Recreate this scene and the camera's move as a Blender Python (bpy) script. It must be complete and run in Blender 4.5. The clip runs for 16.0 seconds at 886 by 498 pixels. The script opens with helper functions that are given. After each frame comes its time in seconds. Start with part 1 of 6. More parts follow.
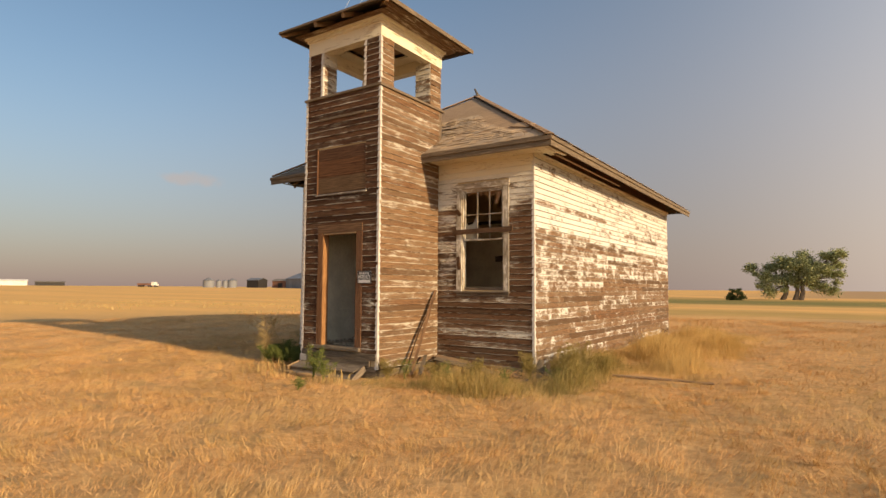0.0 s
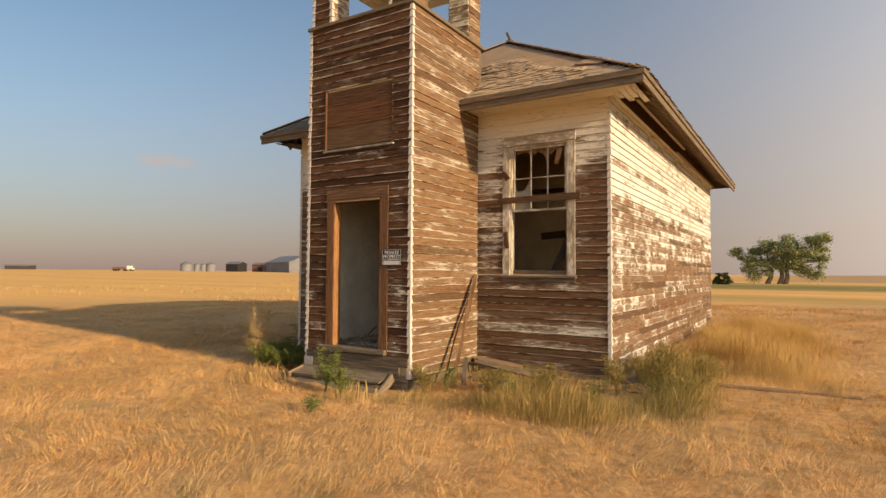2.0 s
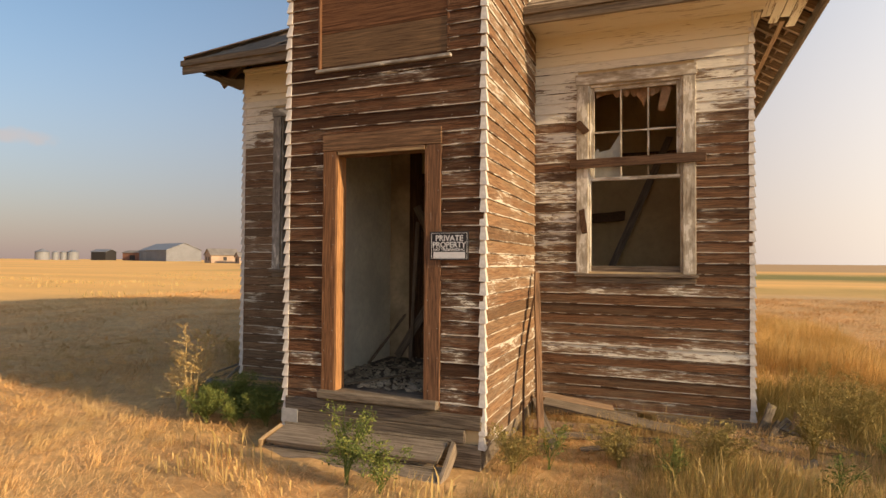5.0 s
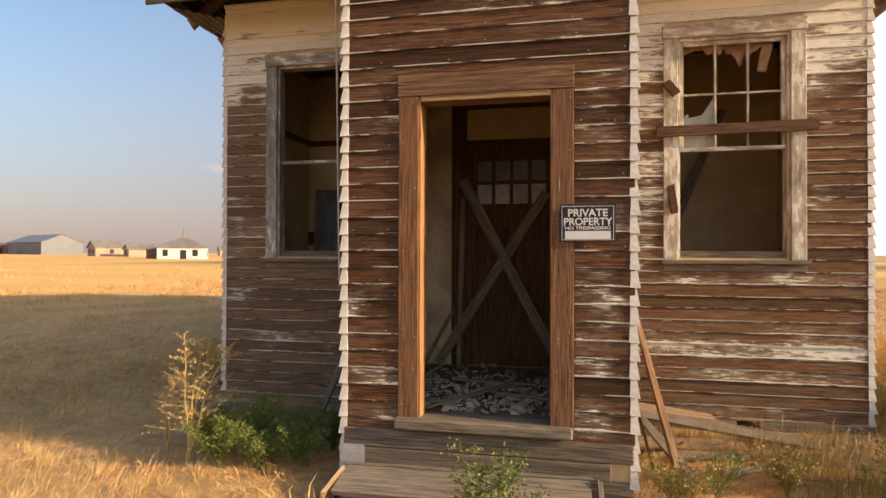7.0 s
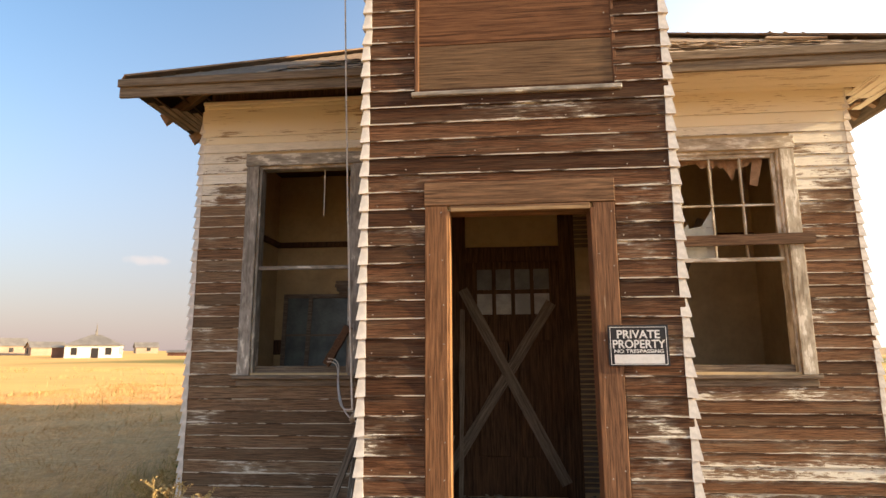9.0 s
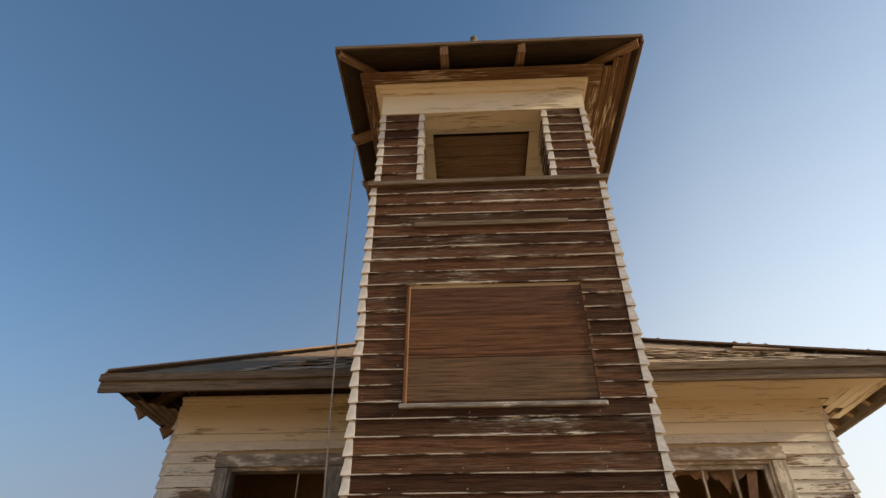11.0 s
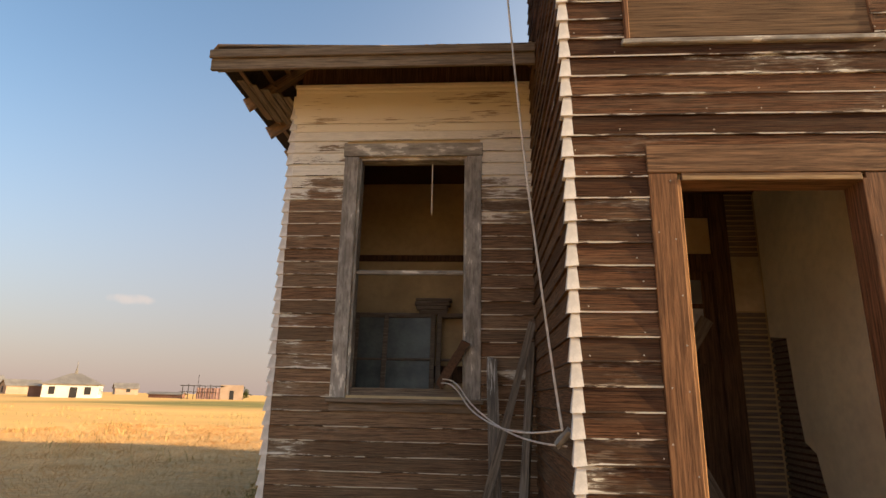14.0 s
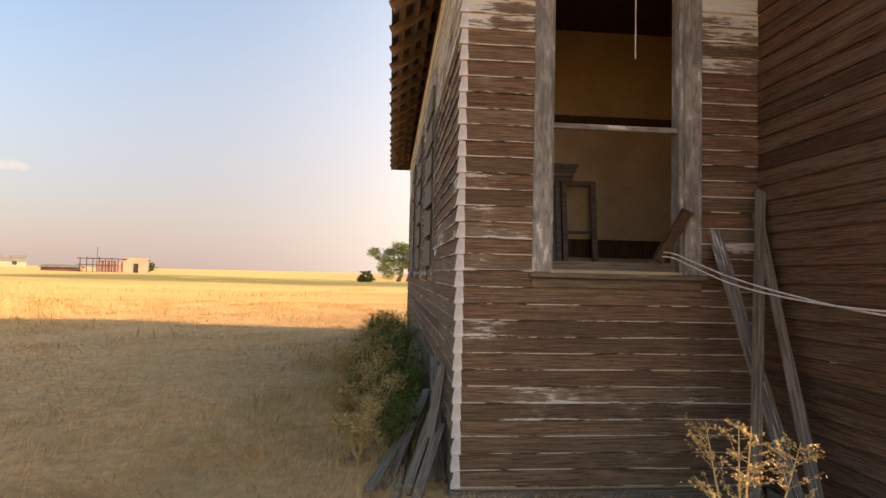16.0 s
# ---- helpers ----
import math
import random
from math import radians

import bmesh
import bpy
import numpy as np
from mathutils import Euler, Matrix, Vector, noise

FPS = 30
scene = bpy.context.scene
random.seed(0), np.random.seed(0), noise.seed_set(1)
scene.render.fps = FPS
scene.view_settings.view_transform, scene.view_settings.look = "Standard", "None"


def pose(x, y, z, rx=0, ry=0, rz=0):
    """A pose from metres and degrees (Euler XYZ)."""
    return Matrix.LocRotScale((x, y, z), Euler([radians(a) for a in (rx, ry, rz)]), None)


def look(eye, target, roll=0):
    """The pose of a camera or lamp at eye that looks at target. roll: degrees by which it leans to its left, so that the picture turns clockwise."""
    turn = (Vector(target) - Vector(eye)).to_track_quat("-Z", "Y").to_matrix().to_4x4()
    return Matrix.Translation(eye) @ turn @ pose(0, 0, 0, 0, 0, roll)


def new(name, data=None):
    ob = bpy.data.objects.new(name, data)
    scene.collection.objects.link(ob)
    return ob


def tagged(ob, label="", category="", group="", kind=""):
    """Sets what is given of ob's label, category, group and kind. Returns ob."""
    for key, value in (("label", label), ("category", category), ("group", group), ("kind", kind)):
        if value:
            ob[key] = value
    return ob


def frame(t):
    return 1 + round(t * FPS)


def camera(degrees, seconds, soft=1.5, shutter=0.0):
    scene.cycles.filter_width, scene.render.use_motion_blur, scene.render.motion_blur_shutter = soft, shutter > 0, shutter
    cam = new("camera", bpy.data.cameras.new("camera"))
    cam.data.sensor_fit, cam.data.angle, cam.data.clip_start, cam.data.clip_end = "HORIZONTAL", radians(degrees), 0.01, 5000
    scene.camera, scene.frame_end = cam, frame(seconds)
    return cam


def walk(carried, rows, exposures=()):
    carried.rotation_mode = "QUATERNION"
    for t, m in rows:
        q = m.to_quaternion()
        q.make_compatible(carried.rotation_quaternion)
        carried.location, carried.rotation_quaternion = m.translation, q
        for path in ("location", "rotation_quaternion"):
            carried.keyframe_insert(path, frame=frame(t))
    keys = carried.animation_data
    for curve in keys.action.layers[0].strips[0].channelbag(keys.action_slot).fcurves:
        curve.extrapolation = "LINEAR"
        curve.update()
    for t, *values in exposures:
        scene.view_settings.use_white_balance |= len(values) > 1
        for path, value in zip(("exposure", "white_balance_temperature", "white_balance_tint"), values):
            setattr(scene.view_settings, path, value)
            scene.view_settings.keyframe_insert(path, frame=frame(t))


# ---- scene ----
cam = camera(75.3, 16.0, 1.5)
METRES, EYE, TILT, LEAN, TURN = 13.043, 1.5, -0.5, 0.34, 34.0
ROWS = [
    (0.0, 0.0, 0.0, 0.0, -0.05, 4.42, -0.71),
    (0.5, -0.0198, 0.0494, 0.003, -0.46, 4.28, -0.75),
    (1.0, -0.0395, 0.0947, 0.0057, -0.74, 3.44, -0.74),
    (1.5, -0.0536, 0.1422, 0.0016, -1.24, 2.71, -0.74),
    (2.0, -0.0737, 0.1888, 0.0004, -1.95, 2.85, -0.71),
    (2.5, -0.0893, 0.2344, 0.0033, -2.76, 3.05, -0.71),
    (3.0, -0.1044, 0.2824, 0.0064, -4.54, 3.19, -0.7),
    (3.5, -0.1215, 0.3253, 0.0082, -6.65, 3.26, -0.68),
    (6.0, -0.236, 0.503, 0.0045, -17.23, 0.71, -0.57),
    (6.5, -0.2553, 0.5317, 0.003, -19.65, 0.4, -0.46),
    (7.0, -0.2715, 0.5613, 0.0031, -22.22, 1.11, -0.27),
    (7.5, -0.2893, 0.5831, 0.0059, -24.23, 1.34, -0.01),
    (8.0, -0.2982, 0.5989, 0.0074, -26.08, 2.59, 0.1),
    (8.5, -0.2981, 0.6062, 0.0087, -27.64, 6.03, 0.25),
    (9.0, -0.3013, 0.6063, 0.017, -28.85, 10.51, 0.24),
    (9.5, -0.3031, 0.605, 0.0215, -29.66, 16.13, 0.16),
    (10.0, -0.3049, 0.6036, 0.0263, -30.29, 23.43, 0.12),
    (10.2, -0.3055, 0.6033, 0.0275, -30.5, 26.6, 0.1),
    (10.72, -0.307, 0.6035, 0.0305, -31.0, 34.5, 0.02),
    (11.25, -0.309, 0.605, 0.033, -31.6, 40.3, -0.08),
    (11.78, -0.311, 0.607, 0.034, -32.0, 42.2, -0.22),
    (12.3, -0.3127, 0.6095, 0.0325, -32.2, 38.1, -0.4),
    (12.5, -0.3131, 0.6149, 0.0273, -32.23, 35.3, -0.46),
    (13.0, -0.3131, 0.6406, 0.0114, -31.29, 28.9, -0.73),
    (13.5, -0.3246, 0.6686, 0.0031, -30.5, 22.11, -0.99),
    (14.0, -0.3475, 0.7035, 0.0006, -30.24, 15.24, -1.16),
    (14.5, -0.3675, 0.7426, -0.0023, -30.57, 11.27, -1.2),
    (15.0, -0.3931, 0.7796, -0.0035, -32.52, 7.89, -1.27),
    (15.5, -0.4232, 0.8111, -0.0015, -35.91, 5.35, -1.25),
    (16.0, -0.4478, 0.8439, -0.0014, -39.26, 3.15, -1.2),
]
walk(cam, [(t, pose(0, 0, EYE, TILT, LEAN, TURN) @ pose(METRES * x, METRES * y, METRES * z, 90 + pitch, roll, yaw)) for t, x, y, z, yaw, pitch, roll in ROWS],
     exposures=[(0.0, 0.46, 8300, 11), (3.5, 0.58, 8250, 11), (7.0, 1.08, 7600, 11), (9.0, 1.44, 7450, 8), (10.0, 0.95, 6850, 4), (12.5, 0.26, 7100, 4), (13.5, 0.75, 7600, 7), (14.0, 1.18, 8050, 9), (14.5, 1.27, 8100, 10), (16.0, 1.50, 8150, 11)])

# ---- light ----
SUN_EL, SUN_AZ = 17.6, (0.993, -0.120)
sun_dir = Vector((SUN_AZ[0] * math.cos(radians(SUN_EL)), SUN_AZ[1] * math.cos(radians(SUN_EL)), math.sin(radians(SUN_EL))))
sun = new("sun", bpy.data.lights.new("sun", "SUN"))
sun.data.energy, sun.data.angle, sun.data.color = 3.95, radians(1.2), (1.0, 0.80, 0.56)
sun.matrix_world = look(sun_dir * 50, (0, 0, 0))
world = bpy.data.worlds.new("world")
world.use_nodes = True
scene.world = world
wn = world.node_tree.nodes
sky = wn.new("ShaderNodeTexSky")
sky.sky_type, sky.sun_disc = "NISHITA", False
sky.sun_elevation, sky.sun_rotation = radians(SUN_EL), math.atan2(SUN_AZ[0], SUN_AZ[1])
sky.air_density, sky.dust_density, sky.ozone_density, sky.altitude = 1.25, 1.2, 4.2, 800
# smoke haze that thickens towards the horizon all round
wco, wsep, wmap, wmix = wn.new("ShaderNodeTexCoord"), wn.new("ShaderNodeSeparateXYZ"), wn.new("ShaderNodeMapRange"), wn.new("ShaderNodeMix")
wl = world.node_tree.links
wl.new(wco.outputs["Generated"], wsep.inputs[0]), wl.new(wsep.outputs[2], wmap.inputs[0])
wmap.interpolation_type = "SMOOTHSTEP"
for k, v in zip((1, 2, 3, 4), (-0.1, 0.62, 0.97, 0.0)):
    wmap.inputs[k].default_value = v
wmix.data_type = "RGBA"
# the haze is brighter on the sun's side
wdot, wglow, wcol = wn.new("ShaderNodeVectorMath"), wn.new("ShaderNodeMapRange"), wn.new("ShaderNodeVectorMath")
wdot.operation, wcol.operation = "DOT_PRODUCT", "SCALE"
wdot.inputs[1].default_value = (SUN_AZ[0], SUN_AZ[1], 0.0)
wtint = wn.new("ShaderNodeMix")
wtint.data_type = "RGBA"
wtint.inputs[6].default_value, wtint.inputs[7].default_value = (2.98, 2.27, 2.62, 1.0), (2.55, 2.45, 2.45, 1.0)
wside = wn.new("ShaderNodeMapRange")
for k, v in zip((1, 2, 3, 4), (-0.9, 0.3, 0.0, 1.0)):
    wside.inputs[k].default_value = v
wl.new(wdot.outputs["Value"], wside.inputs[0]), wl.new(wside.outputs[0], wtint.inputs[0])
wblue, whigh = wn.new("ShaderNodeMix"), wn.new("ShaderNodeMapRange")
wblue.data_type = "RGBA"
wblue.inputs[7].default_value = (2.05, 2.42, 3.0, 1.0)
for k, v in zip((1, 2, 3, 4), (0.06, 0.5, 0.0, 0.62)):
    whigh.inputs[k].default_value = v
wl.new(wsep.outputs[2], whigh.inputs[0]), wl.new(whigh.outputs[0], wblue.inputs[0]), wl.new(wtint.outputs[2], wblue.inputs[6]), wl.new(wblue.outputs[2], wcol.inputs[0])
wglow.interpolation_type = "SMOOTHERSTEP"
for k, v in zip((1, 2, 3, 4), (-0.6, 0.8, 0.60, 2.50)):
    wglow.inputs[k].default_value = v
# and pales upwards from the dusty horizon
wrise, wmul = wn.new("ShaderNodeMapRange"), wn.new("ShaderNodeMath")
for k, v in zip((1, 2, 3, 4), (0.0, 0.45, 0.92, 1.18)):
    wrise.inputs[k].default_value = v
wmul.operation = "MULTIPLY"
wl.new(wsep.outputs[2], wrise.inputs[0]), wl.new(wrise.outputs[0], wmul.inputs[1]), wl.new(wglow.outputs[0], wmul.inputs[0])
wl.new(wco.outputs["Generated"], wdot.inputs[0]), wl.new(wdot.outputs["Value"], wglow.inputs[0]), wl.new(wmul.outputs[0], wcol.inputs["Scale"])
wl.new(wcol.outputs[0], wmix.inputs[7])
wtop = wn.new("ShaderNodeMapRange")
for k, v in zip((1, 2, 3, 4), (-1.0, 0.3, 0.34, 1.12)):
    wtop.inputs[k].default_value = v
wl.new(wdot.outputs["Value"], wtop.inputs[0]), wl.new(wtop.outputs[0], wmap.inputs[2])
# the clear sky deepens away from the sun
wdeep, wsky = wn.new("ShaderNodeMapRange"), wn.new("ShaderNodeVectorMath")
wsky.operation = "SCALE"
for k, v in zip((1, 2, 3, 4), (-1.0, -0.1, 0.82, 1.06)):
    wdeep.inputs[k].default_value = v
wl.new(wdot.outputs["Value"], wdeep.inputs[0]), wl.new(wdeep.outputs[0], wsky.inputs["Scale"]), wl.new(sky.outputs[0], wsky.inputs[0])
wl.new(wmap.outputs[0], wmix.inputs[0]), wl.new(wsky.outputs[0], wmix.inputs[6])
# two small wisps of cloud low in the sky
last = wmix.outputs[2]
wfleck = wn.new("ShaderNodeTexNoise")
wfleck.inputs["Scale"].default_value, wfleck.inputs["Detail"].default_value = 26.0, 5.0
wl.new(wco.outputs["Generated"], wfleck.inputs["Vector"])


def wmath(op, a, b):
    n = wn.new("ShaderNodeMath")
    n.operation = op
    for q, v in zip(n.inputs, (a, b)):
        if isinstance(v, (int, float)):
            q.default_value = v
        else:
            wl.new(v, q)
    return n.outputs[0]


for cx, cy, cz, wide, tall in ((-0.842, 0.539, 0.170, 0.060, 0.014), (-0.541, 0.841, 0.137, 0.036, 0.010)):
    along, fade, cloud = wn.new("ShaderNodeVectorMath"), wn.new("ShaderNodeMapRange"), wn.new("ShaderNodeMix")
    along.operation, cloud.data_type, fade.interpolation_type = "DOT_PRODUCT", "RGBA", "SMOOTHSTEP"
    along.inputs[1].default_value = (cy, -cx, 0.0)
    wl.new(wco.outputs["Generated"], along.inputs[0])
    du, dz = wmath("DIVIDE", along.outputs["Value"], wide), wmath("DIVIDE", wmath("SUBTRACT", wsep.outputs[2], cz), tall)
    away = wmath("ADD", wmath("ADD", wmath("MULTIPLY", du, du), wmath("MULTIPLY", dz, dz)), wmath("MULTIPLY", wmath("SUBTRACT", wfleck.outputs[0], 0.5), 2.6))
    for k, v in zip((1, 2, 3, 4), (1.0, 0.0, 0.0, 0.5)):
        fade.inputs[k].default_value = v
    cloud.inputs[7].default_value = (2.95, 2.6, 2.7, 1.0)
    near = wmath("GREATER_THAN", wmath("SUBTRACT", wmath("MULTIPLY", wsep.outputs[1], cy), wmath("MULTIPLY", wsep.outputs[0], -cx)), 0.0)
    wl.new(away, fade.inputs[0]), wl.new(wmath("MULTIPLY", fade.outputs[0], near), cloud.inputs[0]), wl.new(last, cloud.inputs[6])
    last = cloud.outputs[2]
wl.new(last, wn["Background"].inputs[0])
wn["Background"].inputs[1].default_value = 0.126


# ---- materials ----
class Mat:
    """A node material under construction."""

    def __init__(self, name, rough=0.8, metal=0.0):
        self.m = bpy.data.materials.new(name)
        self.m.use_nodes = True
        self.t = self.m.node_tree
        self.b = self.t.nodes["Principled BSDF"]
        self.b.inputs["Roughness"].default_value, self.b.inputs["Metallic"].default_value = rough, metal
        self.b.inputs["Specular IOR Level"].default_value = 0.25

    def node(self, kind, **kw):
        n = self.t.nodes.new("ShaderNode" + kind)
        for k, v in kw.items():
            setattr(n, k, v)
        return n

    def put(self, sock, v):
        if isinstance(v, bpy.types.NodeSocket):
            self.t.links.new(v, sock)
        elif isinstance(v, (int, float)):
            sock.default_value = v
        else:
            sock.default_value = (*v, 1.0) if len(v) == 3 and len(sock.default_value) == 4 else v

    def math(self, op, a, b=0.0, c=0.0, clamp=False):
        n = self.node("Math", operation=op, use_clamp=clamp)
        for s, v in zip(n.inputs, (a, b, c)):
            self.put(s, v)
        return n.outputs[0]

    def pos(self):
        n = self.node("NewGeometry")
        s = self.node("SeparateXYZ")
        self.put(s.inputs[0], n.outputs["Position"])
        return s.outputs

    def vec(self, x, y, z):
        n = self.node("CombineXYZ")
        for s, v in zip(n.inputs, (x, y, z)):
            self.put(s, v)
        return n.outputs[0]

    def noise(self, v, scale=1.0, detail=4.0, rough=0.6):
        n = self.node("TexNoise")
        self.put(n.inputs["Vector"], v)
        n.inputs["Scale"].default_value, n.inputs["Detail"].default_value, n.inputs["Roughness"].default_value = scale, detail, rough
        return n.outputs["Fac"]

    def step(self, v, lo, hi, a=0.0, b=1.0):
        n = self.node("MapRange", interpolation_type="SMOOTHSTEP")
        for s, x in zip(n.inputs, (v, lo, hi, a, b)):
            self.put(s, x)
        return n.outputs[0]

    def mix(self, f, a, b, blend="MIX"):
        n = self.node("Mix", data_type="RGBA", blend_type=blend)
        self.put(n.inputs[0], f), self.put(n.inputs[6], a), self.put(n.inputs[7], b)
        return n.outputs[2]

    def rand(self):
        return self.node("ObjectInfo").outputs["Random"]

    def island(self):
        return self.node("NewGeometry").outputs["Random Per Island"]

    def bump(self, h, strength=0.5, dist=0.005):
        n = self.node("Bump")
        n.inputs["Strength"].default_value, n.inputs["Distance"].default_value = strength, dist
        self.put(n.inputs["Height"], h)
        self.t.links.new(n.outputs[0], self.b.inputs["Normal"])

    def done(self, color, rough=None):
        self.put(self.b.inputs["Base Color"], color)
        if rough is not None:
            self.put(self.b.inputs["Roughness"], rough)
        return self.m


def siding(name, dark, light, paint, thresh, high=None, high_gain=0.3, grey=0.7, patch=1.1, apart=2.6, spots=()):
    """Weathered clapboard: bare grained wood with what is left of the white paint. thresh: more is barer; high: z above which the eaves kept the paint; spots: (u, z, half width, half height, gain) where more or less paint is left."""
    k = Mat(name, 0.75)
    k.b.inputs["Specular IOR Level"].default_value = 0.06
    x, y, z = k.pos()
    u = k.math("ADD", x, y)
    r = k.rand()
    lz = k.node("SeparateXYZ")
    k.put(lz.inputs[0], k.node("TexCoord").outputs["Object"])
    grain = k.noise(k.vec(k.math("MULTIPLY", u, 5.0), k.math("MULTIPLY", z, 170.0), k.math("MULTIPLY", r, 40.0)), 1.0, 6.0, 0.75)
    crack = k.noise(k.vec(k.math("MULTIPLY", u, 2.2), k.math("MULTIPLY", z, 330.0), k.math("MULTIPLY", r, 23.0)), 1.0, 3.0, 0.6)
    streak = k.noise(k.vec(k.math("MULTIPLY", u, 1.6), k.math("MULTIPLY", z, 16.0), k.math("MULTIPLY", r, 17.0)), 1.0, 5.0, 0.65)
    wood = k.mix(k.step(grain, 0.36, 0.66), dark, light)
    wood = k.mix(k.step(streak, 0.44, 0.64, 0.0, grey), wood, k.mix(grain, (0.11, 0.083, 0.058), (0.28, 0.215, 0.145)))
    wood = k.mix(k.step(r, 0.55, 1.0, 0.0, 0.55), wood, k.mix(k.step(grain, 0.36, 0.66), (0.05, 0.022, 0.012), (0.24, 0.115, 0.06)))
    wood = k.mix(k.step(r, 0.45, 0.0, 0.0, 0.55), wood, [c * 0.62 for c in dark])
    wood = k.mix(k.step(crack, 0.58, 0.66, 0.0, 0.8), wood, (0.016, 0.010, 0.007))
    big = k.noise(k.vec(k.math("MULTIPLY", u, patch), k.math("MULTIPLY", z, 2.6), k.math("MULTIPLY", r, apart)), 1.0, 5.0, 0.68)
    fine = k.noise(k.vec(k.math("MULTIPLY", u, 7.0), k.math("MULTIPLY", z, 60.0), 3.0), 1.0, 5.0, 0.75)
    m = k.math("ADD", k.math("MULTIPLY", big, 0.60), k.math("MULTIPLY", fine, 0.48))
    m = k.math("ADD", m, k.math("MULTIPLY", k.math("SUBTRACT", k.math("FRACT", k.math("MULTIPLY", r, 7.31)), 0.5), 0.12))
    # paint lasts longest under the lap of the board above
    m = k.math("ADD", m, k.step(lz.outputs[2], EXP * 0.55, EXP, 0.0, 0.055))
    m = k.math("ADD", m, k.step(lz.outputs[2], 0.022, 0.004, 0.0, 0.11))
    for su, sz, hu, hz, gain in spots:
        du, dz = k.math("DIVIDE", k.math("SUBTRACT", u, su), hu), k.math("DIVIDE", k.math("SUBTRACT", z, sz), hz)
        m = k.math("ADD", m, k.step(k.math("ADD", k.math("MULTIPLY", du, du), k.math("MULTIPLY", dz, dz)), 1.5, 0.2, 0.0, gain))
    if high:
        m = k.math("ADD", m, k.step(z, high[0], high[1], 0.0, high_gain))
    mask = k.step(m, thresh, thresh + 0.05)
    # a thin chalky film round what is left of the paint
    wood = k.mix(k.step(m, thresh - 0.09, thresh + 0.02, 0.0, 0.26), wood, (paint[0] * 0.62, paint[1] * 0.56, paint[2] * 0.50))
    col = k.mix(mask, wood, k.mix(k.step(fine, 0.35, 0.65), paint, [c * 0.8 for c in paint]))
    k.bump(k.math("ADD", k.math("MULTIPLY", grain, 0.6), k.math("MULTIPLY", mask, 0.5)), 0.6, 0.004)
    return k.done(col, k.step(mask, 0, 1, 0.8, 0.6))


def wood(name, dark, light, axis="u", paint=None, thresh=0.6, stretch=4.0):
    """Bare timber in the thing's own coordinates; axis: the way of the grain; paint: flakes left on it."""
    k = Mat(name, 0.78)
    k.b.inputs["Specular IOR Level"].default_value = 0.12
    co = k.node("TexCoord").outputs["Object"]
    s = k.node("SeparateXYZ")
    k.put(s.inputs[0], co)
    f = {"x": (stretch, 90, 90), "y": (90, stretch, 90), "z": (90, 90, stretch), "u": (30, 30, 30)}[axis]
    r = k.rand()
    v = [k.math("MULTIPLY_ADD", s.outputs[i], f[i], k.math("MULTIPLY", r, 31.0)) for i in range(3)]
    grain = k.noise(k.vec(*v), 1.0, 4.0, 0.7)
    blot = k.noise(k.vec(*[k.math("MULTIPLY_ADD", s.outputs[i], f[i] * 0.07 + 1.0, k.math("MULTIPLY", r, 9.0)) for i in range(3)]), 1.0, 3.0)
    col = k.mix(k.step(grain, 0.3, 0.72), dark, light)
    col = k.mix(k.step(blot, 0.4, 0.75, 0.0, 0.5), col, [c * 0.55 for c in light])
    h = grain
    if paint:
        fl = k.math("ADD", k.math("MULTIPLY", grain, 0.62), k.math("MULTIPLY", blot, 0.48))
        mask = k.step(fl, thresh, thresh + 0.06)
        col = k.mix(mask, col, paint)
        h = k.math("ADD", grain, mask)
    k.bump(h, 0.5, 0.003)
    return k.done(col)


def plain(name, color, rough=0.7, metal=0.0, vary=0.25, scale=6.0):
    k = Mat(name, rough, metal)
    n = k.noise(k.node("TexCoord").outputs["Object"], scale, 5.0)
    n2 = k.noise(k.node("TexCoord").outputs["Object"], scale * 9, 3.0)
    col = k.mix(k.step(n, 0.3, 0.7), [c * (1 - vary) for c in color], [min(1, c * (1 + vary)) for c in color])
    k.bump(n2, 0.3, 0.003)
    return k.done(k.mix(k.step(n2, 0.4, 0.7, 0.0, 0.3), col, [c * 0.7 for c in color]))


EXP, EXP_H = 0.1105, 0.1075                    # clapboard courses of tower and hall
CREAM = (0.75, 0.705, 0.61)
M_FRONT = siding("clapboard_front", (0.085, 0.053, 0.034), (0.32, 0.205, 0.125), CREAM, 0.708, (2.75, 3.6), 0.30, 0.5,
                 spots=((-0.87, 2.4, 0.16, 1.3, 0.045), (0.55, 2.5, 0.16, 1.0, 0.05), (0.97, 1.65, 0.16, 0.05, 0.17), (0.85, 2.95, 0.25, 0.20, 0.08), (-0.70, 1.70, 0.22, 0.05, 0.09)))
M_FRONT_R = siding("clapboard_front_sunny", (0.052, 0.026, 0.015), (0.26, 0.14, 0.078), CREAM, 0.665, (2.55, 3.75), 0.25, 0.45,
                   spots=((4.18, 0.66, 1.05, 0.11, 0.125), (4.1, 1.27, 0.95, 0.05, 0.08), (3.22, 2.5, 0.26, 1.1, 0.10), (4.72, 2.35, 0.12, 0.9, 0.05), (4.0, 0.98, 0.5, 0.06, 0.06)))
M_RIGHT = siding("clapboard_side", (0.085, 0.047, 0.027), (0.32, 0.19, 0.11), (0.70, 0.68, 0.63), 0.615, (0.8, 4.4), 0.20, 0.5, 2.6, 2.4)
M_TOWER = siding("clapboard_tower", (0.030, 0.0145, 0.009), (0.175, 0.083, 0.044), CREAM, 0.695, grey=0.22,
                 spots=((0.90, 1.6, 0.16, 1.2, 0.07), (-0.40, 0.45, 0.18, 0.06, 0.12)))
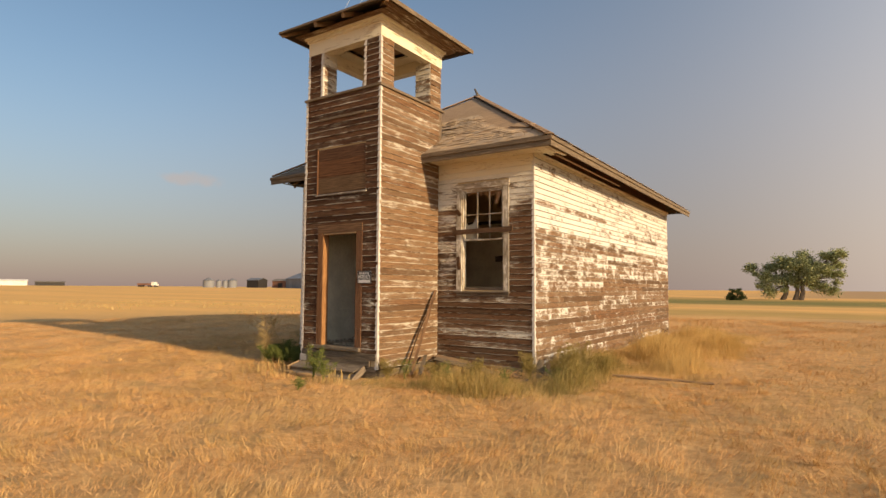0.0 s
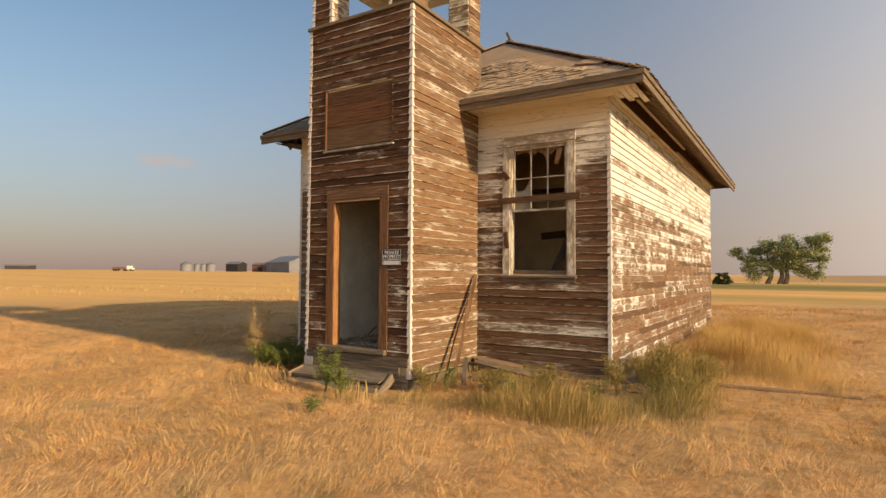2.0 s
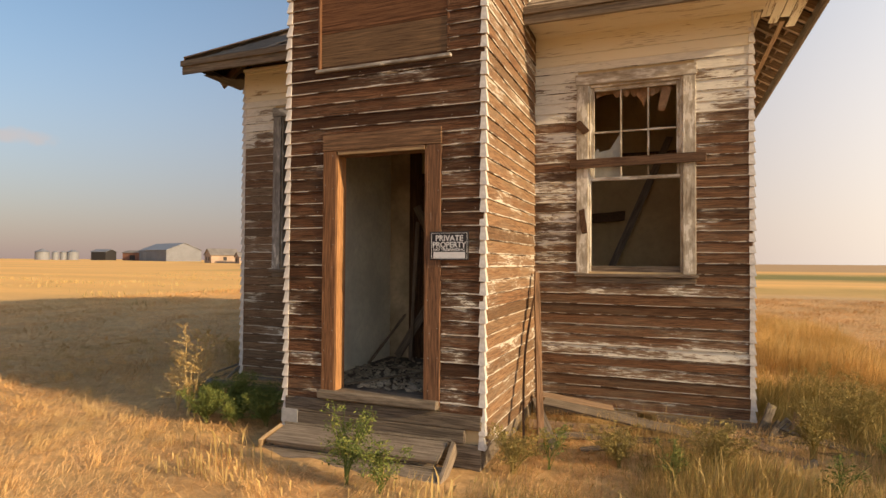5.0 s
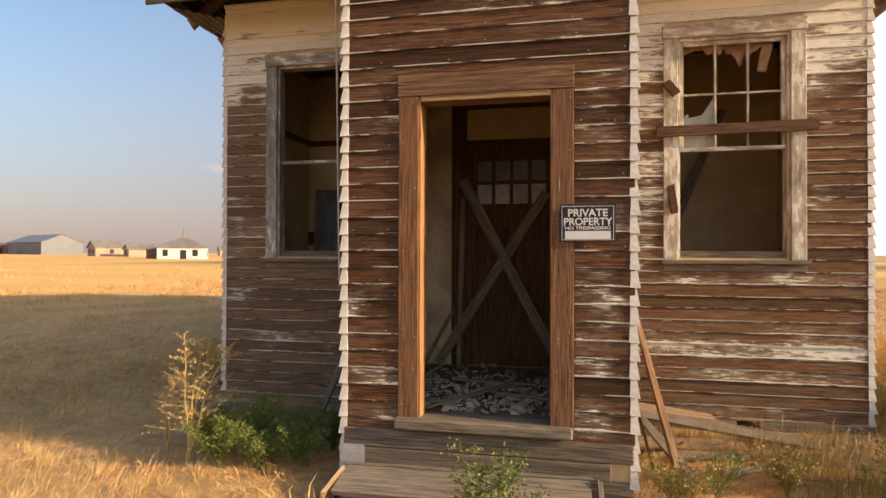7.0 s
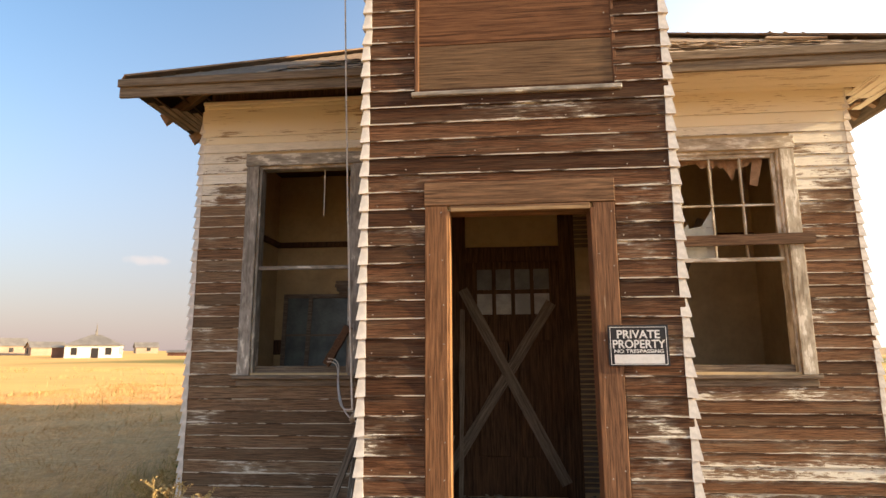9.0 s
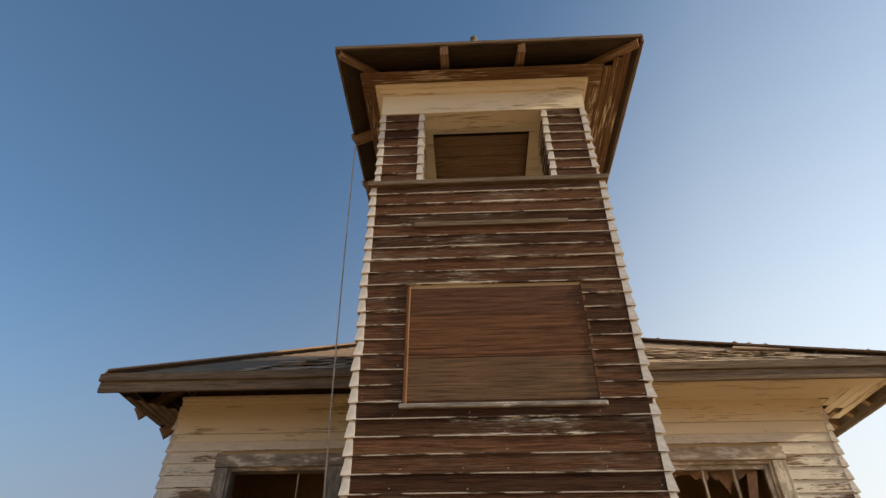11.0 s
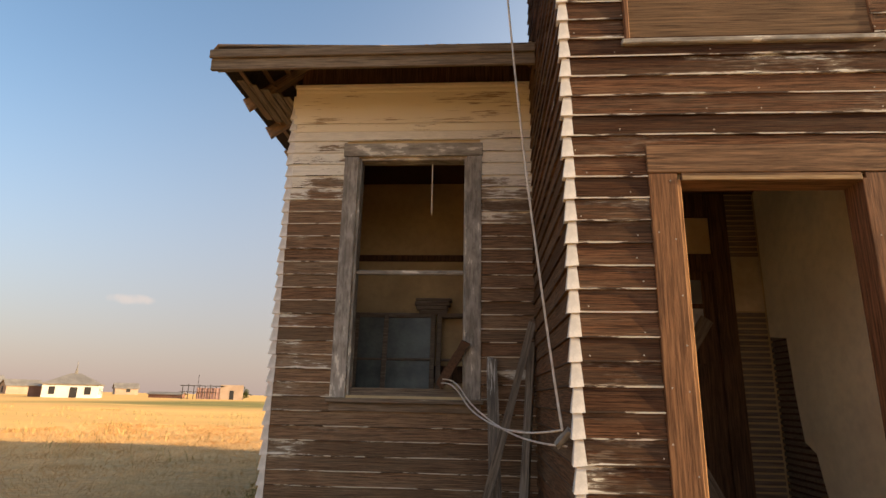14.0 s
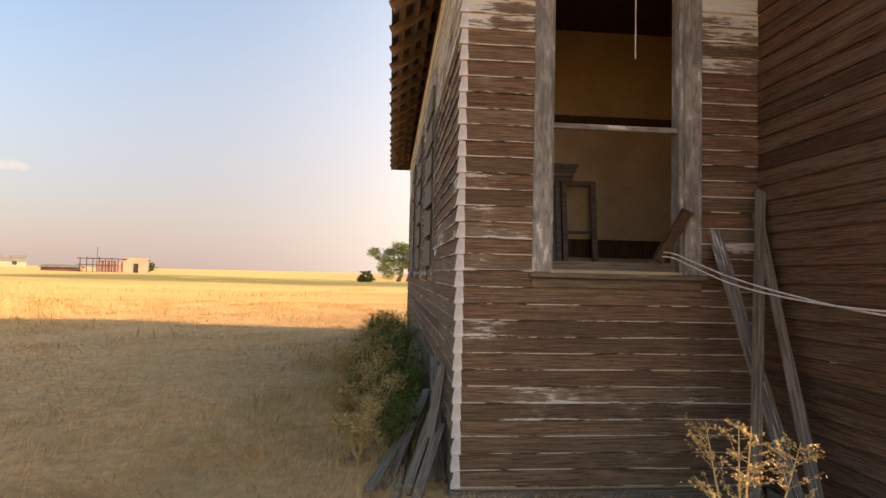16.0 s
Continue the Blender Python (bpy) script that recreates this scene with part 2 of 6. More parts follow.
# sun and shade coloured in: right side's wood lighter than left's, with more paint
M_TOWER_SHADED = siding("clapboard_tower_shaded", (0.052, 0.028, 0.017), (0.20, 0.112, 0.062), CREAM, 0.80, grey=0.35)
M_TOWER_SUNLIT = siding("clapboard_tower_sunlit", (0.105, 0.058, 0.034), (0.34, 0.20, 0.11), (0.60, 0.545, 0.46), 0.628, grey=0.4)
M_POST_IN = siding("clapboard_post_inside", (0.06, 0.032, 0.02), (0.30, 0.175, 0.11), CREAM, 0.52, grey=0.4)
M_CAP = plain("cap_paint", (0.64, 0.60, 0.55), 0.5, 0.0, 0.15, 20)


def flaked(name, axis, bare, film, thresh):
    """Old painted trim: grey bare wood, a thin worn film over most of it, and blotches of whole paint."""
    k = Mat(name, 0.75)
    s = k.node("SeparateXYZ")
    k.put(s.inputs[0], k.node("TexCoord").outputs["Object"])
    f = {"x": (5, 60, 60), "z": (60, 60, 5)}[axis]
    g = {"x": (4.5, 14, 14), "z": (14, 14, 4.5)}[axis]
    grain = k.noise(k.vec(*[k.math("MULTIPLY", s.outputs[i], f[i]) for i in range(3)]), 1.0, 5.0, 0.7)
    blot = k.noise(k.vec(*[k.math("MULTIPLY", s.outputs[i], g[i]) for i in range(3)]), 1.0, 7.0, 0.68)
    big = k.noise(k.node("TexCoord").outputs["Object"], 1.7, 3.0)
    m = k.math("ADD", k.math("ADD", k.math("MULTIPLY", blot, 0.7), k.math("MULTIPLY", big, 0.35)), k.math("MULTIPLY", grain, 0.14))
    col = k.mix(k.step(grain, 0.32, 0.68), [c * 0.62 for c in bare], bare)
    col = k.mix(k.step(m, thresh - 0.14, thresh, 0.0, 0.75), col, film)
    mask = k.step(m, thresh, thresh + 0.05)
    col = k.mix(mask, col, (0.64, 0.60, 0.53))
    k.bump(k.math("ADD", k.math("MULTIPLY", grain, 0.5), mask), 0.5, 0.003)
    return k.done(col)


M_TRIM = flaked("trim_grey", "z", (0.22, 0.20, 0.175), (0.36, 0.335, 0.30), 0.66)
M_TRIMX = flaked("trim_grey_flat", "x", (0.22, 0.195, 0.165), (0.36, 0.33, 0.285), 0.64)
# sunlight in the colour: lighter copy of the trim for the right window
M_TRIM_SUNLIT = flaked("trim_sunlit", "z", (0.30, 0.245, 0.18), (0.47, 0.42, 0.34), 0.61)
M_TRIMX_SUNLIT = flaked("trim_sunlit_flat", "x", (0.30, 0.24, 0.175), (0.47, 0.41, 0.33), 0.62)
M_DOORTRIM = wood("door_casing_wood", (0.07, 0.035, 0.02), (0.24, 0.12, 0.065), "z", CREAM, 0.80)
M_DOORTRIMX = wood("door_casing_wood_flat", (0.06, 0.034, 0.02), (0.27, 0.155, 0.088), "x", CREAM, 0.80)
M_CREAMBOARD = wood("cream_board", (0.30, 0.20, 0.11), (0.55, 0.47, 0.34), "x", (0.76, 0.69, 0.54), 0.42)
M_CREAMBOARDY = wood("cream_board_long", (0.30, 0.20, 0.11), (0.55, 0.47, 0.34), "y", (0.76, 0.69, 0.54), 0.45)
M_FASCIA = wood("fascia_wood", (0.09, 0.065, 0.045), (0.26, 0.20, 0.14), "x")
M_FASCIAY = wood("fascia_wood_long", (0.09, 0.065, 0.045), (0.26, 0.20, 0.14), "y")
M_RAFTER = wood("rafter_wood", (0.07, 0.045, 0.03), (0.20, 0.135, 0.085), "y")
M_DECK = wood("deck_boards", (0.09, 0.065, 0.045), (0.24, 0.18, 0.125), "x")
M_GREYWOOD = wood("grey_plank", (0.085, 0.066, 0.048), (0.29, 0.235, 0.175), "x")
M_GREYPOLE = wood("grey_stick", (0.09, 0.075, 0.06), (0.26, 0.22, 0.175), "z")
M_PLASTER = plain("plaster", (0.50, 0.37, 0.21), 0.9, 0, 0.15, 1.5)
M_DARKWOOD = wood("dark_wood", (0.04, 0.022, 0.014), (0.14, 0.078, 0.046), "z")
M_FLOOR = plain("dusty_floor", (0.12, 0.10, 0.08), 0.95, 0, 0.3, 5)


def shingle_mat():
    k = Mat("wood_shingle", 0.85)
    r = k.rand()
    co = k.node("TexCoord").outputs["Object"]
    s = k.node("SeparateXYZ")
    k.put(s.inputs[0], co)
    g = k.noise(k.vec(k.math("MULTIPLY", s.outputs[0], 80), k.math("MULTIPLY", s.outputs[1], 6), k.math("MULTIPLY", r, 50)), 1.0, 4)
    rr = k.math("ADD", r, k.island())
    col = k.mix(k.step(g, 0.3, 0.7), (0.36, 0.245, 0.15), (0.70, 0.51, 0.32))
    col = k.mix(k.step(rr, 0.2, 1.6, 0.0, 0.6), col, (0.34, 0.29, 0.24))
    k.bump(g, 0.5, 0.004)
    return k.done(col)


M_SHINGLE = shingle_mat()


# ---- builders ----
def empty(name, at=(0, 0, 0)):
    ob = new(name)
    ob.location = at
    ob.empty_display_size = 0.2
    return ob


def part(name, bm, mat, parent=None, label=""):
    """Links bm as one mesh object, under parent where there is one."""
    if isinstance(bm, bpy.types.Mesh):
        me = bm
    else:
        me = bpy.data.meshes.new(name)
        bm.normal_update()
        bm.to_mesh(me)
        bm.free()
    if mat and not me.materials:
        me.materials.append(mat)
    ob = new(name, me)
    if parent:
        ob.parent = parent
        bpy.context.view_layer.update()
        ob.matrix_parent_inverse = parent.matrix_world.inverted()
    return tagged(ob, label=label)


def box(bm, x0, x1, y0, y1, z0, z1, bevel=0.0, m=None):
    vs = [bm.verts.new((x, y, z)) for x in (x0, x1) for y in (y0, y1) for z in (z0, z1)]
    fs = [bm.faces.new([vs[i] for i in f]) for f in ((0, 1, 3, 2), (4, 6, 7, 5), (0, 4, 5, 1), (2, 3, 7, 6), (0, 2, 6, 4), (1, 5, 7, 3))]
    bmesh.ops.recalc_face_normals(bm, faces=fs)
    if bevel:
        es = list({e for f in fs for e in f.edges})
        out = bmesh.ops.bevel(bm, geom=es, offset=bevel, segments=1, affect="EDGES")
        vs = list({v for f in out["faces"] for v in f.verts} | {v for v in vs if v.is_valid})
    if m is not None:
        bmesh.ops.transform(bm, matrix=m, verts=vs)
    return vs


def boxes(*bs, bevel=0.0):
    bm = bmesh.new()
    for b in bs:
        box(bm, *b, bevel=bevel)
    return bm


def slab(bm, pts, thick):
    """A plate over the polygon pts, thick metres downwards."""
    top = [bm.verts.new(p) for p in pts]
    low = [bm.verts.new(Vector(p) - Vector((0, 0, thick))) for p in pts]
    bm.faces.new(top), bm.faces.new(low[::-1])
    for i in range(len(pts)):
        j = (i + 1) % len(pts)
        bm.faces.new((top[j], top[i], low[i], low[j]))
    bmesh.ops.recalc_face_normals(bm, faces=bm.faces[:])


def plank(name, a, b, w, t, mat, parent=None, up=(0, 0, 1), label="", category="", bend=0.0):
    """A worn board from a to b, w wide and t thick, its broad face towards up."""
    a, b = Vector(a), Vector(b)
    d = b - a
    length = d.length
    bm = bmesh.new()
    n = 5
    rnd = random.Random(hash((round(a.x, 3), round(b.z, 3))) & 0xffff)
    rings = []
    for i in range(n + 1):
        f = i / n
        e = 0.004 * rnd.uniform(-1, 1)
        off = bend * math.sin(math.pi * f)
        rings.append([bm.verts.new((f * length + (rnd.uniform(-0.012, 0.012) if i in (0, n) else 0), sy * (w / 2 + e), sz * t / 2 + off))
                      for sy, sz in ((-1, -1), (1, -1), (1, 1), (-1, 1))])
    for p, q in zip(rings, rings[1:]):
        for i in range(4):
            bm.faces.new((p[i], p[(i + 1) % 4], q[(i + 1) % 4], q[i]))
    bm.faces.new(rings[0][::-1]), bm.faces.new(rings[-1])
    bmesh.ops.recalc_face_normals(bm, faces=bm.faces[:])
    x = d.normalized()
    z = Vector(up)
    z = (z - x * z.dot(x)).normalized()
    y = z.cross(x)
    ob = part(name, bm, mat)
    ob.matrix_world = Matrix.Translation(a) @ Matrix((x, y, z)).transposed().to_4x4()
    if parent:
        bpy.context.view_layer.update()
        ob.parent = parent
        ob.matrix_parent_inverse = parent.matrix_world.inverted()
    return tagged(ob, label=label, category=category)


# ---- plan ----
XL, XR, YF, YB = -10.55, -4.47, 9.60, 19.95      # hall
TL, TR, TF = -8.47, -6.60, 7.75                 # tower, whose back stands on the hall's front
Z0, ZW = 0.0535, 4.06                             # foot of the siding, wall plate
OV, ZE = 0.58, 4.118                             # eave overhang, top of the eave
APEX = (-7.51, 12.70, 6.50)
ZT0 = Z0 + 0.25 - 2 * 0.1105                     # foot of the tower's siding
ZBELT, ZPOST, ZFRZ, ZTE = 5.17, 6.08, 6.34, 6.50
FLOOR = 0.425

# ---- ground ----
def ground_mat():
    k = Mat("dry_field", 0.95)
    x, y, z = k.pos()
    v = k.vec(x, y, 0.0)
    n1 = k.noise(v, 0.35, 5)
    n2 = k.noise(v, 7.0, 6, 0.75)
    n3 = k.noise(k.vec(k.math("MULTIPLY", x, 0.012), k.math("MULTIPLY", y, 0.10), 0.0), 1.0, 5)
    n4 = k.noise(v, 0.9, 4)
    n5 = k.noise(v, 2.3, 5, 0.65)
    col = k.mix(k.step(n2, 0.3, 0.7), (0.42, 0.235, 0.095), (0.72, 0.44, 0.195))
    col = k.mix(k.step(n1, 0.45, 0.7, 0, 0.5), col, (0.40, 0.27, 0.12))
    col = k.mix(k.step(n5, 0.46, 0.66, 0.0, 0.6), col, (0.33, 0.225, 0.10))
    col = k.mix(k.step(n4, 0.56, 0.72, 0.0, 0.4), col, (0.34, 0.27, 0.12))
    far = k.step(k.math("SQRT", k.math("ADD", k.math("MULTIPLY", x, x), k.math("MULTIPLY", y, y))), 22.0, 45.0)
    gold = k.mix(k.step(n3, 0.35, 0.65), (0.84, 0.47, 0.15), (0.70, 0.39, 0.125))
    gold = k.mix(k.step(n4, 0.5, 0.8, 0, 0.35), gold, (0.40, 0.26, 0.10))
    # a green ditch beyond the house, a bare track this side of it
    w = k.math("ADD", y, k.math("MULTIPLY", k.noise(k.vec(k.math("MULTIPLY", x, 0.06), k.math("MULTIPLY", y, 0.03), 0.0), 1.0, 5, 0.65), 34.0))
    green = k.math("ADD", k.math("MULTIPLY", k.step(w, 82, 108), k.step(w, 130, 185, 1.0, 0.0)), k.math("MULTIPLY", k.math("MULTIPLY", k.step(w, 50, 60), k.step(w, 60, 76, 1.0, 0.0)), k.step(x, -30, -5, 0.0, 0.5)))
    green = k.math("MULTIPLY", green, k.step(k.noise(k.vec(k.math("MULTIPLY", x, 0.05), k.math("MULTIPLY", y, 0.12), 5.0), 1.0, 4), 0.30, 0.42))
    green = k.math("MULTIPLY", green, k.step(x, -85, -60))
    gold = k.mix(k.math("MULTIPLY", green, 0.82), gold, k.mix(n4, (0.065, 0.105, 0.02), (0.14, 0.165, 0.035)))
    track = k.math("MULTIPLY", k.step(k.math("ADD", y, k.math("MULTIPLY", x, 0.18)), 29, 31), k.step(k.math("ADD", y, k.math("MULTIPLY", x, 0.18)), 35, 39, 1.0, 0.0))
    track = k.math("MULTIPLY", track, k.step(x, -4, 2))
    brown = k.math("MULTIPLY", k.step(y, 170, 210), k.step(x, -60, 20))
    gold = k.mix(k.math("MULTIPLY", brown, 0.7), gold, (0.33, 0.22, 0.13))
    col = k.mix(far, col, gold)
    col = k.mix(k.math("MULTIPLY", track, 0.6), col, (0.42, 0.30, 0.17))
    k.bump(n2, 0.8, 0.02)
    return k.done(col)


M_GROUND = ground_mat()


def height(x, y):
    d = math.hypot(x + 5, y - 5)
    near = max(0.0, 1 - d / 60)
    z = 0.05 * near * noise.noise(Vector((x * 0.35, y * 0.35, 0)))
    lump = max(0.0, 1 - d / 26)
    if lump > 0:
        z += lump * (0.040 * noise.noise(Vector((x * 1.5, y * 1.5, 3))) + 0.028 * noise.noise(Vector((x * 4.1, y * 4.1, 7))))
    z -= 0.07 * max(0.0, 1 - math.hypot(x + 7.5, y - 9) / 7)
    if d > 150:
        z += 1.7 * min(1.0, (d - 150) / 250) * max(0.0, min(1.0, (-x / d - 0.25) / 0.35))
    if y > 30 and x > -60:
        z -= 0.6 * min(1.0, (y - 30) / 100) * min(1.0, (x + 60) / 40)
    return z


def ground():
    bm = bmesh.new()
    xs = [-4000, -2000, -1000, -600, -420, -360, -300, -240, -190, -150, -120, -90, -75, -60, -50] + [-42 + i * 0.9 for i in range(0, 29)] + [-16 + i * 0.13 for i in range(0, 150)] + [3.5 + i * 0.9 for i in range(0, 30)] + [34, 45, 60, 90, 120, 180, 250, 400, 600, 1500, 4000]
    ys = [-4000, -1500, -600, -250, -120, -60, -30, -15] + [-8, -6.5, -5, -4, -3.2] + [-2.6 + i * 0.13 for i in range(0, 120)] + [13.0 + i * 0.9 for i in range(0, 29)] + [39.5, 41, 43, 46, 60, 75, 90, 105, 120, 140, 160, 190, 230, 280, 340, 420, 600, 1000, 2000, 4000]
    g = {}
    for i, x in enumerate(xs):
        for j, y in enumerate(ys):
            g[i, j] = bm.verts.new((x, y, height(x, y)))
    for i in range(len(xs) - 1):
        for j in range(len(ys) - 1):
            bm.faces.new((g[i, j], g[i + 1, j], g[i + 1, j + 1], g[i, j + 1])).smooth = True
    return tagged(part("ground", bm, M_GROUND), "golden dry prairie grass ground around the schoolhouse", "ground", kind="structure")


ground()

# ---- schoolhouse ----
school = empty("schoolhouse", (-7.5, 14, 0))
tagged(school, "abandoned wooden schoolhouse with peeling white paint and bell tower", "building")


def holed(p0, ang, length, z0, z1, thick, holes):
    """A wall slab with openings; u along the wall from p0, its outer face at v=0, thickness inwards (+v)."""
    bm = bmesh.new()
    us = sorted({0.0, length, *[h[0] for h in holes], *[h[1] for h in holes]})
    zs = sorted({z0, z1, *[h[2] for h in holes], *[h[3] for h in holes]})
    for u0, u1 in zip(us, us[1:]):
        for a, b in zip(zs, zs[1:]):
            if not any(h[0] < (u0 + u1) / 2 < h[1] and h[2] < (a + b) / 2 < h[3] for h in holes):
                box(bm, u0, u1, 0, thick, a, b)
    bmesh.ops.remove_doubles(bm, verts=bm.verts[:], dist=1e-4)
    seen = {}
    bm.verts.index_update()
    for f in bm.faces:
        seen.setdefault(tuple(sorted(v.index for v in f.verts)), []).append(f)
    bmesh.ops.delete(bm, geom=[f for fs in seen.values() if len(fs) > 1 for f in fs], context="FACES_ONLY")
    m = Matrix.Translation((p0[0], p0[1], 0)) @ Matrix.Rotation(radians(ang), 4, "Z")
    bmesh.ops.transform(bm, matrix=m, verts=bm.verts[:])
    return bm


BOARDS = {}


def board_mesh(length, var, mats, EXP):
    """One clapboard: thick butt below, thin above, slightly wavy; its butt edge is a face of the second material."""
    key = (round(length, 2), var, mats[0].name, EXP)
    if key in BOARDS:
        return BOARDS[key]
    rnd = random.Random(var * 7919 + int(length * 100))
    n = max(1, min(5, int(length / 0.5)))
    vs, fs, idx = [], [], []
    hh = EXP + 0.012
    for i in range(n + 1):
        x = length * i / n
        w = rnd.uniform(-0.0025, 0.0025)
        o = rnd.uniform(-0.002, 0.0035)
        vs += [(x, 0.0, hh), (x, -0.005, hh), (x, -0.0200 - o, w + 0.0075), (x, -0.0185 - o, w), (x, 0.0, w)]
    for i in range(n):
        a, b = 5 * i, 5 * i + 5
        for q, s in enumerate(((0, 1), (1, 2), (2, 3), (3, 4))):
            fs.append((a + s[0], b + s[0], b + s[1], a + s[1]))
            idx.append(1 if q in (2,) else 0)
    fs += [(0, 1, 2, 3, 4), tuple(5 * n + k for k in (4, 3, 2, 1, 0))]
    idx += [0, 0]
    me = bpy.data.meshes.new("clapboard")
    me.from_pydata(vs, [], fs)
    for m in mats:
        me.materials.append(m)
    me.polygons.foreach_set("material_index", idx)
    BOARDS[key] = me
    return me


LATER = []   # the many small pieces, linked last


def clap(parent, p0, ang, length, z0, z1, holes, mat, split=0.0, seed=1, name="clapboard"):
    LATER.append((parent, p0, ang, length, z0, z1, holes, mat, split, seed, name))


def clap_now(parent, p0, ang, length, z0, z1, holes, mat, split, seed, name):
    course = EXP_H if mat in (M_FRONT, M_FRONT_R, M_RIGHT) else EXP
    rnd = random.Random(seed)
    m = Matrix.Translation((p0[0], p0[1], 0)) @ Matrix.Rotation(radians(ang), 4, "Z")
    inv = parent.matrix_world.inverted()
    n = round((z1 - z0) / course)
    for c in range(n):
        z = z0 + c * course
        cuts = [(h[0], h[1]) for h in holes if h[2] < z + course * 0.5 < h[3]]
        spans, u = [], 0.0
        for a, b in sorted(cuts):
            spans.append((u, a))
            u = b
        spans.append((u, length))
        out = []
        for a, b in spans:
            if b - a < 0.02:
                continue
            if split and b - a > split:
                q = a + rnd.uniform(0.3, 1.0) * split
                while q < b - 0.4:
                    out.append((a, q - 0.002))
                    a = q
                    q += rnd.uniform(0.5, 1.0) * split
            out.append((a, b))
        for a, b in out:
            ob = new(name, board_mesh(b - a, rnd.randrange(3), (mat, M_BUTT_LAP_SHADOW if mat is M_RIGHT else M_BUTT_SHADED if mat is M_TOWER_SHADED else M_BUTT), course))
            ob.parent = parent
            ob.matrix_parent_inverse = inv
            ob.matrix_basis = m @ Matrix.Translation((a, rnd.uniform(-0.002, 0.002), z)) @ Matrix.Rotation(rnd.gauss(0, 0.0012) * min(1, 2 / (b - a)), 4, "Y")


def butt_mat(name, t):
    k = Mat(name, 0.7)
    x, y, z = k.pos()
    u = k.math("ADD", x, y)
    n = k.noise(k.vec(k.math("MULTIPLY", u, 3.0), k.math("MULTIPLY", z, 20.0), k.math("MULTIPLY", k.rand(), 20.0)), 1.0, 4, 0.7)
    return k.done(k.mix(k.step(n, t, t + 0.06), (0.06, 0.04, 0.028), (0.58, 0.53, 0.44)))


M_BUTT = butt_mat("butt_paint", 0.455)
# pale edges thinned out in colour for the tower's shaded side
M_BUTT_SHADED = butt_mat("butt_shaded", 0.62)
# mostly bare brown, standing for lap shadow lines on the right wall
M_BUTT_LAP_SHADOW = butt_mat("butt_lap_shadow", 0.60)
CAPS = {}


def cap_mesh(EXP):
    """A bent corner cap, one course high, in the corner x=0,y=0 facing -x and -y."""
    if EXP not in CAPS:
        w, h = 0.026, EXP + 0.004
        vs = [(w, -0.010, h), (-0.010, -0.010, h), (-0.010, w, h), (w + 0.006, -0.027, 0.0), (-0.029, -0.029, -0.004), (-0.027, w + 0.006, 0.0),
              (w, 0, h), (0, w, h), (w + 0.008, 0, 0.0), (0, w + 0.008, 0.0), (0, 0, 0)]
        fs = [(0, 1, 4, 3), (1, 2, 5, 4), (0, 6, 7, 2, 1), (3, 4, 5, 9, 10, 8), (0, 3, 8, 6), (2, 7, 9, 5)]
        me = bpy.data.meshes.new("corner_cap")
        me.from_pydata(vs, [], fs)
        me.materials.append(M_CAP)
        CAPS[EXP] = me
    return CAPS[EXP]


def caps(parent, x, y, ang, z0, z1, seed=3, EXP=EXP):
    rnd = random.Random(seed)
    inv = parent.matrix_world.inverted()
    for c in range(round((z1 - z0) / EXP)):
        ob = new("corner_cap", cap_mesh(EXP))
        ob.parent = parent
        ob.matrix_parent_inverse = inv
        ob.matrix_basis = Matrix.Translation((x + rnd.gauss(0, 0.0015), y, z0 + c * EXP)) @ Matrix.Rotation(radians(ang), 4, "Z") @ Matrix.Rotation(rnd.gauss(0, 0.03), 4, "Y")


# openings: hall front, tower front
WL = (-9.945 - XL, -9.02 - XL, 1.47, 3.45)
WR = (-6.015 - XL, -5.09 - XL, 1.47, 3.45)
TOW = (TL - XL + 0.05, TR - XL - 0.05, FLOOR, 3.2)
CAS = 0.122


def grow(h, s=CAS - 0.012, top=0.13, low=0.16):
    return (h[0] - s, h[1] + s, h[2] - low, h[3] + top)


wall_front = part("wall_front", holed((XL, YF), 0, XR - XL, Z0 - 0.02, ZW, 0.12, [WL, WR, (-7.95 - XL, -7.08 - XL, FLOOR, 2.47)]), M_PLASTER, school, "front wall of peeling clapboards")
clap(wall_front, (XL, YF), 0, TL - XL, Z0, 3.70, [grow(WL)], M_FRONT, 0, 11)
clap(wall_front, (TR, YF), 0, XR - TR, Z0, 3.70, [tuple([grow(WR)[0] - (TR - XL), grow(WR)[1] - (TR - XL), *grow(WR)[2:]])], M_FRONT_R, 0, 12)
wall_right = part("wall_right", boxes((XR - 0.12, XR, YF + 0.12, YB - 0.12, Z0 - 0.02, ZW)), M_PLASTER, school, "sunlit long side wall of flaking white clapboards")
clap(wall_right, (XR, YF), 90, YB - YF, Z0, ZW, [], M_RIGHT, 4.2, 13)
SW = [(2.2, 3.1, 1.47, 3.43), (4.4, 5.3, 1.47, 3.43), (6.6, 7.5, 1.47, 3.43)]    # windows of the shaded side, from the front
wall_left = part("wall_left", holed((XL, YB - 0.12), -90, YB - YF - 0.24, Z0 - 0.02, ZW, 0.12, [(YB - 0.12 - YF - b, YB - 0.12 - YF - a, c, d) for a, b, c, d in SW]), M_PLASTER, school, "shaded long side wall of weathered clapboards")
clap(wall_left, (XL, YB), -90, YB - YF, Z0, ZW, [grow((YB - YF - b, YB - YF - a, c, d)) for a, b, c, d in SW], M_FRONT, 4.0, 14)
wall_back = part("wall_back", boxes((XL, XR, YB - 0.12, YB, Z0 - 0.02, ZW)), M_PLASTER, school, "rear wall")

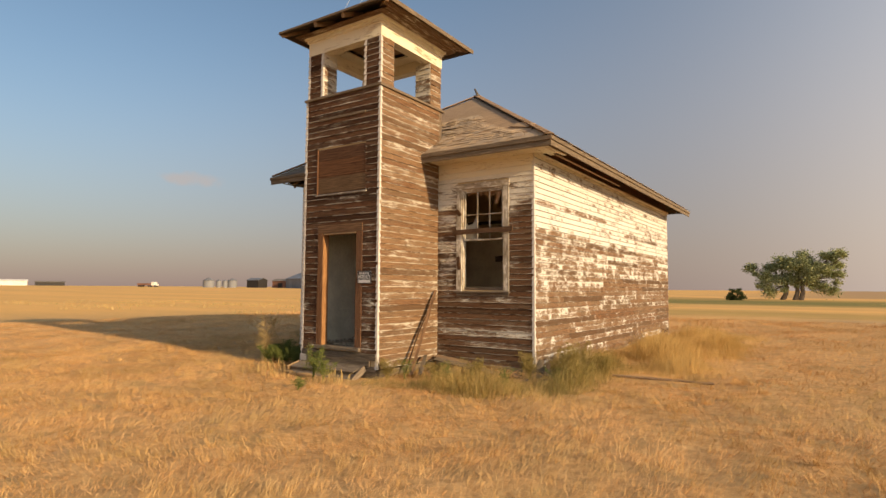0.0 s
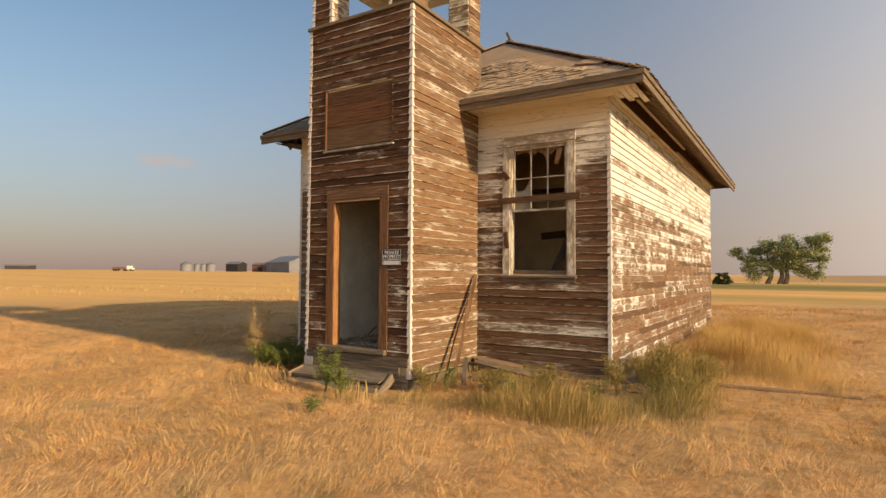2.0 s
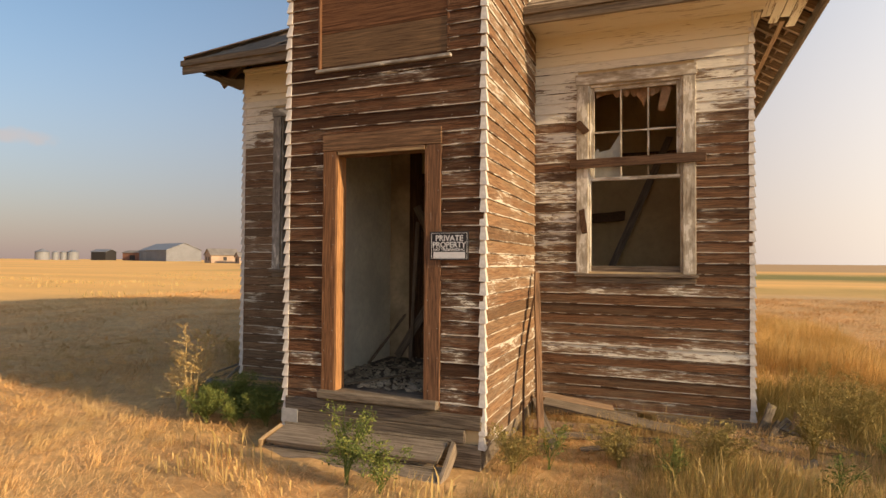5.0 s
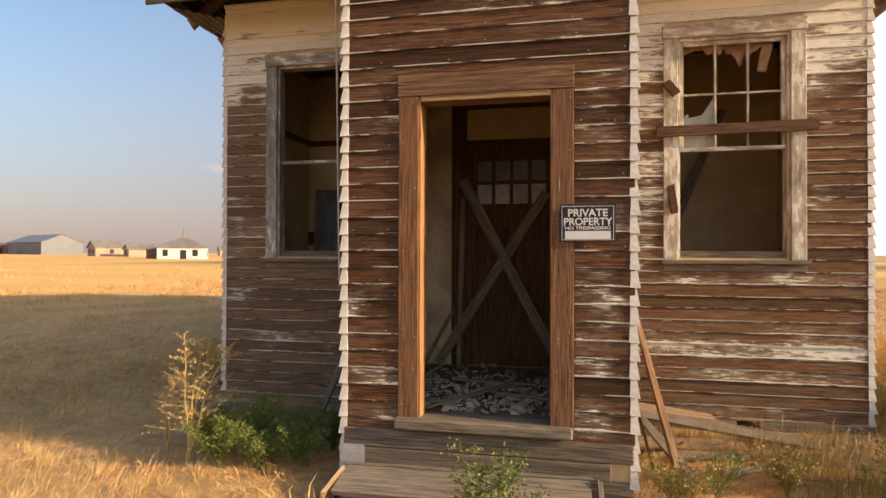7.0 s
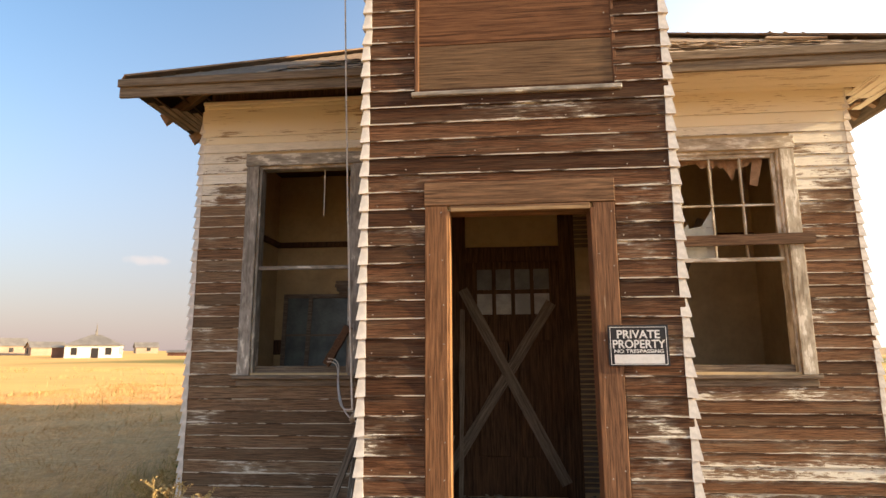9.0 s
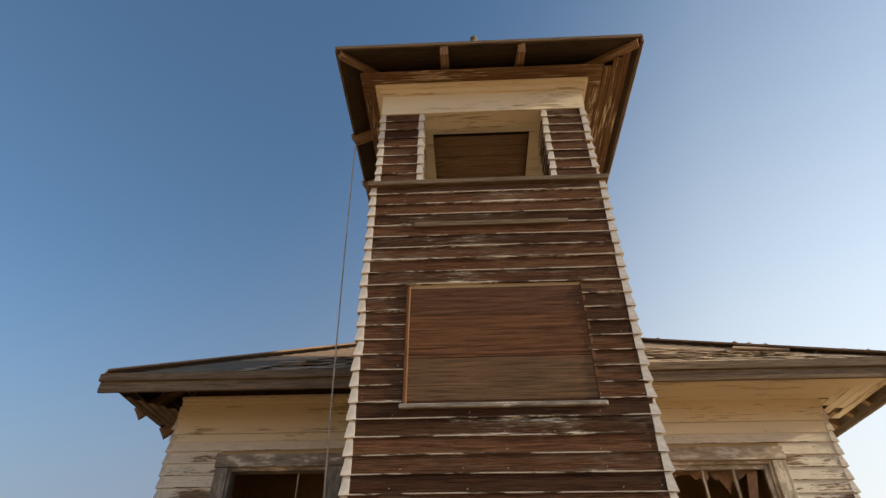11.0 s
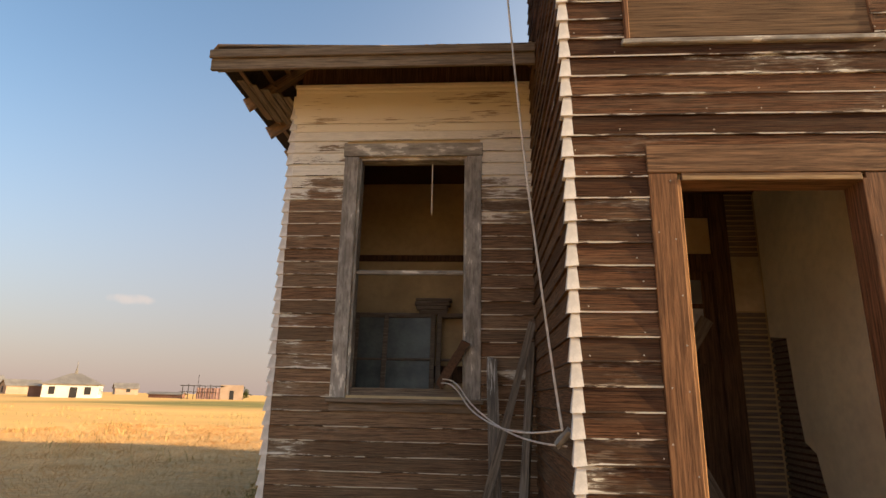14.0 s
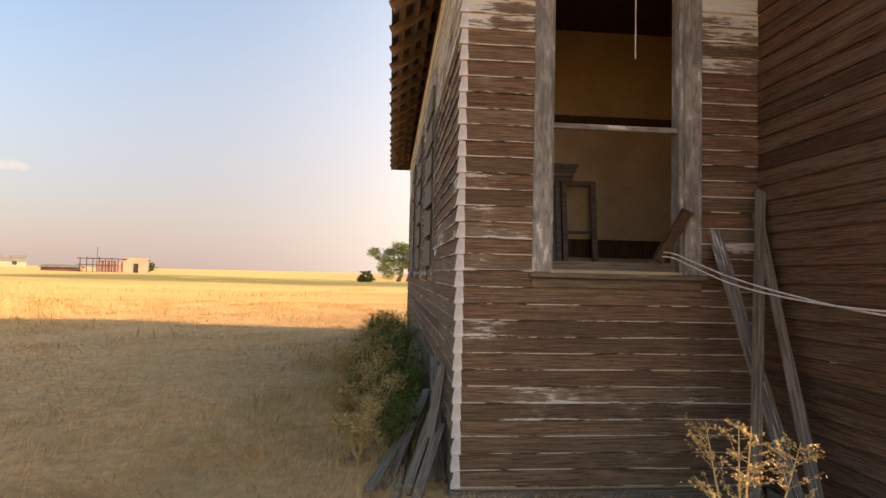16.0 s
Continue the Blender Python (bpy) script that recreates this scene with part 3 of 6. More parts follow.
DOOR = (-7.954 - TL, -7.089 - TL, FLOOR, 2.50)
tower_front = part("tower_wall_front", holed((TL, TF), 0, TR - TL, 0.1, ZBELT, 0.1, [DOOR]), M_PLASTER, school, "tower front of brown weathered clapboards")
PANEL = (-8.135 - TL, -6.92 - TL, 3.29, 4.14)
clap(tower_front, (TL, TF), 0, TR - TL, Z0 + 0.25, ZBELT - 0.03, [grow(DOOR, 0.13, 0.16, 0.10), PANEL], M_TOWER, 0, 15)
tower_right = part("tower_wall_right", boxes((TR - 0.1, TR, TF + 0.1, YF, 0.1, ZBELT)), M_PLASTER, school, "sunlit tower side of flaking clapboards")
clap(tower_right, (TR, TF), 90, YF - TF, ZT0, ZBELT - 0.03, [], M_TOWER_SUNLIT, 0, 16)
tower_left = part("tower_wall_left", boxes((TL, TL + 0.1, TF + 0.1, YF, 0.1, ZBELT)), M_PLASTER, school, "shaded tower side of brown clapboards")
clap(tower_left, (TL, YF), -90, YF - TF, ZT0, ZBELT - 0.03, [], M_TOWER_SHADED, 0, 17)
tower_back = part("tower_wall_back", boxes((TL, TR, YF, YF + 0.1, ZW, ZBELT)), M_DECK, school, "tower back above the roof")

# rooms
part("floor", boxes((XL + 0.1, XR - 0.1, YF + 0.1, YB - 0.1, FLOOR - 0.1, FLOOR), (TL + 0.1, TR - 0.1, TF + 0.1, YF + 0.1, FLOOR - 0.1, FLOOR - 0.002)), M_FLOOR, school, "dusty board floor")
part("ceiling", boxes((XL + 0.1, XR - 0.1, YF + 0.1, YB - 0.1, 3.9, 3.96), (TL + 0.1, TR - 0.1, TF + 0.1, YF + 0.1, 3.1, 3.16)), M_DARKWOOD, school, "dark board ceiling")

# roof
E = (XL - 0.50, XR + OV, YF - OV, YB + OV)
AY2 = YB + OV - (APEX[1] - YF + OV)
A1, A2 = APEX, (APEX[0], AY2, APEX[2])
M_ROOFDARK = wood("roof_deck", (0.035, 0.025, 0.018), (0.09, 0.065, 0.045), "x")
roof = part("roof", bmesh.new(), M_ROOFDARK, school, "hipped roof of torn, curling wood shingles")


def roof_deck():
    bm = bmesh.new()
    c = [(E[0], E[2], ZE), (E[1], E[2], ZE), (E[1], E[3], ZE), (E[0], E[3], ZE)]
    k = (ZE - APEX[2]) / (E[2] - APEX[1])
    zt = ZE + k * (YF - E[2])
    # the front slope is cut round the tower
    slab(bm, [c[0], (TL, E[2], ZE), (TL, YF + 0.1, zt + k * 0.1), (TR, YF + 0.1, zt + k * 0.1), (TR, E[2], ZE), c[1], A1], 0.045)
    slab(bm, [c[1], c[2], A2, A1], 0.045)
    slab(bm, [c[3], c[0], A1, A2], 0.045)
    slab(bm, [c[2], c[3], A2], 0.045)
    return bm


deck = roof_deck()
deck.to_mesh(roof.data)
deck.free()
FB = 0.17
part("fascia", boxes((E[0], TL - 0.02, E[2] - 0.03, E[2], ZE - FB, ZE - 0.01), bevel=0.004), M_FASCIA, school)
part("fascia", boxes((TR + 0.02, E[1], E[2] - 0.03, E[2], ZE - FB, ZE - 0.01), bevel=0.004), M_FASCIA, school)
part("fascia", boxes((E[1], E[1] + 0.03, E[2] - 0.03, E[3], ZE - FB, ZE - 0.01), bevel=0.004), M_FASCIAY, school)

# belfry
part("belt_board", boxes((TL - 0.05, TR + 0.05, TF - 0.05, YF + 0.15, ZBELT - 0.03, ZBELT + 0.02), bevel=0.006), M_FASCIA, school, "grey sill board round the belfry")
POST = 0.36
for px, py in ((TL + 0.02, TF + 0.02), (TR - 0.02 - POST, TF + 0.02), (TL + 0.02, YF + 0.08 - POST), (TR - 0.02 - POST, YF + 0.08 - POST)):
    post = part("belfry_post", boxes((px + 0.01, px + POST - 0.01, py + 0.01, py + POST - 0.01, ZBELT + 0.02, ZPOST + 0.02)), M_CREAMBOARD, school, "clapboarded corner post of the belfry")
    for ang, cx, cy in ((0, px, py), (90, px + POST, py), (180, px + POST, py + POST), (270, px, py + POST)):
        clap(post, (cx, cy), ang, POST, ZBELT + 0.03, ZPOST, [], M_POST_IN if ang in (90, 180) and px < -8 or py > 9 and ang in (0, 270) else M_TOWER if ang in (0, 270) else M_TOWER_SUNLIT, 0, int(px * 100 + cy * 10) % 97)
FB0 = (TL + 0.0, TR - 0.0, TF + 0.0, YF + 0.1)
for q, m in (((FB0[0], FB0[1], FB0[2], FB0[2] + 0.2), M_CREAMBOARD), ((FB0[0], FB0[1], FB0[3] - 0.2, FB0[3]), M_CREAMBOARD), ((FB0[0], FB0[0] + 0.2, FB0[2] + 0.2, FB0[3] - 0.2), M_CREAMBOARDY), ((FB0[1] - 0.2, FB0[1], FB0[2] + 0.2, FB0[3] - 0.2), M_CREAMBOARDY)):
    part("frieze", boxes((*q, ZPOST, ZFRZ)), m, school, "cream painted frieze board")
part("belfry_floor", boxes((TL + 0.1, TR - 0.1, TF + 0.1, YF, ZBELT - 0.14, ZBELT - 0.06)), M_DECK, school)
part("belfry_ceiling", boxes((TL + 0.2, TR - 0.2, TF + 0.2, TF + 0.44, ZFRZ - 0.06, ZFRZ - 0.02), (TL + 0.2, TR - 0.2, YF - 0.4, YF - 0.1, ZFRZ - 0.06, ZFRZ - 0.02), (TL + 0.2, TL + 0.45, TF + 0.44, YF - 0.4, ZFRZ - 0.06, ZFRZ - 0.02), (TR - 0.45, TR - 0.2, TF + 0.44, YF - 0.4, ZFRZ - 0.06, ZFRZ - 0.02)), M_CREAMBOARD, school)
TOV = 0.43
TE = (TL - TOV + 0.06, TR + TOV + 0.06, TF - TOV, YF + 0.1 + TOV)
TAP = ((TL + TR) / 2, (TF + YF + 0.1) / 2, ZTE + 0.62)


def tower_roof():
    bm = bmesh.new()
    c = [(TE[0], TE[2], ZTE), (TE[1], TE[2], ZTE), (TE[1], TE[3], ZTE), (TE[0], TE[3], ZTE)]
    top, low = [bm.verts.new(p) for p in (*c, TAP)], [bm.verts.new((p[0], p[1], p[2] - 0.04)) for p in (*c, TAP)]
    for i in range(4):
        j = (i + 1) % 4
        bm.faces.new((top[i], top[j], top[4])), bm.faces.new((low[j], low[i], low[4])), bm.faces.new((top[j], top[i], low[i], low[j]))
    bmesh.ops.recalc_face_normals(bm, faces=bm.faces[:])
    return bm


part("tower_roof", tower_roof(), M_ROOFDARK, school, "low hipped tower roof with open eaves")

# ---- trim, doors and windows ----
part("sill_beam", boxes((XL - 0.03, TL, YF - 0.05, YF + 0.1, -0.14, Z0 - 0.02), bevel=0.008), M_GREYWOOD, school, "cracked grey foundation beam")
part("sill_beam", boxes((TR, -5.53, YF - 0.03, YF + 0.1, -0.14, Z0 - 0.02), (-5.34, XR + 0.02, YF - 0.03, YF + 0.1, -0.14, Z0 - 0.02), bevel=0.008), M_GREYWOOD, school, "cracked grey foundation beam")
for q in ((XR - 0.1, XR + 0.01, YF + 0.1, YB), (XL - 0.01, XL + 0.1, YF + 0.1, YB), (XL + 0.1, XR - 0.1, YB - 0.1, YB), (TL + 0.01, TL + 0.1, TF, YF - 0.06), (TR - 0.1, TR - 0.01, TF, YF - 0.06)):
    part("sill_beam", boxes((*q, -0.14, Z0 - 0.005)), M_GREYWOOD, school)
for a, b, zt, zf in ((XL + 0.005, TL - 0.01, 4.088, 3.765), (TR + 0.02, XR - 0.005, 4.03, 3.80)):
    part("frieze_board", boxes((a, b, YF - 0.022, YF, zf, zt), bevel=0.003), M_CREAMBOARD, school, "cream painted frieze board under the eave")
    part("frieze_board", boxes((a, b, YF - 0.016, YF, 3.69, zf - 0.003), bevel=0.003), M_CREAMBOARD, school, "cream painted frieze board under the eave")
    part("bed_moulding", boxes((a, b, YF - 0.06, YF, zt + 0.002, zt + 0.04), (a, b, YF - 0.035, YF, zt - 0.03, zt + 0.004), bevel=0.006), M_CREAMBOARD, school)
part("plate_board", boxes((XL + 0.1, TL, YF + 0.01, YF + 0.1, ZW, ZW + 0.34)), M_DARKWOOD, school)
part("frieze_board", boxes((XR, XR + 0.022, YF, YB, 3.93, 4.05), bevel=0.003), M_CREAMBOARDY, school)
part("frieze_board", boxes((XL - 0.022, XL, YF, YB, 3.85, 4.05), bevel=0.003), M_CREAMBOARDY, school)


M_SILL = wood("sill_wood", (0.08, 0.06, 0.045), (0.26, 0.205, 0.155), "x", (0.55, 0.50, 0.43), 0.70)


def window(name, x0, x1, z0, z1, y, label, muntins=False, up=M_TRIM, flat=M_TRIMX):
    """A sash window in a wall that faces -y: casing, sill, jamb, sash rails, muntins."""
    w = part(name, boxes((x0 - CAS, x0, y - 0.026, y, z0 - 0.02, z1), (x1, x1 + CAS, y - 0.03, y, z0 - 0.02, z1), bevel=0.004), up, school, label)
    part("head_casing", boxes((x0 - CAS - 0.01, x1 + CAS + 0.01, y - 0.034, y, z1 + 0.002, z1 + 0.118), bevel=0.004), flat, w)
    part("window_sill", boxes((x0 - CAS - 0.02, x1 + CAS + 0.02, y - 0.065, y + 0.10, z0 - 0.055, z0 - 0.021), (x0 - CAS, x1 + CAS, y - 0.024, y, z0 - 0.12, z0 - 0.055), bevel=0.005), M_SILL, w)
    part("jamb", boxes((x0 - 0.02, x0 + 0.022, y + 0.002, y + 0.12, z0, z1), bevel=0.003), up, w)
    part("jamb", boxes((x1 - 0.022, x1 + 0.02, y + 0.002, y + 0.12, z0, z1), bevel=0.003), up, w)
    part("jamb", boxes((x0 + 0.022, x1 - 0.022, y + 0.002, y + 0.12, z1 - 0.025, z1 + 0.02), bevel=0.003), flat, w)
    zm = (z0 + z1) / 2 - 0.01
    part("meeting_rail", boxes((x0 + 0.02, x1 - 0.02, y + 0.03, y + 0.065, zm - 0.018, zm + 0.018), bevel=0.003), flat, w)
    part("bottom_rail", boxes((x0 + 0.02, x1 - 0.02, y + 0.05, y + 0.09, z0 - 0.01, z0 + 0.06), bevel=0.004), M_SILL, w)
    if muntins:
        for sx in (x0 + 0.022, x1 - 0.057):
            part("stile", boxes((sx, sx + 0.035, y + 0.03, y + 0.065, zm + 0.018, z1 - 0.025), bevel=0.003), up, w)
        part("top_rail", boxes((x0 + 0.057, x1 - 0.057, y + 0.03, y + 0.065, z1 - 0.062, z1 - 0.025), bevel=0.003), flat, w)
        a, b, c, d = x0 + 0.057, x1 - 0.057, zm + 0.018, z1 - 0.062
        for i in (1, 2):
            q = a + (b - a) * i / 3
            part("muntin", boxes((q - 0.009, q + 0.009, y + 0.033, y + 0.06, c, d), bevel=0.002), up, w)
        q = c + (d - c) * 0.52
        part("muntin", boxes((a, b, y + 0.034, y + 0.059, q - 0.009, q + 0.009), bevel=0.002), flat, w)
        # a broken pane
        bm = bmesh.new()
        x2 = a + (b - a) / 3 - 0.01
        box(bm, a, x2, y + 0.042, y + 0.046, c, q - 0.205)
        for p in (((a, q - 0.204), (a + 0.05, q - 0.204), (a + 0.04, q - 0.165)), ((a + 0.06, q - 0.204), (x2, q - 0.204), (x2 - 0.10, q - 0.185)), ((x2 - 0.10, q - 0.184), (x2, q - 0.203), (x2, q - 0.03))):
            fr = [bm.verts.new((u, y + 0.042, v)) for u, v in p]
            bk = [bm.verts.new((u, y + 0.046, v)) for u, v in p]
            fs = [bm.faces.new(fr), bm.faces.new(bk[::-1])] + [bm.faces.new((fr[t], bk[t], bk[(t + 1) % 3], fr[(t + 1) % 3])) for t in range(3)]
            bmesh.ops.recalc_face_normals(bm, faces=fs)
        part("pane", bm, M_GLASS, w, "broken glass pane in the grey of its reflection")
    return w


# opaque grey stands in for what the broken pane reflects
def glass_mat():
    k = Mat("grey_reflection_glass", 0.25)
    n = k.noise(k.node("TexCoord").outputs["Object"], 9.0, 4)
    return k.done(k.mix(k.step(n, 0.3, 0.7), (0.27, 0.265, 0.24), (0.19, 0.19, 0.175)))


M_GLASS = glass_mat()
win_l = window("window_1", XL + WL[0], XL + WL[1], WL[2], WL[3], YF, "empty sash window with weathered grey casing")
win_r = window("window_2", XL + WR[0], XL + WR[1], WR[2], WR[3], YF, "broken six-light sash window with flaking casing", True, M_TRIM_SUNLIT, M_TRIMX_SUNLIT)
for i, (a, b, c, d) in enumerate(SW):
    ya, yb = YF + a, YF + b
    w = part("window_%d" % (i + 3), boxes((XL - 0.03, XL, ya - CAS, ya, c - 0.02, d + 0.13), (XL - 0.03, XL, yb, yb + CAS, c - 0.02, d + 0.13), bevel=0.004), M_TRIM, school, "side window with weathered grey casing")
    part("head_casing", boxes((XL - 0.034, XL, ya + 0.002, yb - 0.002, d, d + 0.13), bevel=0.004), M_TRIM, w)
    part("window_sill", boxes((XL - 0.09, XL + 0.05, ya - CAS, yb + CAS, c - 0.06, c - 0.021), bevel=0.004), M_TRIM, w)
    for j in range(6):
        zb = c + 0.02 + j * 0.32
        plank("shutter_board", (XL - 0.045, ya - 0.1, zb + 0.15), (XL - 0.045, yb + 0.1, zb + 0.16 + 0.02 * (j % 3)), 0.26, 0.022, M_GREYWOOD, w, (-1, 0, 0))

# board nailed across the window and its loose blocks
plank("nailed_board", (-6.20, YF - 0.05, 2.605), (-4.88, YF - 0.05, 2.62), 0.09, 0.03, wood("dark_board", (0.045, 0.026, 0.017), (0.17, 0.10, 0.062), "x"), None, (0, -1, 0), "brown board nailed across the broken window", "board")
plank("wood_block", (-6.12, YF - 0.05, 3.05), (-6.03, YF - 0.05, 2.94), 0.07, 0.04, M_DARKWOOD, None, (0, -1, 0), "short dark wood block on the window casing", "wood block")
plank("wood_block", (-6.08, YF - 0.05, 2.12), (-6.05, YF - 0.05, 1.88), 0.06, 0.04, M_DARKWOOD, None, (0, -1, 0), "dark broken wood strip on the window casing", "wood block")


def torn_paper():
    """What hangs of the torn blind behind the upper sash."""
    bm = bmesh.new()
    rnd = random.Random(5)
    x = -5.95
    prev = None
    while x < -5.16:
        f = (x + 5.95) / 0.79
        low = 3.325 + 0.035 * math.sin(9 * f) + rnd.uniform(-0.03, 0.02) + (0.05 if 0.42 < f < 0.56 else 0) - (0.10 if 0.58 < f < 0.64 else 0)
        yy = YF + 0.10 + 0.015 * math.sin(14 * f)
        cur = (bm.verts.new((x, yy, 3.42)), bm.verts.new((x, yy + 0.01, low)))
        if prev:
            bm.faces.new((prev[0], cur[0], cur[1], prev[1]))
        prev = cur
        x += 0.035
    s = [bm.verts.new(p) for p in ((-5.28, YF + 0.09, 3.40), (-5.19, YF + 0.09, 3.38), (-5.26, YF + 0.08, 3.13), (-5.33, YF + 0.08, 3.15))]
    bm.faces.new(s)
    bmesh.ops.solidify(bm, geom=bm.faces[:], thickness=0.004)
    return tagged(part("torn_blind", bm, plain("blind_paper", (0.50, 0.31, 0.19), 0.9, 0, 0.3, 12)), "torn tan window blind hanging in tatters", "blind")


torn_paper()

# door opening of the tower
dx0, dx1, dz1 = TL + DOOR[0], TL + DOOR[1], DOOR[3]
frame_ = part("door_1", boxes((dx0 - 0.135, dx0, TF - 0.026, TF, FLOOR - 0.02, dz1 + 0.03), bevel=0.004), wood("orange_casing", (0.085, 0.040, 0.021), (0.30, 0.15, 0.075), "z", CREAM, 0.76), school, "empty doorway with bare reddish wooden casing")
part("casing", boxes((dx1, dx1 + 0.125, TF - 0.026, TF, FLOOR - 0.04, dz1 + 0.03), bevel=0.004), wood("dull_casing", (0.06, 0.03, 0.018), (0.27, 0.14, 0.078), "z", CREAM, 0.74), frame_)
part("head_casing", boxes((dx0 - 0.14, dx1 + 0.128, TF - 0.030, TF, dz1 + 0.032, dz1 + 0.175), bevel=0.004), M_DOORTRIMX, frame_)
# left jamb's inner face: caught sunlight coloured in as bright orange
part("jamb", boxes((dx0 - 0.01, dx0 + 0.016, TF - 0.022, TF + 0.12, FLOOR, dz1), bevel=0.003), wood("sunlit_jamb", (0.17, 0.08, 0.035), (0.52, 0.27, 0.125), "z", CREAM, 0.72), frame_)
part("jamb", boxes((dx1 - 0.018, dx1 + 0.01, TF - 0.028, TF + 0.12, FLOOR, dz1), bevel=0.003), M_DOORTRIM, frame_)
part("jamb", boxes((dx0 + 0.018, dx1 - 0.018, TF - 0.028, TF + 0.12, dz1 - 0.01, dz1 + 0.03), bevel=0.003), M_DOORTRIMX, frame_)
part("stop_strip", boxes((dx0 + 0.02, dx1 - 0.02, TF - 0.034, TF - 0.024, dz1 - 0.008, dz1 + 0.012), bevel=0.002), wood("tan_strip", (0.20, 0.13, 0.07), (0.42, 0.29, 0.16), "x"), frame_)
M_SKIRT = wood("skirt_wood", (0.06, 0.045, 0.034), (0.22, 0.175, 0.13), "x")
part("threshold", boxes((dx0 - 0.15, dx1 + 0.12, TF - 0.075, TF + 0.12, FLOOR - 0.065, FLOOR + 0.008), bevel=0.012), M_GREYWOOD, frame_, "worn grey wooden threshold")
part("skirt_board", boxes((TL + 0.01, TR - 0.01, TF - 0.03, TF, 0.225, 0.345), bevel=0.006), M_SKIRT, tower_front)
part("skirt_board", boxes((TL + 0.03, TR - 0.14, TF - 0.045, TF - 0.001, 0.115, 0.222), bevel=0.008), M_SKIRT, tower_front)
part("metal_patch", boxes((TL - 0.012, TL + 0.16, TF - 0.05, TF - 0.046, 0.12, 0.24), bevel=0.001), plain("tin_patch", (0.40, 0.40, 0.39), 0.5, 0.3), tower_front, "grey tin patch")
part("skirt_board", boxes((TL + 0.01, TR - 0.01, TF - 0.022, TF - 0.0, -0.12, 0.112), bevel=0.006), M_GREYWOOD, tower_front)

# signboard panel
px0, px1, pz0, pz1 = TL + PANEL[0], TL + PANEL[1], PANEL[2], PANEL[3]
M_PANEL = wood("panel_wood", (0.035, 0.017, 0.010), (0.18, 0.092, 0.052), "x", None, 0.6, 2.5)
board = part("sign_panel", boxes((px0, px1, TF - 0.002, TF, pz0, pz1)), M_PANEL, school, "blank brown board panel with thin moulding")
M_PANEL_PALE = wood("panel_wood_pale", (0.06, 0.036, 0.021), (0.22, 0.135, 0.075), "x", CREAM, 0.74, 2.5)
M_PANEL_RED = wood("panel_wood_red", (0.045, 0.020, 0.011), (0.22, 0.105, 0.052), "x", None, 0.6, 2.5)
for a, b, o, m in ((0.0, 0.30, 0.006, M_PANEL_PALE), (0.303, 0.62, 0.008, M_PANEL_RED), (0.623, pz1 - pz0, 0.006, M_PANEL)):
    part("board", boxes((px0, px1, TF - o, TF - 0.002, pz0 + a, pz0 + b), bevel=0.0015), m, board)
part("moulding", boxes((px0 - 0.022, px0 + 0.006, TF - 0.030, TF, pz0 - 0.02, pz1 + 0.01), bevel=0.006), M_DOORTRIM, board)
part("moulding", boxes((px1 - 0.006, px1 + 0.022, TF - 0.013, TF, pz0 - 0.02, pz1 + 0.01), bevel=0.006), M_DOORTRIM, board)
part("moulding", boxes((px0 - 0.04, px1 + 0.04, TF - 0.042, TF, pz0 - 0.052, pz0 - 0.021), bevel=0.006), M_TRIMX, board)
part("batten", boxes((-8.12, -6.93, TF - 0.035, TF, 4.70, 4.745), bevel=0.004), M_FASCIA, tower_front)

# small warning sign
M_BLACK = plain("sign_black", (0.022, 0.022, 0.026), 0.45, 0, 0.1)
M_WHITE = plain("sign_white", (0.62, 0.62, 0.62), 0.5, 0, 0.05)
SX0, SX1, SZ0, SZ1, SY = -7.048, -6.715, 1.577, 1.806, TF - 0.040
sign = tagged(part("warning_sign", boxes((SX0, SX1, SY - 0.003, SY, SZ0, SZ1), bevel=0.001), M_BLACK), "black and white private property sign nailed beside the doorway", "sign")


def lettering(text, size, x, z, width):
    cu = bpy.data.curves.new("lettering", "FONT")
    cu.body, cu.size, cu.extrude, cu.align_x, cu.offset = text, size, 0.0006, "CENTER", 0.0012 * size / 0.06
    ob = new("lettering", cu)
    bpy.context.view_layer.update()
    me = bpy.data.meshes.new_from_object(ob.evaluated_get(bpy.context.evaluated_depsgraph_get()))
    bpy.data.objects.remove(ob)
    wide = max(v.co.x for v in me.vertices) - min(v.co.x for v in me.vertices)
    me.transform(pose(x, SY - 0.0045, z, 90) @ Matrix.Diagonal((width / wide, 1, 1, 1)))
    me.materials.clear()
    return part("lettering", me, M_WHITE, sign)


mid = (SX0 + SX1) / 2
lettering("PRIVATE", 0.064, mid, 1.732, 0.235)
lettering("PROPERTY", 0.064, mid, 1.678, 0.288)
lettering("NO TRESPASSING", 0.027, mid, 1.651, 0.27)
part("white_bar", boxes((mid - 0.135, mid + 0.137, SY - 0.005, SY - 0.003, 1.592, 1.642)), M_WHITE, sign)
part("border", boxes((SX0 + 0.012, SX1 - 0.012, SY - 0.0045, SY - 0.003, SZ1 - 0.014, SZ1 - 0.011), (SX0 + 0.012, SX1 - 0.012, SY - 0.0045, SY - 0.003, SZ0 + 0.009, SZ0 + 0.012),
     (SX0 + 0.012, SX0 + 0.015, SY - 0.0045, SY - 0.003, SZ0 + 0.012, SZ1 - 0.014), (SX1 - 0.015, SX1 - 0.012, SY - 0.0045, SY - 0.003, SZ0 + 0.012, SZ1 - 0.014)), M_WHITE, sign)

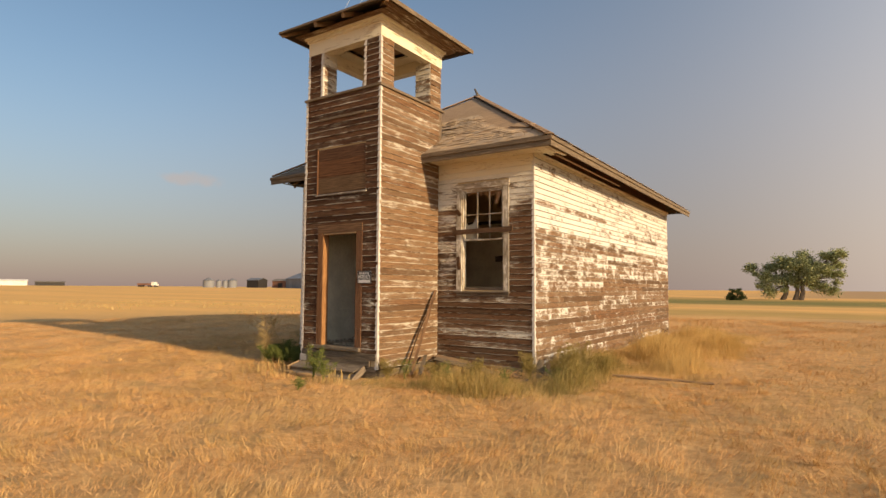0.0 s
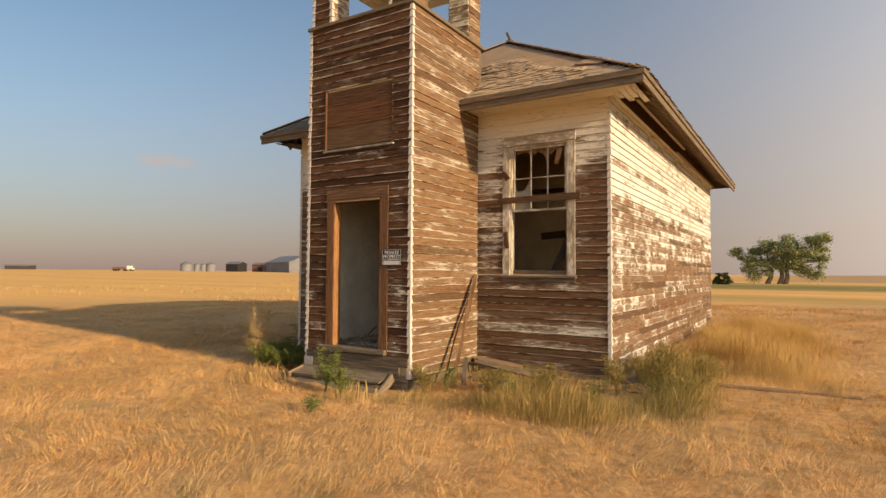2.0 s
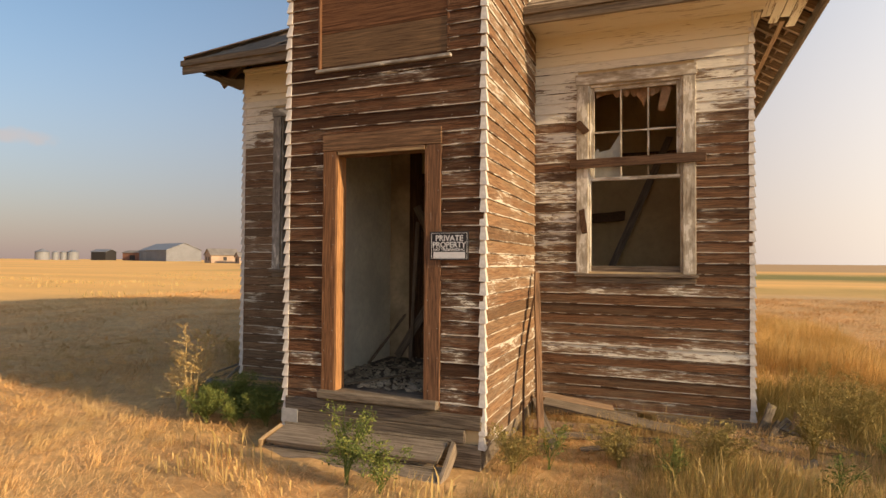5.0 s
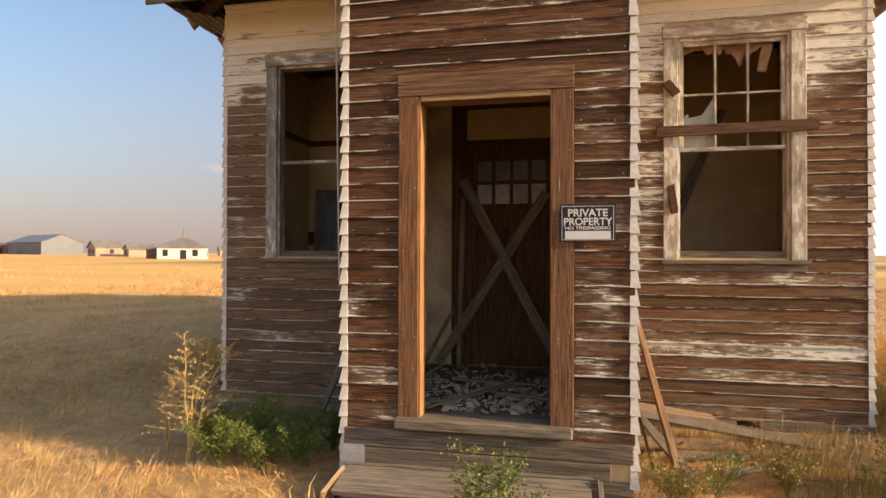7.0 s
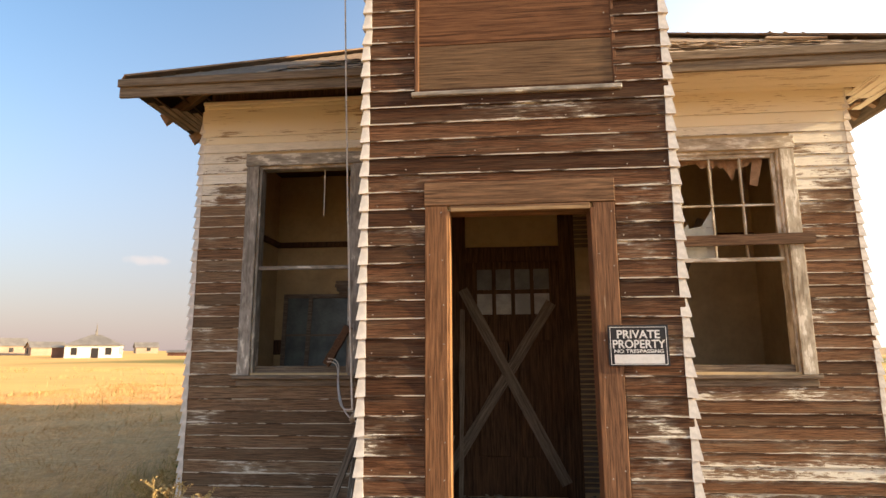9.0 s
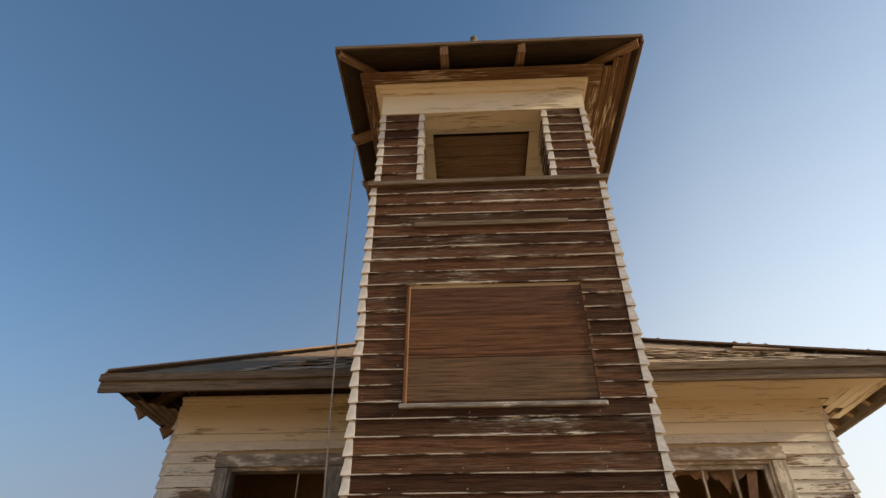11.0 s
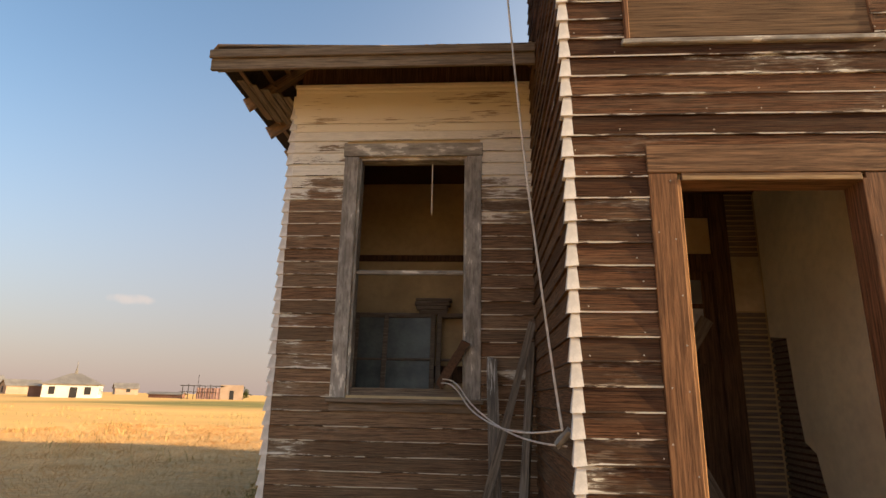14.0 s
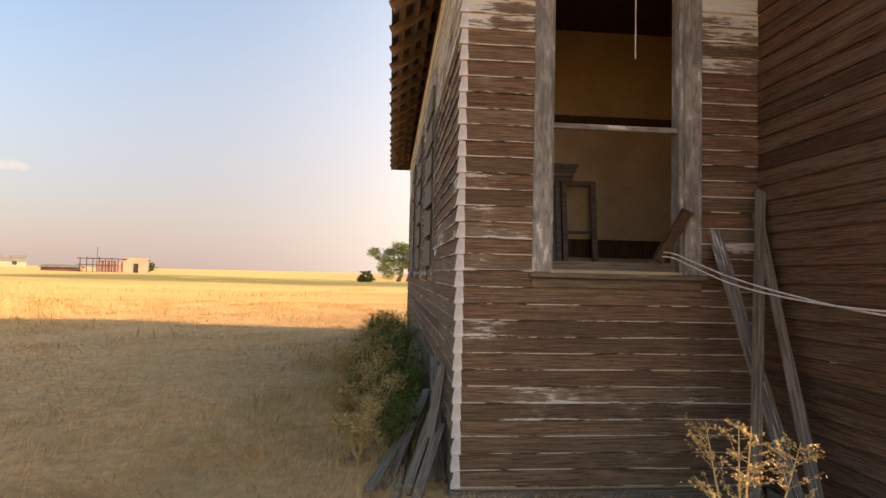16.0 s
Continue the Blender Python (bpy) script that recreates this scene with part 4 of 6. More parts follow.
# step: a sloping board on two cheeks
step = empty("wooden_step", (-7.6, 7.4, -0.06))
tagged(step, "collapsed grey wooden step sloping from the doorway", "step")
M_SPLIT = wood("split_board", (0.24, 0.16, 0.09), (0.46, 0.33, 0.20), "x")
M_STEP = wood("step_board", (0.12, 0.092, 0.068), (0.33, 0.265, 0.20), "x")
for x0, x1, y0, y1, z0, z1 in ((-8.42, -6.86, 7.43, 7.70, 0.025, 0.100), (-8.52, -6.83, 7.18, 7.46, -0.135, -0.045)):
    up = (0, z0 - z1, y1 - y0)
    plank("tread", (x0, (y0 + y1) / 2, (z0 + z1) / 2), (x1, (y0 + y1) / 2, (z0 + z1) / 2 + 0.02), math.hypot(y1 - y0, z1 - z0), 0.028, M_STEP, step, up)
    plank("nosing", (x0 - 0.01, y1 - 0.005, z1 + 0.012), (x1 + 0.01, y1 - 0.005, z1 + 0.034), 0.035, 0.016, M_GREYWOOD, step, up)
    part("riser", boxes((x0 + 0.03, x1 - 0.03, y0 + 0.04, y0 + 0.065, -0.2, z0 - 0.016), bevel=0.004), M_STEP, step)
    plank("splinter_board", (x0 - 0.02, y1 - 0.06, z1 - 0.02), (x0 - 0.06, y0 - 0.03, z0 - 0.02), 0.09, 0.024, M_SPLIT, step, (-1, -0.25, 0.35), "pale split board")
plank("cheek", (-6.81, 7.68, 0.10), (-6.80, 7.24, -0.16), 0.11, 0.03, M_STEP, step, (1, 0, 0))
plank("cheek", (-8.44, 7.66, -0.02), (-8.46, 7.30, -0.16), 0.11, 0.03, M_STEP, step, (1, 0, 0))

# nail heads
def nails():
    rnd = random.Random(31)
    bm = bmesh.new()
    def head(x, y, z):
        vs = [bm.verts.new((x + 0.0042 * math.cos(1.047 * k), y, z + 0.0042 * math.sin(1.047 * k))) for k in range(6)]
        ws = [bm.verts.new((v.co.x, y + 0.006, v.co.z)) for v in vs]
        bm.faces.new(vs)
        for k in range(6):
            bm.faces.new((vs[k], ws[k], ws[(k + 1) % 6], vs[(k + 1) % 6]))
    z = Z0 + 0.25 + 0.028
    while z < ZBELT - 0.1:
        for x in (TL + 0.06, TL + 0.30, dx0 + 0.2, (dx0 + dx1) / 2, dx1 - 0.15, TR - 0.32, TR - 0.06):
            inside = dx0 - 0.14 < x < dx1 + 0.14 and z < dz1 + 0.2 or px0 < x < px1 and pz0 - 0.06 < z < pz1
            if not inside and rnd.random() < 0.62:
                head(x + rnd.gauss(0, 0.025), TF - 0.0195, z + rnd.gauss(0, 0.006))
        z += EXP
    for x in (dx0 - 0.11, dx0 - 0.03, dx1 + 0.025, dx1 + 0.105):
        for i in range(9):
            if rnd.random() < 0.7:
                head(x + rnd.gauss(0, 0.006), TF - 0.0285, FLOOR + 0.1 + i * 0.24 + rnd.gauss(0, 0.03))
    return tagged(part("nail_heads", bm, plain("nail", (0.30, 0.27, 0.23), 0.5, 0.0), tower_front), "small pale nail heads", kind="stuff")


nails()

# ---- inside ----
part("partition", boxes((XL + 0.12, XR - 0.12, 11.40, 11.50, FLOOR, 3.9)), M_PLASTER, school, "ochre plaster partition wall inside")
part("picture_rail", boxes((XL + 0.12, XR - 0.12, 11.36, 11.40, 2.96, 3.03), bevel=0.006), M_DARKWOOD, school, "dark wooden picture rail")
part("picture_rail", boxes((XL + 0.12, XL + 0.16, YF + 0.12, 11.36, 2.96, 3.03), bevel=0.006), M_DARKWOOD, school, "dark wooden picture rail")
part("chair_rail", boxes((XL + 0.12, -8.2, 11.375, 11.40, 1.62, 1.80), bevel=0.006), M_DARKWOOD, school, "dark wooden chalk rail band")
for q in ((-8.09, -7.94, FLOOR, 3.1), (-7.09, -6.95, FLOOR, 3.1), (-7.939, -7.091, 2.46, 2.60), (-7.939, -7.091, 2.90, 3.1)):
    part("vestibule_boarding", boxes((q[0], q[1], YF - 0.020, YF - 0.002, q[2], q[3]), bevel=0.003), M_DARKWOOD, school, "dark boarding round the inner door")
M_STAINED = plain("stained_plaster", (0.46, 0.37, 0.25), 0.9, 0, 0.35, 2.2)
part("back_plaster", boxes((TL + 0.13, -8.092, YF - 0.014, YF - 0.002, FLOOR, 3.1)), M_STAINED, school, "stained tan plaster beside the inner door")
part("back_plaster", boxes((-6.948, TR - 0.136, YF - 0.014, YF - 0.002, 2.15, 2.58)), M_STAINED, school, "last patch of tan plaster beside the inner door")
part("transom", boxes((-7.938, -7.092, YF + 0.02, YF + 0.03, 2.60, 2.90)), plain("transom_board", (0.11, 0.072, 0.045), 0.7, 0, 0.3, 3), school, "brown boarded transom over the inner door")
M_DOORPANE = [plain("door_pane", (0.34, 0.33, 0.31), 0.3), plain("door_pane_dark", (0.13, 0.125, 0.115), 0.3)]
inner = part("door_2", boxes((-7.95, -7.08, YF + 0.02, YF + 0.06, FLOOR, 2.47)), M_DARKWOOD, school, "dark inner door with eight small panes and a nailed cross")
for i in range(4):
    for j in range(2):
        x = -7.85 + i * 0.172
        z = 1.985 + j * 0.225
        part("pane", boxes((x + 0.012, x + 0.148, YF + 0.008, YF + 0.019, z, z + 0.185)), M_DOORPANE[j], inner, "dusty small door pane")
part("lower_panel", boxes((-7.84, -7.56, YF + 0.005, YF + 0.02, 0.75, 1.75), bevel=0.01), M_DARKWOOD, inner)
part("lower_panel", boxes((-7.47, -7.19, YF + 0.005, YF + 0.02, 0.75, 1.75), bevel=0.01), M_DARKWOOD, inner)
M_BRACE = wood("brace_wood", (0.10, 0.078, 0.062), (0.28, 0.22, 0.175), "x")
plank("cross_brace", (-7.96, YF - 0.10, 2.20), (-7.10, YF - 0.06, 0.55), 0.09, 0.03, M_BRACE, inner, (0, -1, 0))
plank("cross_brace", (-8.22, YF - 0.05, 0.44), (-7.18, YF - 0.03, 2.08), 0.09, 0.03, M_BRACE, inner, (0, -1, 0))
lath = part("lath_wall", boxes((TR - 0.108, TR - 0.1, 9.05, YF - 0.015, FLOOR, 1.95)), M_DARKWOOD, school, "bare lath where plaster has fallen")
for i in range(34):
    z = FLOOR + 0.08 + i * 0.043
    part("lath", boxes((TR - 0.124, TR - 0.108, 9.07, YF - 0.02, z, z + 0.028)), M_BRACE, lath)
for i in range(61):
    z = FLOOR + 0.05 + i * 0.043
    if not 2.12 < z < 2.58:
        part("lath", boxes((-6.948, TR - 0.137, YF - 0.016 + 0.003 * math.sin(i * 2.3), YF - 0.002, z, z + 0.028)), M_BRACE, lath)
M_GREENPL = plain("green_plaster", (0.70, 0.70, 0.60), 0.9, 0, 0.15, 2)
part("plaster_wall", boxes((TL + 0.10, TL + 0.13, TF + 0.14, YF, FLOOR, 3.1)), M_GREENPL, school, "pale green-grey plaster")
bm = bmesh.new()
rim = [(TF + 0.14, FLOOR), (9.08, FLOOR), (9.02, 0.75), (9.10, 1.0), (9.14, 1.16), (9.26, 1.22), (9.30, 1.5), (9.33, 1.92), (9.56, 1.95), (9.56, 3.1), (TF + 0.14, 3.1)]
fr, bk = [bm.verts.new((TR - 0.135, *p)) for p in rim], [bm.verts.new((TR - 0.1, *p)) for p in rim]
bm.faces.new(fr), bm.faces.new(bk[::-1])
for i in range(len(rim)):
    bm.faces.new((fr[i], bk[i], bk[(i + 1) % len(rim)], fr[(i + 1) % len(rim)]))
bmesh.ops.recalc_face_normals(bm, faces=bm.faces[:])
bmesh.ops.triangulate(bm, faces=[f for f in bm.faces if len(f.verts) > 4])
part("plaster_wall", bm, plain("tan_plaster", (0.74, 0.66, 0.50), 0.9, 0, 0.12, 1.5), school, "tan plaster with a broken edge")
plank("leaning_stick", (-7.99, 9.42, FLOOR), (-7.97, 9.555, 2.02), 0.04, 0.03, M_BRACE, None, (0, -1, 0), "thin dark stick leaning beside the inner door", "stick")


def rubble():
    rnd = random.Random(8)
    bm = bmesh.new()
    for i in range(800):
        x, y = rnd.uniform(TL + 0.2, TR - 0.2), min(YF - 0.05, TF + 0.2 + abs(rnd.gauss(0.5, 0.5)))
        r = 0.010 + 0.03 * rnd.random() ** 2
        n = rnd.randint(4, 6)
        m = Matrix.Translation((x, y, FLOOR + rnd.uniform(0.004, 0.03))) @ Euler((rnd.gauss(0, 0.3), rnd.gauss(0, 0.3), rnd.uniform(0, 6))).to_matrix().to_4x4()
        t = [bm.verts.new(m @ Vector((r * rnd.uniform(0.6, 1.2) * math.cos(6.283 * k / n), r * rnd.uniform(0.6, 1.2) * math.sin(6.283 * k / n), 0.006))) for k in range(n)]
        b = [bm.verts.new(v.co - Vector((0, 0, 0.012))) for v in t]
        bm.faces.new(t)
        for k in range(n):
            bm.faces.new((t[k], b[k], b[(k + 1) % n], t[(k + 1) % n]))
    return tagged(part("plaster_rubble", bm, plain("plaster_chip", (0.29, 0.25, 0.19), 0.95, 0, 0.4, 9)), "broken plaster chips strewn over the vestibule floor", "rubble", kind="stuff")


rubble()
for i, (a, b) in enumerate((((-7.93, 7.9, 0.46), (-7.45, 8.6, 0.48)), ((-7.9, 8.75, 0.47), (-7.0, 8.65, 0.47)), ((-7.5, 8.35, 0.47), (-6.8, 8.2, 0.47)), ((-8.25, 8.9, 0.46), (-8.05, 9.4, 0.95)))):
    plank("lath_strip", a, b, 0.035, 0.012, M_GREYWOOD, None, (0, 0, 1), "loose grey lath strip on the rubble", "lath")


def old_sash(x, y, z, lean, yaw, label, w, glazed):
    s = empty("old_window_sash", (x, y, z))
    h = 1.17
    m = Matrix.Translation((x, y, z)) @ Euler((radians(-lean), 0, radians(yaw))).to_matrix().to_4x4()
    def add(n, mat, *b, lab=""):
        ob = part(n, boxes(*b, bevel=0.003), mat, None, lab)
        ob.parent = s
        ob.matrix_parent_inverse = Matrix.Translation((x, y, z)).inverted()
        ob.matrix_basis = m
    add("stile", M_BRACE, (0, 0.05, -0.02, 0.02, 0, h))
    add("stile", M_BRACE, (w - 0.05, w, -0.02, 0.02, 0, h))
    add("rail", M_BRACE, (0.05, w - 0.05, -0.02, 0.02, 0, 0.07))
    add("rail", M_BRACE, (0.05, w - 0.05, -0.02, 0.02, h - 0.05, h))
    add("muntin", M_BRACE, (0.05, w - 0.05, -0.015, 0.015, h * 0.57 - 0.012, h * 0.57 + 0.012))
    for z0, z1 in ((0.07, h * 0.57 - 0.012), (h * 0.57 + 0.012, h - 0.05)) if glazed else ():
        add("pane", M_PANE, (0.05, w - 0.05, -0.002, 0.002, z0, z1), lab="grey-blue dusty pane")
    return tagged(s, label, "window sash")


M_PANE = plain("dull_pane", (0.13, 0.15, 0.15), 0.25, 0, 0.35, 3)
bench = tagged(part("work_bench", boxes((-10.2, -8.7, 10.85, 11.34, 1.14, 1.19), (-10.15, -10.08, 10.9, 10.97, FLOOR, 1.14), (-8.82, -8.75, 10.9, 10.97, FLOOR, 1.14), (-10.15, -10.08, 11.2, 11.27, FLOOR, 1.14), (-8.82, -8.75, 11.2, 11.27, FLOOR, 1.14)), M_DARKWOOD), "dark wooden bench against the inside wall", "bench")
old_sash(-9.95, 11.10, 1.19, 8, 0, "old window sash with blue-grey panes leaning against the wall", 0.56, True)
old_sash(-9.375, 11.12, 1.19, 7, 0, "narrow empty window sash leaning beside another", 0.34, False)
old_sash(-10.28, 11.22, 1.19, 4, 1, "second old window sash stacked behind another", 0.42, True)
tagged(part("box", boxes((-9.62, -9.24, 11.2, 11.34, 2.43, 2.475), (-9.60, -9.26, 11.21, 11.34, 2.385, 2.428), (-9.61, -9.22, 11.2, 11.33, 2.478, 2.51), (-9.57, -9.27, 11.22, 11.34, 2.34, 2.383), bevel=0.005), M_BRACE), "stack of dark boards on top of the sash", "boards")
tagged(part("hanging_cord", boxes((-9.325, -9.317, 9.69, 9.698, 2.966, 3.44)), plain("wire_white", (0.55, 0.52, 0.46), 0.6)), "pale sash cord hanging from the window head", "cord")
plank("leaning_stud", (-6.35, 11.0, 0.45), (-5.2, 11.33, 3.2), 0.09, 0.04, M_BRACE, None, (0, -1, 0), "bare stud leaning against the inside wall", "stud")
plank("shelf_board", (-6.2, 11.3, 2.16), (-5.75, 11.3, 2.19), 0.12, 0.05, M_DARKWOOD, None, (0, -1, 0), "dark shelf bracket on the inside wall", "shelf")

# ---- eaves ----
part("plate_board", boxes((XR - 0.10, XR - 0.01, YF + 0.1, YB - 0.1, ZW, ZW + 0.34)), M_DOORTRIM, school)
part("plate_board", boxes((XL + 0.01, XL + 0.10, YF + 0.1, YB - 0.1, ZW, ZW + 0.34)), M_DOORTRIM, school)
part("plate_board", boxes((TR, XR - 0.1, YF + 0.01, YF + 0.1, ZW, ZW + 0.34)), M_DOORTRIM, school)
K = (APEX[2] - ZE) / (APEX[1] - (YF - OV))


def rafter(a, b, parent=school, mat=M_RAFTER, w=0.055, h=0.09):
    a, b = Vector(a), Vector(b)
    plank("rafter", a, b, w, h, M_DECKX, parent, (0, 0, 1))


M_DECKY = wood("lath_grain", (0.20, 0.12, 0.07), (0.46, 0.31, 0.19), "y")
M_DECKX = wood("rafter_grain", (0.16, 0.10, 0.062), (0.40, 0.27, 0.17), "x")
for x in (-10.10, -9.69, -9.31, -8.93, -8.55):
    rafter((x, YF + 0.1, ZE - 0.10 + K * (OV + 0.1)), (x, YF - OV + 0.02, ZE - 0.10))
for side, xe, xw in ((1, E[1], XR), (-1, E[0], XL)):
    n = 34 if side > 0 else 19
    for i in range(n):
        y = YF + 0.1 + i * (YB - YF - 0.2) / (n - 1)
        rafter((xw - side * 0.1, y, ZE - 0.10 + K * (OV + 0.1)), (xe + (0.0 if side < 0 else -side * 0.02), y, ZE - 0.10), h=0.09 if side > 0 else 0.12)
    # roof boards that show between the rafters
    for i in range(4):
        x0, x1 = xe - side * (0.02 + i * 0.145), xe - side * (0.155 + i * 0.145)
        zz = ZE - 0.052 + K * (0.09 + i * 0.145)
        plank("roof_board", ((x0 + x1) / 2, YF - OV + 0.05 + i * 0.13, zz), ((x0 + x1) / 2, YB + OV - 0.1, zz), 0.125, 0.012, M_DECKX, school, (-side * K, 0, 1))
    rafter((xw, YF + 0.0, ZE - 0.10 + K * OV), (xe - side * 0.03, YF - OV + 0.03, ZE - 0.10))
# closed soffit over the right wing, in strips; a few strips left round the corner
for i in range(5):
    y = YF - OV + 0.06 + i * 0.108
    part("soffit_board", boxes((TR + 0.03, XR + OV - 0.06 - i * 0.10, y - 0.052, y + 0.052, ZE - 0.115, ZE - 0.10), bevel=0.003), M_CREAMBOARD, school)
for i, l in enumerate((0.55, 0.75, 0.62, 0.9)):
    part("soffit_board", boxes((XR + 0.10 + i * 0.09, XR + 0.182 + i * 0.09, YF - 0.25 - 0.08 * i, YF - 0.4 + l, ZE - 0.116, ZE - 0.104), bevel=0.003), M_CREAMBOARDY, school)
part("soffit_board", boxes((XR + 0.03, XR + 0.09, YF, YB - 0.1, ZE - 0.118, ZE - 0.10), bevel=0.003), M_CREAMBOARDY, school)
for i in range(5):
    part("soffit_board", boxes((XL - 0.10 - i * 0.075, XL - 0.035 - i * 0.075, YF - 0.06 - i * 0.07, YF + 0.55 - 0.05 * i, ZE - 0.116, ZE - 0.104), bevel=0.003), M_FASCIAY, school)
for i, (u, a, l) in enumerate(((0.29, 0.3, 3.9), (0.11, 4.4, 5.6))):
    part("soffit_board", boxes((XR + u, XR + u + 0.048, YF + a, YF + min(a + l, YB - YF - 0.1), ZE - 0.128 + 0.003 * (i % 3), ZE - 0.112 + 0.003 * (i % 3)), bevel=0.003), M_DECKY, school)
# crown strip on the fascia
part("crown", boxes((E[0] - 0.01, TL - 0.02, E[2] - 0.055, E[2] - 0.031, ZE - 0.075, ZE + 0.0), bevel=0.006), M_FASCIA, school)
part("crown", boxes((TR + 0.02, E[1] + 0.05, E[2] - 0.055, E[2] - 0.031, ZE - 0.075, ZE + 0.0), bevel=0.006), M_FASCIA, school)
part("crown", boxes((E[1] + 0.031, E[1] + 0.055, E[2] - 0.03, E[3], ZE - 0.075, ZE + 0.0), bevel=0.006), M_FASCIAY, school)

# finial where the hips meet
bm = bmesh.new()
bmesh.ops.create_cone(bm, cap_ends=True, segments=8, radius1=0.04, radius2=0.025, depth=0.26, matrix=Matrix.Translation((APEX[0], APEX[1] - 0.02, APEX[2] + 0.10)) @ Euler((0.5, -0.3, 0)).to_matrix().to_4x4())
box(bm, APEX[0] - 0.06, APEX[0] + 0.06, APEX[1] - 0.1, APEX[1] + 0.1, APEX[2] - 0.05, APEX[2] + 0.03, 0.01)
part("finial", bm, plain("dark_metal", (0.09, 0.085, 0.08), 0.6, 0.4), school, "bent dark metal ridge cap")

# belfry cornice
M_FLAKY = wood("flaky_soffit", (0.09, 0.05, 0.03), (0.25, 0.155, 0.095), "y", (0.58, 0.50, 0.38), 0.60)
M_FLAKYX = wood("flaky_cornice", (0.09, 0.05, 0.03), (0.25, 0.155, 0.095), "x", (0.58, 0.50, 0.38), 0.60)
KT = 0.62 / (TAP[1] - TE[2])
cx0, cx1, cy0, cy1 = TL, TR, TF, YF + 0.1
for z0, z1, o in ((ZFRZ + 0.0, ZFRZ + 0.06, 0.03), (ZFRZ + 0.06, ZFRZ + 0.10, 0.07), (ZFRZ + 0.10, ZFRZ + 0.115, 0.20)):
    for q in ((cx0 - o, cx1 + o, cy0 - o, cy0 + 0.05), (cx0 - o, cx1 + o, cy1 - 0.05, cy1 + o)):
        part("cornice", boxes((*q, z0, z1), bevel=0.004), M_FLAKYX if o > 0.1 else M_CREAMBOARD, school)
    for q in ((cx0 - o, cx0 + 0.05, cy0 + 0.05, cy1 - 0.05), (cx1 - 0.05, cx1 + o, cy0 + 0.05, cy1 - 0.05)):
        part("cornice", boxes((*q, z0, z1), bevel=0.004), M_FLAKY if o > 0.1 else M_CREAMBOARDY, school)
for x in (-7.87, -7.17):
    rafter((x, TF + 0.1, ZTE - 0.06 + KT * (TOV + 0.1)), (x, TE[2] + 0.015, ZTE - 0.06), h=0.10, w=0.07)
for y in (8.35, 9.05):
    rafter((TL + 0.1, y, ZTE - 0.06 + KT * (TOV + 0.1)), (TE[0] - 0.02, y, ZTE - 0.08), h=0.12, w=0.07)
for sx, sy in ((0, 2), (1, 2)):
    rafter((TL if sx == 0 else TR, TF, ZTE - 0.05 + KT * TOV), (TE[sx] + (0.02 if sx == 0 else -0.02), TE[sy] + 0.02, ZTE - 0.05), h=0.08, w=0.06)
for i in range(5):
    x = TR + 0.06 + i * 0.076
    part("soffit_board", boxes((x, x + 0.07, TE[2] + 0.42 - i * 0.08, TE[3] - 0.42 + i * 0.08, ZTE - 0.055 + 0.002 * i, ZTE - 0.043 + 0.002 * i), bevel=0.002), M_FLAKY, school)
part("tower_fascia", boxes((TE[1], TE[1] + 0.025, TE[2], TE[3], ZTE - 0.07, ZTE + 0.012), bevel=0.004), M_FASCIAY, school)
part("tower_fascia", boxes((TE[0] - 0.02, TE[1] + 0.02, TE[2] - 0.022, TE[2], ZTE - 0.03, ZTE + 0.012), bevel=0.004), M_FASCIA, school)
part("tower_fascia", boxes((TE[0] - 0.022, TE[0], TE[2], TE[3], ZTE - 0.045, ZTE + 0.012), bevel=0.004), M_FASCIAY, school)
for i in range(6):
    part("hatch_board", boxes((TL + 0.45, TR - 0.45, TF + 0.56 + i * 0.145, TF + 0.56 + i * 0.145 + 0.138, ZFRZ + 0.03 + 0.004 * (i % 2), ZFRZ + 0.05), bevel=0.003), M_DECKX, school)
bm = bmesh.new()
bmesh.ops.create_cone(bm, cap_ends=True, segments=10, radius1=0.045, radius2=0.03, depth=1.7, matrix=Matrix.Translation((TAP[0], TAP[1], TAP[2] + 0.75)))
bmesh.ops.create_uvsphere(bm, u_segments=10, v_segments=6, radius=0.05, matrix=Matrix.Translation((TAP[0], TAP[1], TAP[2] + 1.62)))
part("flag_pole", bm, M_GREYPOLE, school, "short weathered pole on the tower roof")


def cord(name, pts, r, mat, label, category):
    cu = bpy.data.curves.new(name, "CURVE")
    cu.dimensions, cu.bevel_depth, cu.bevel_resolution, cu.use_fill_caps = "3D", r, 2, True
    sp = cu.splines.new("NURBS")
    sp.points.add(len(pts) - 1)
    for p, q in zip(sp.points, pts):
        p.co = (*q, 1)
    sp.order_u, sp.use_endpoint_u = 3, True
    ob = new(name, cu)
    bpy.context.view_layer.update()
    me = bpy.data.meshes.new_from_object(ob.evaluated_get(bpy.context.evaluated_depsgraph_get()))
    bpy.data.objects.remove(ob)
    me.materials.clear()
    return tagged(part(name, me, mat), label, category)


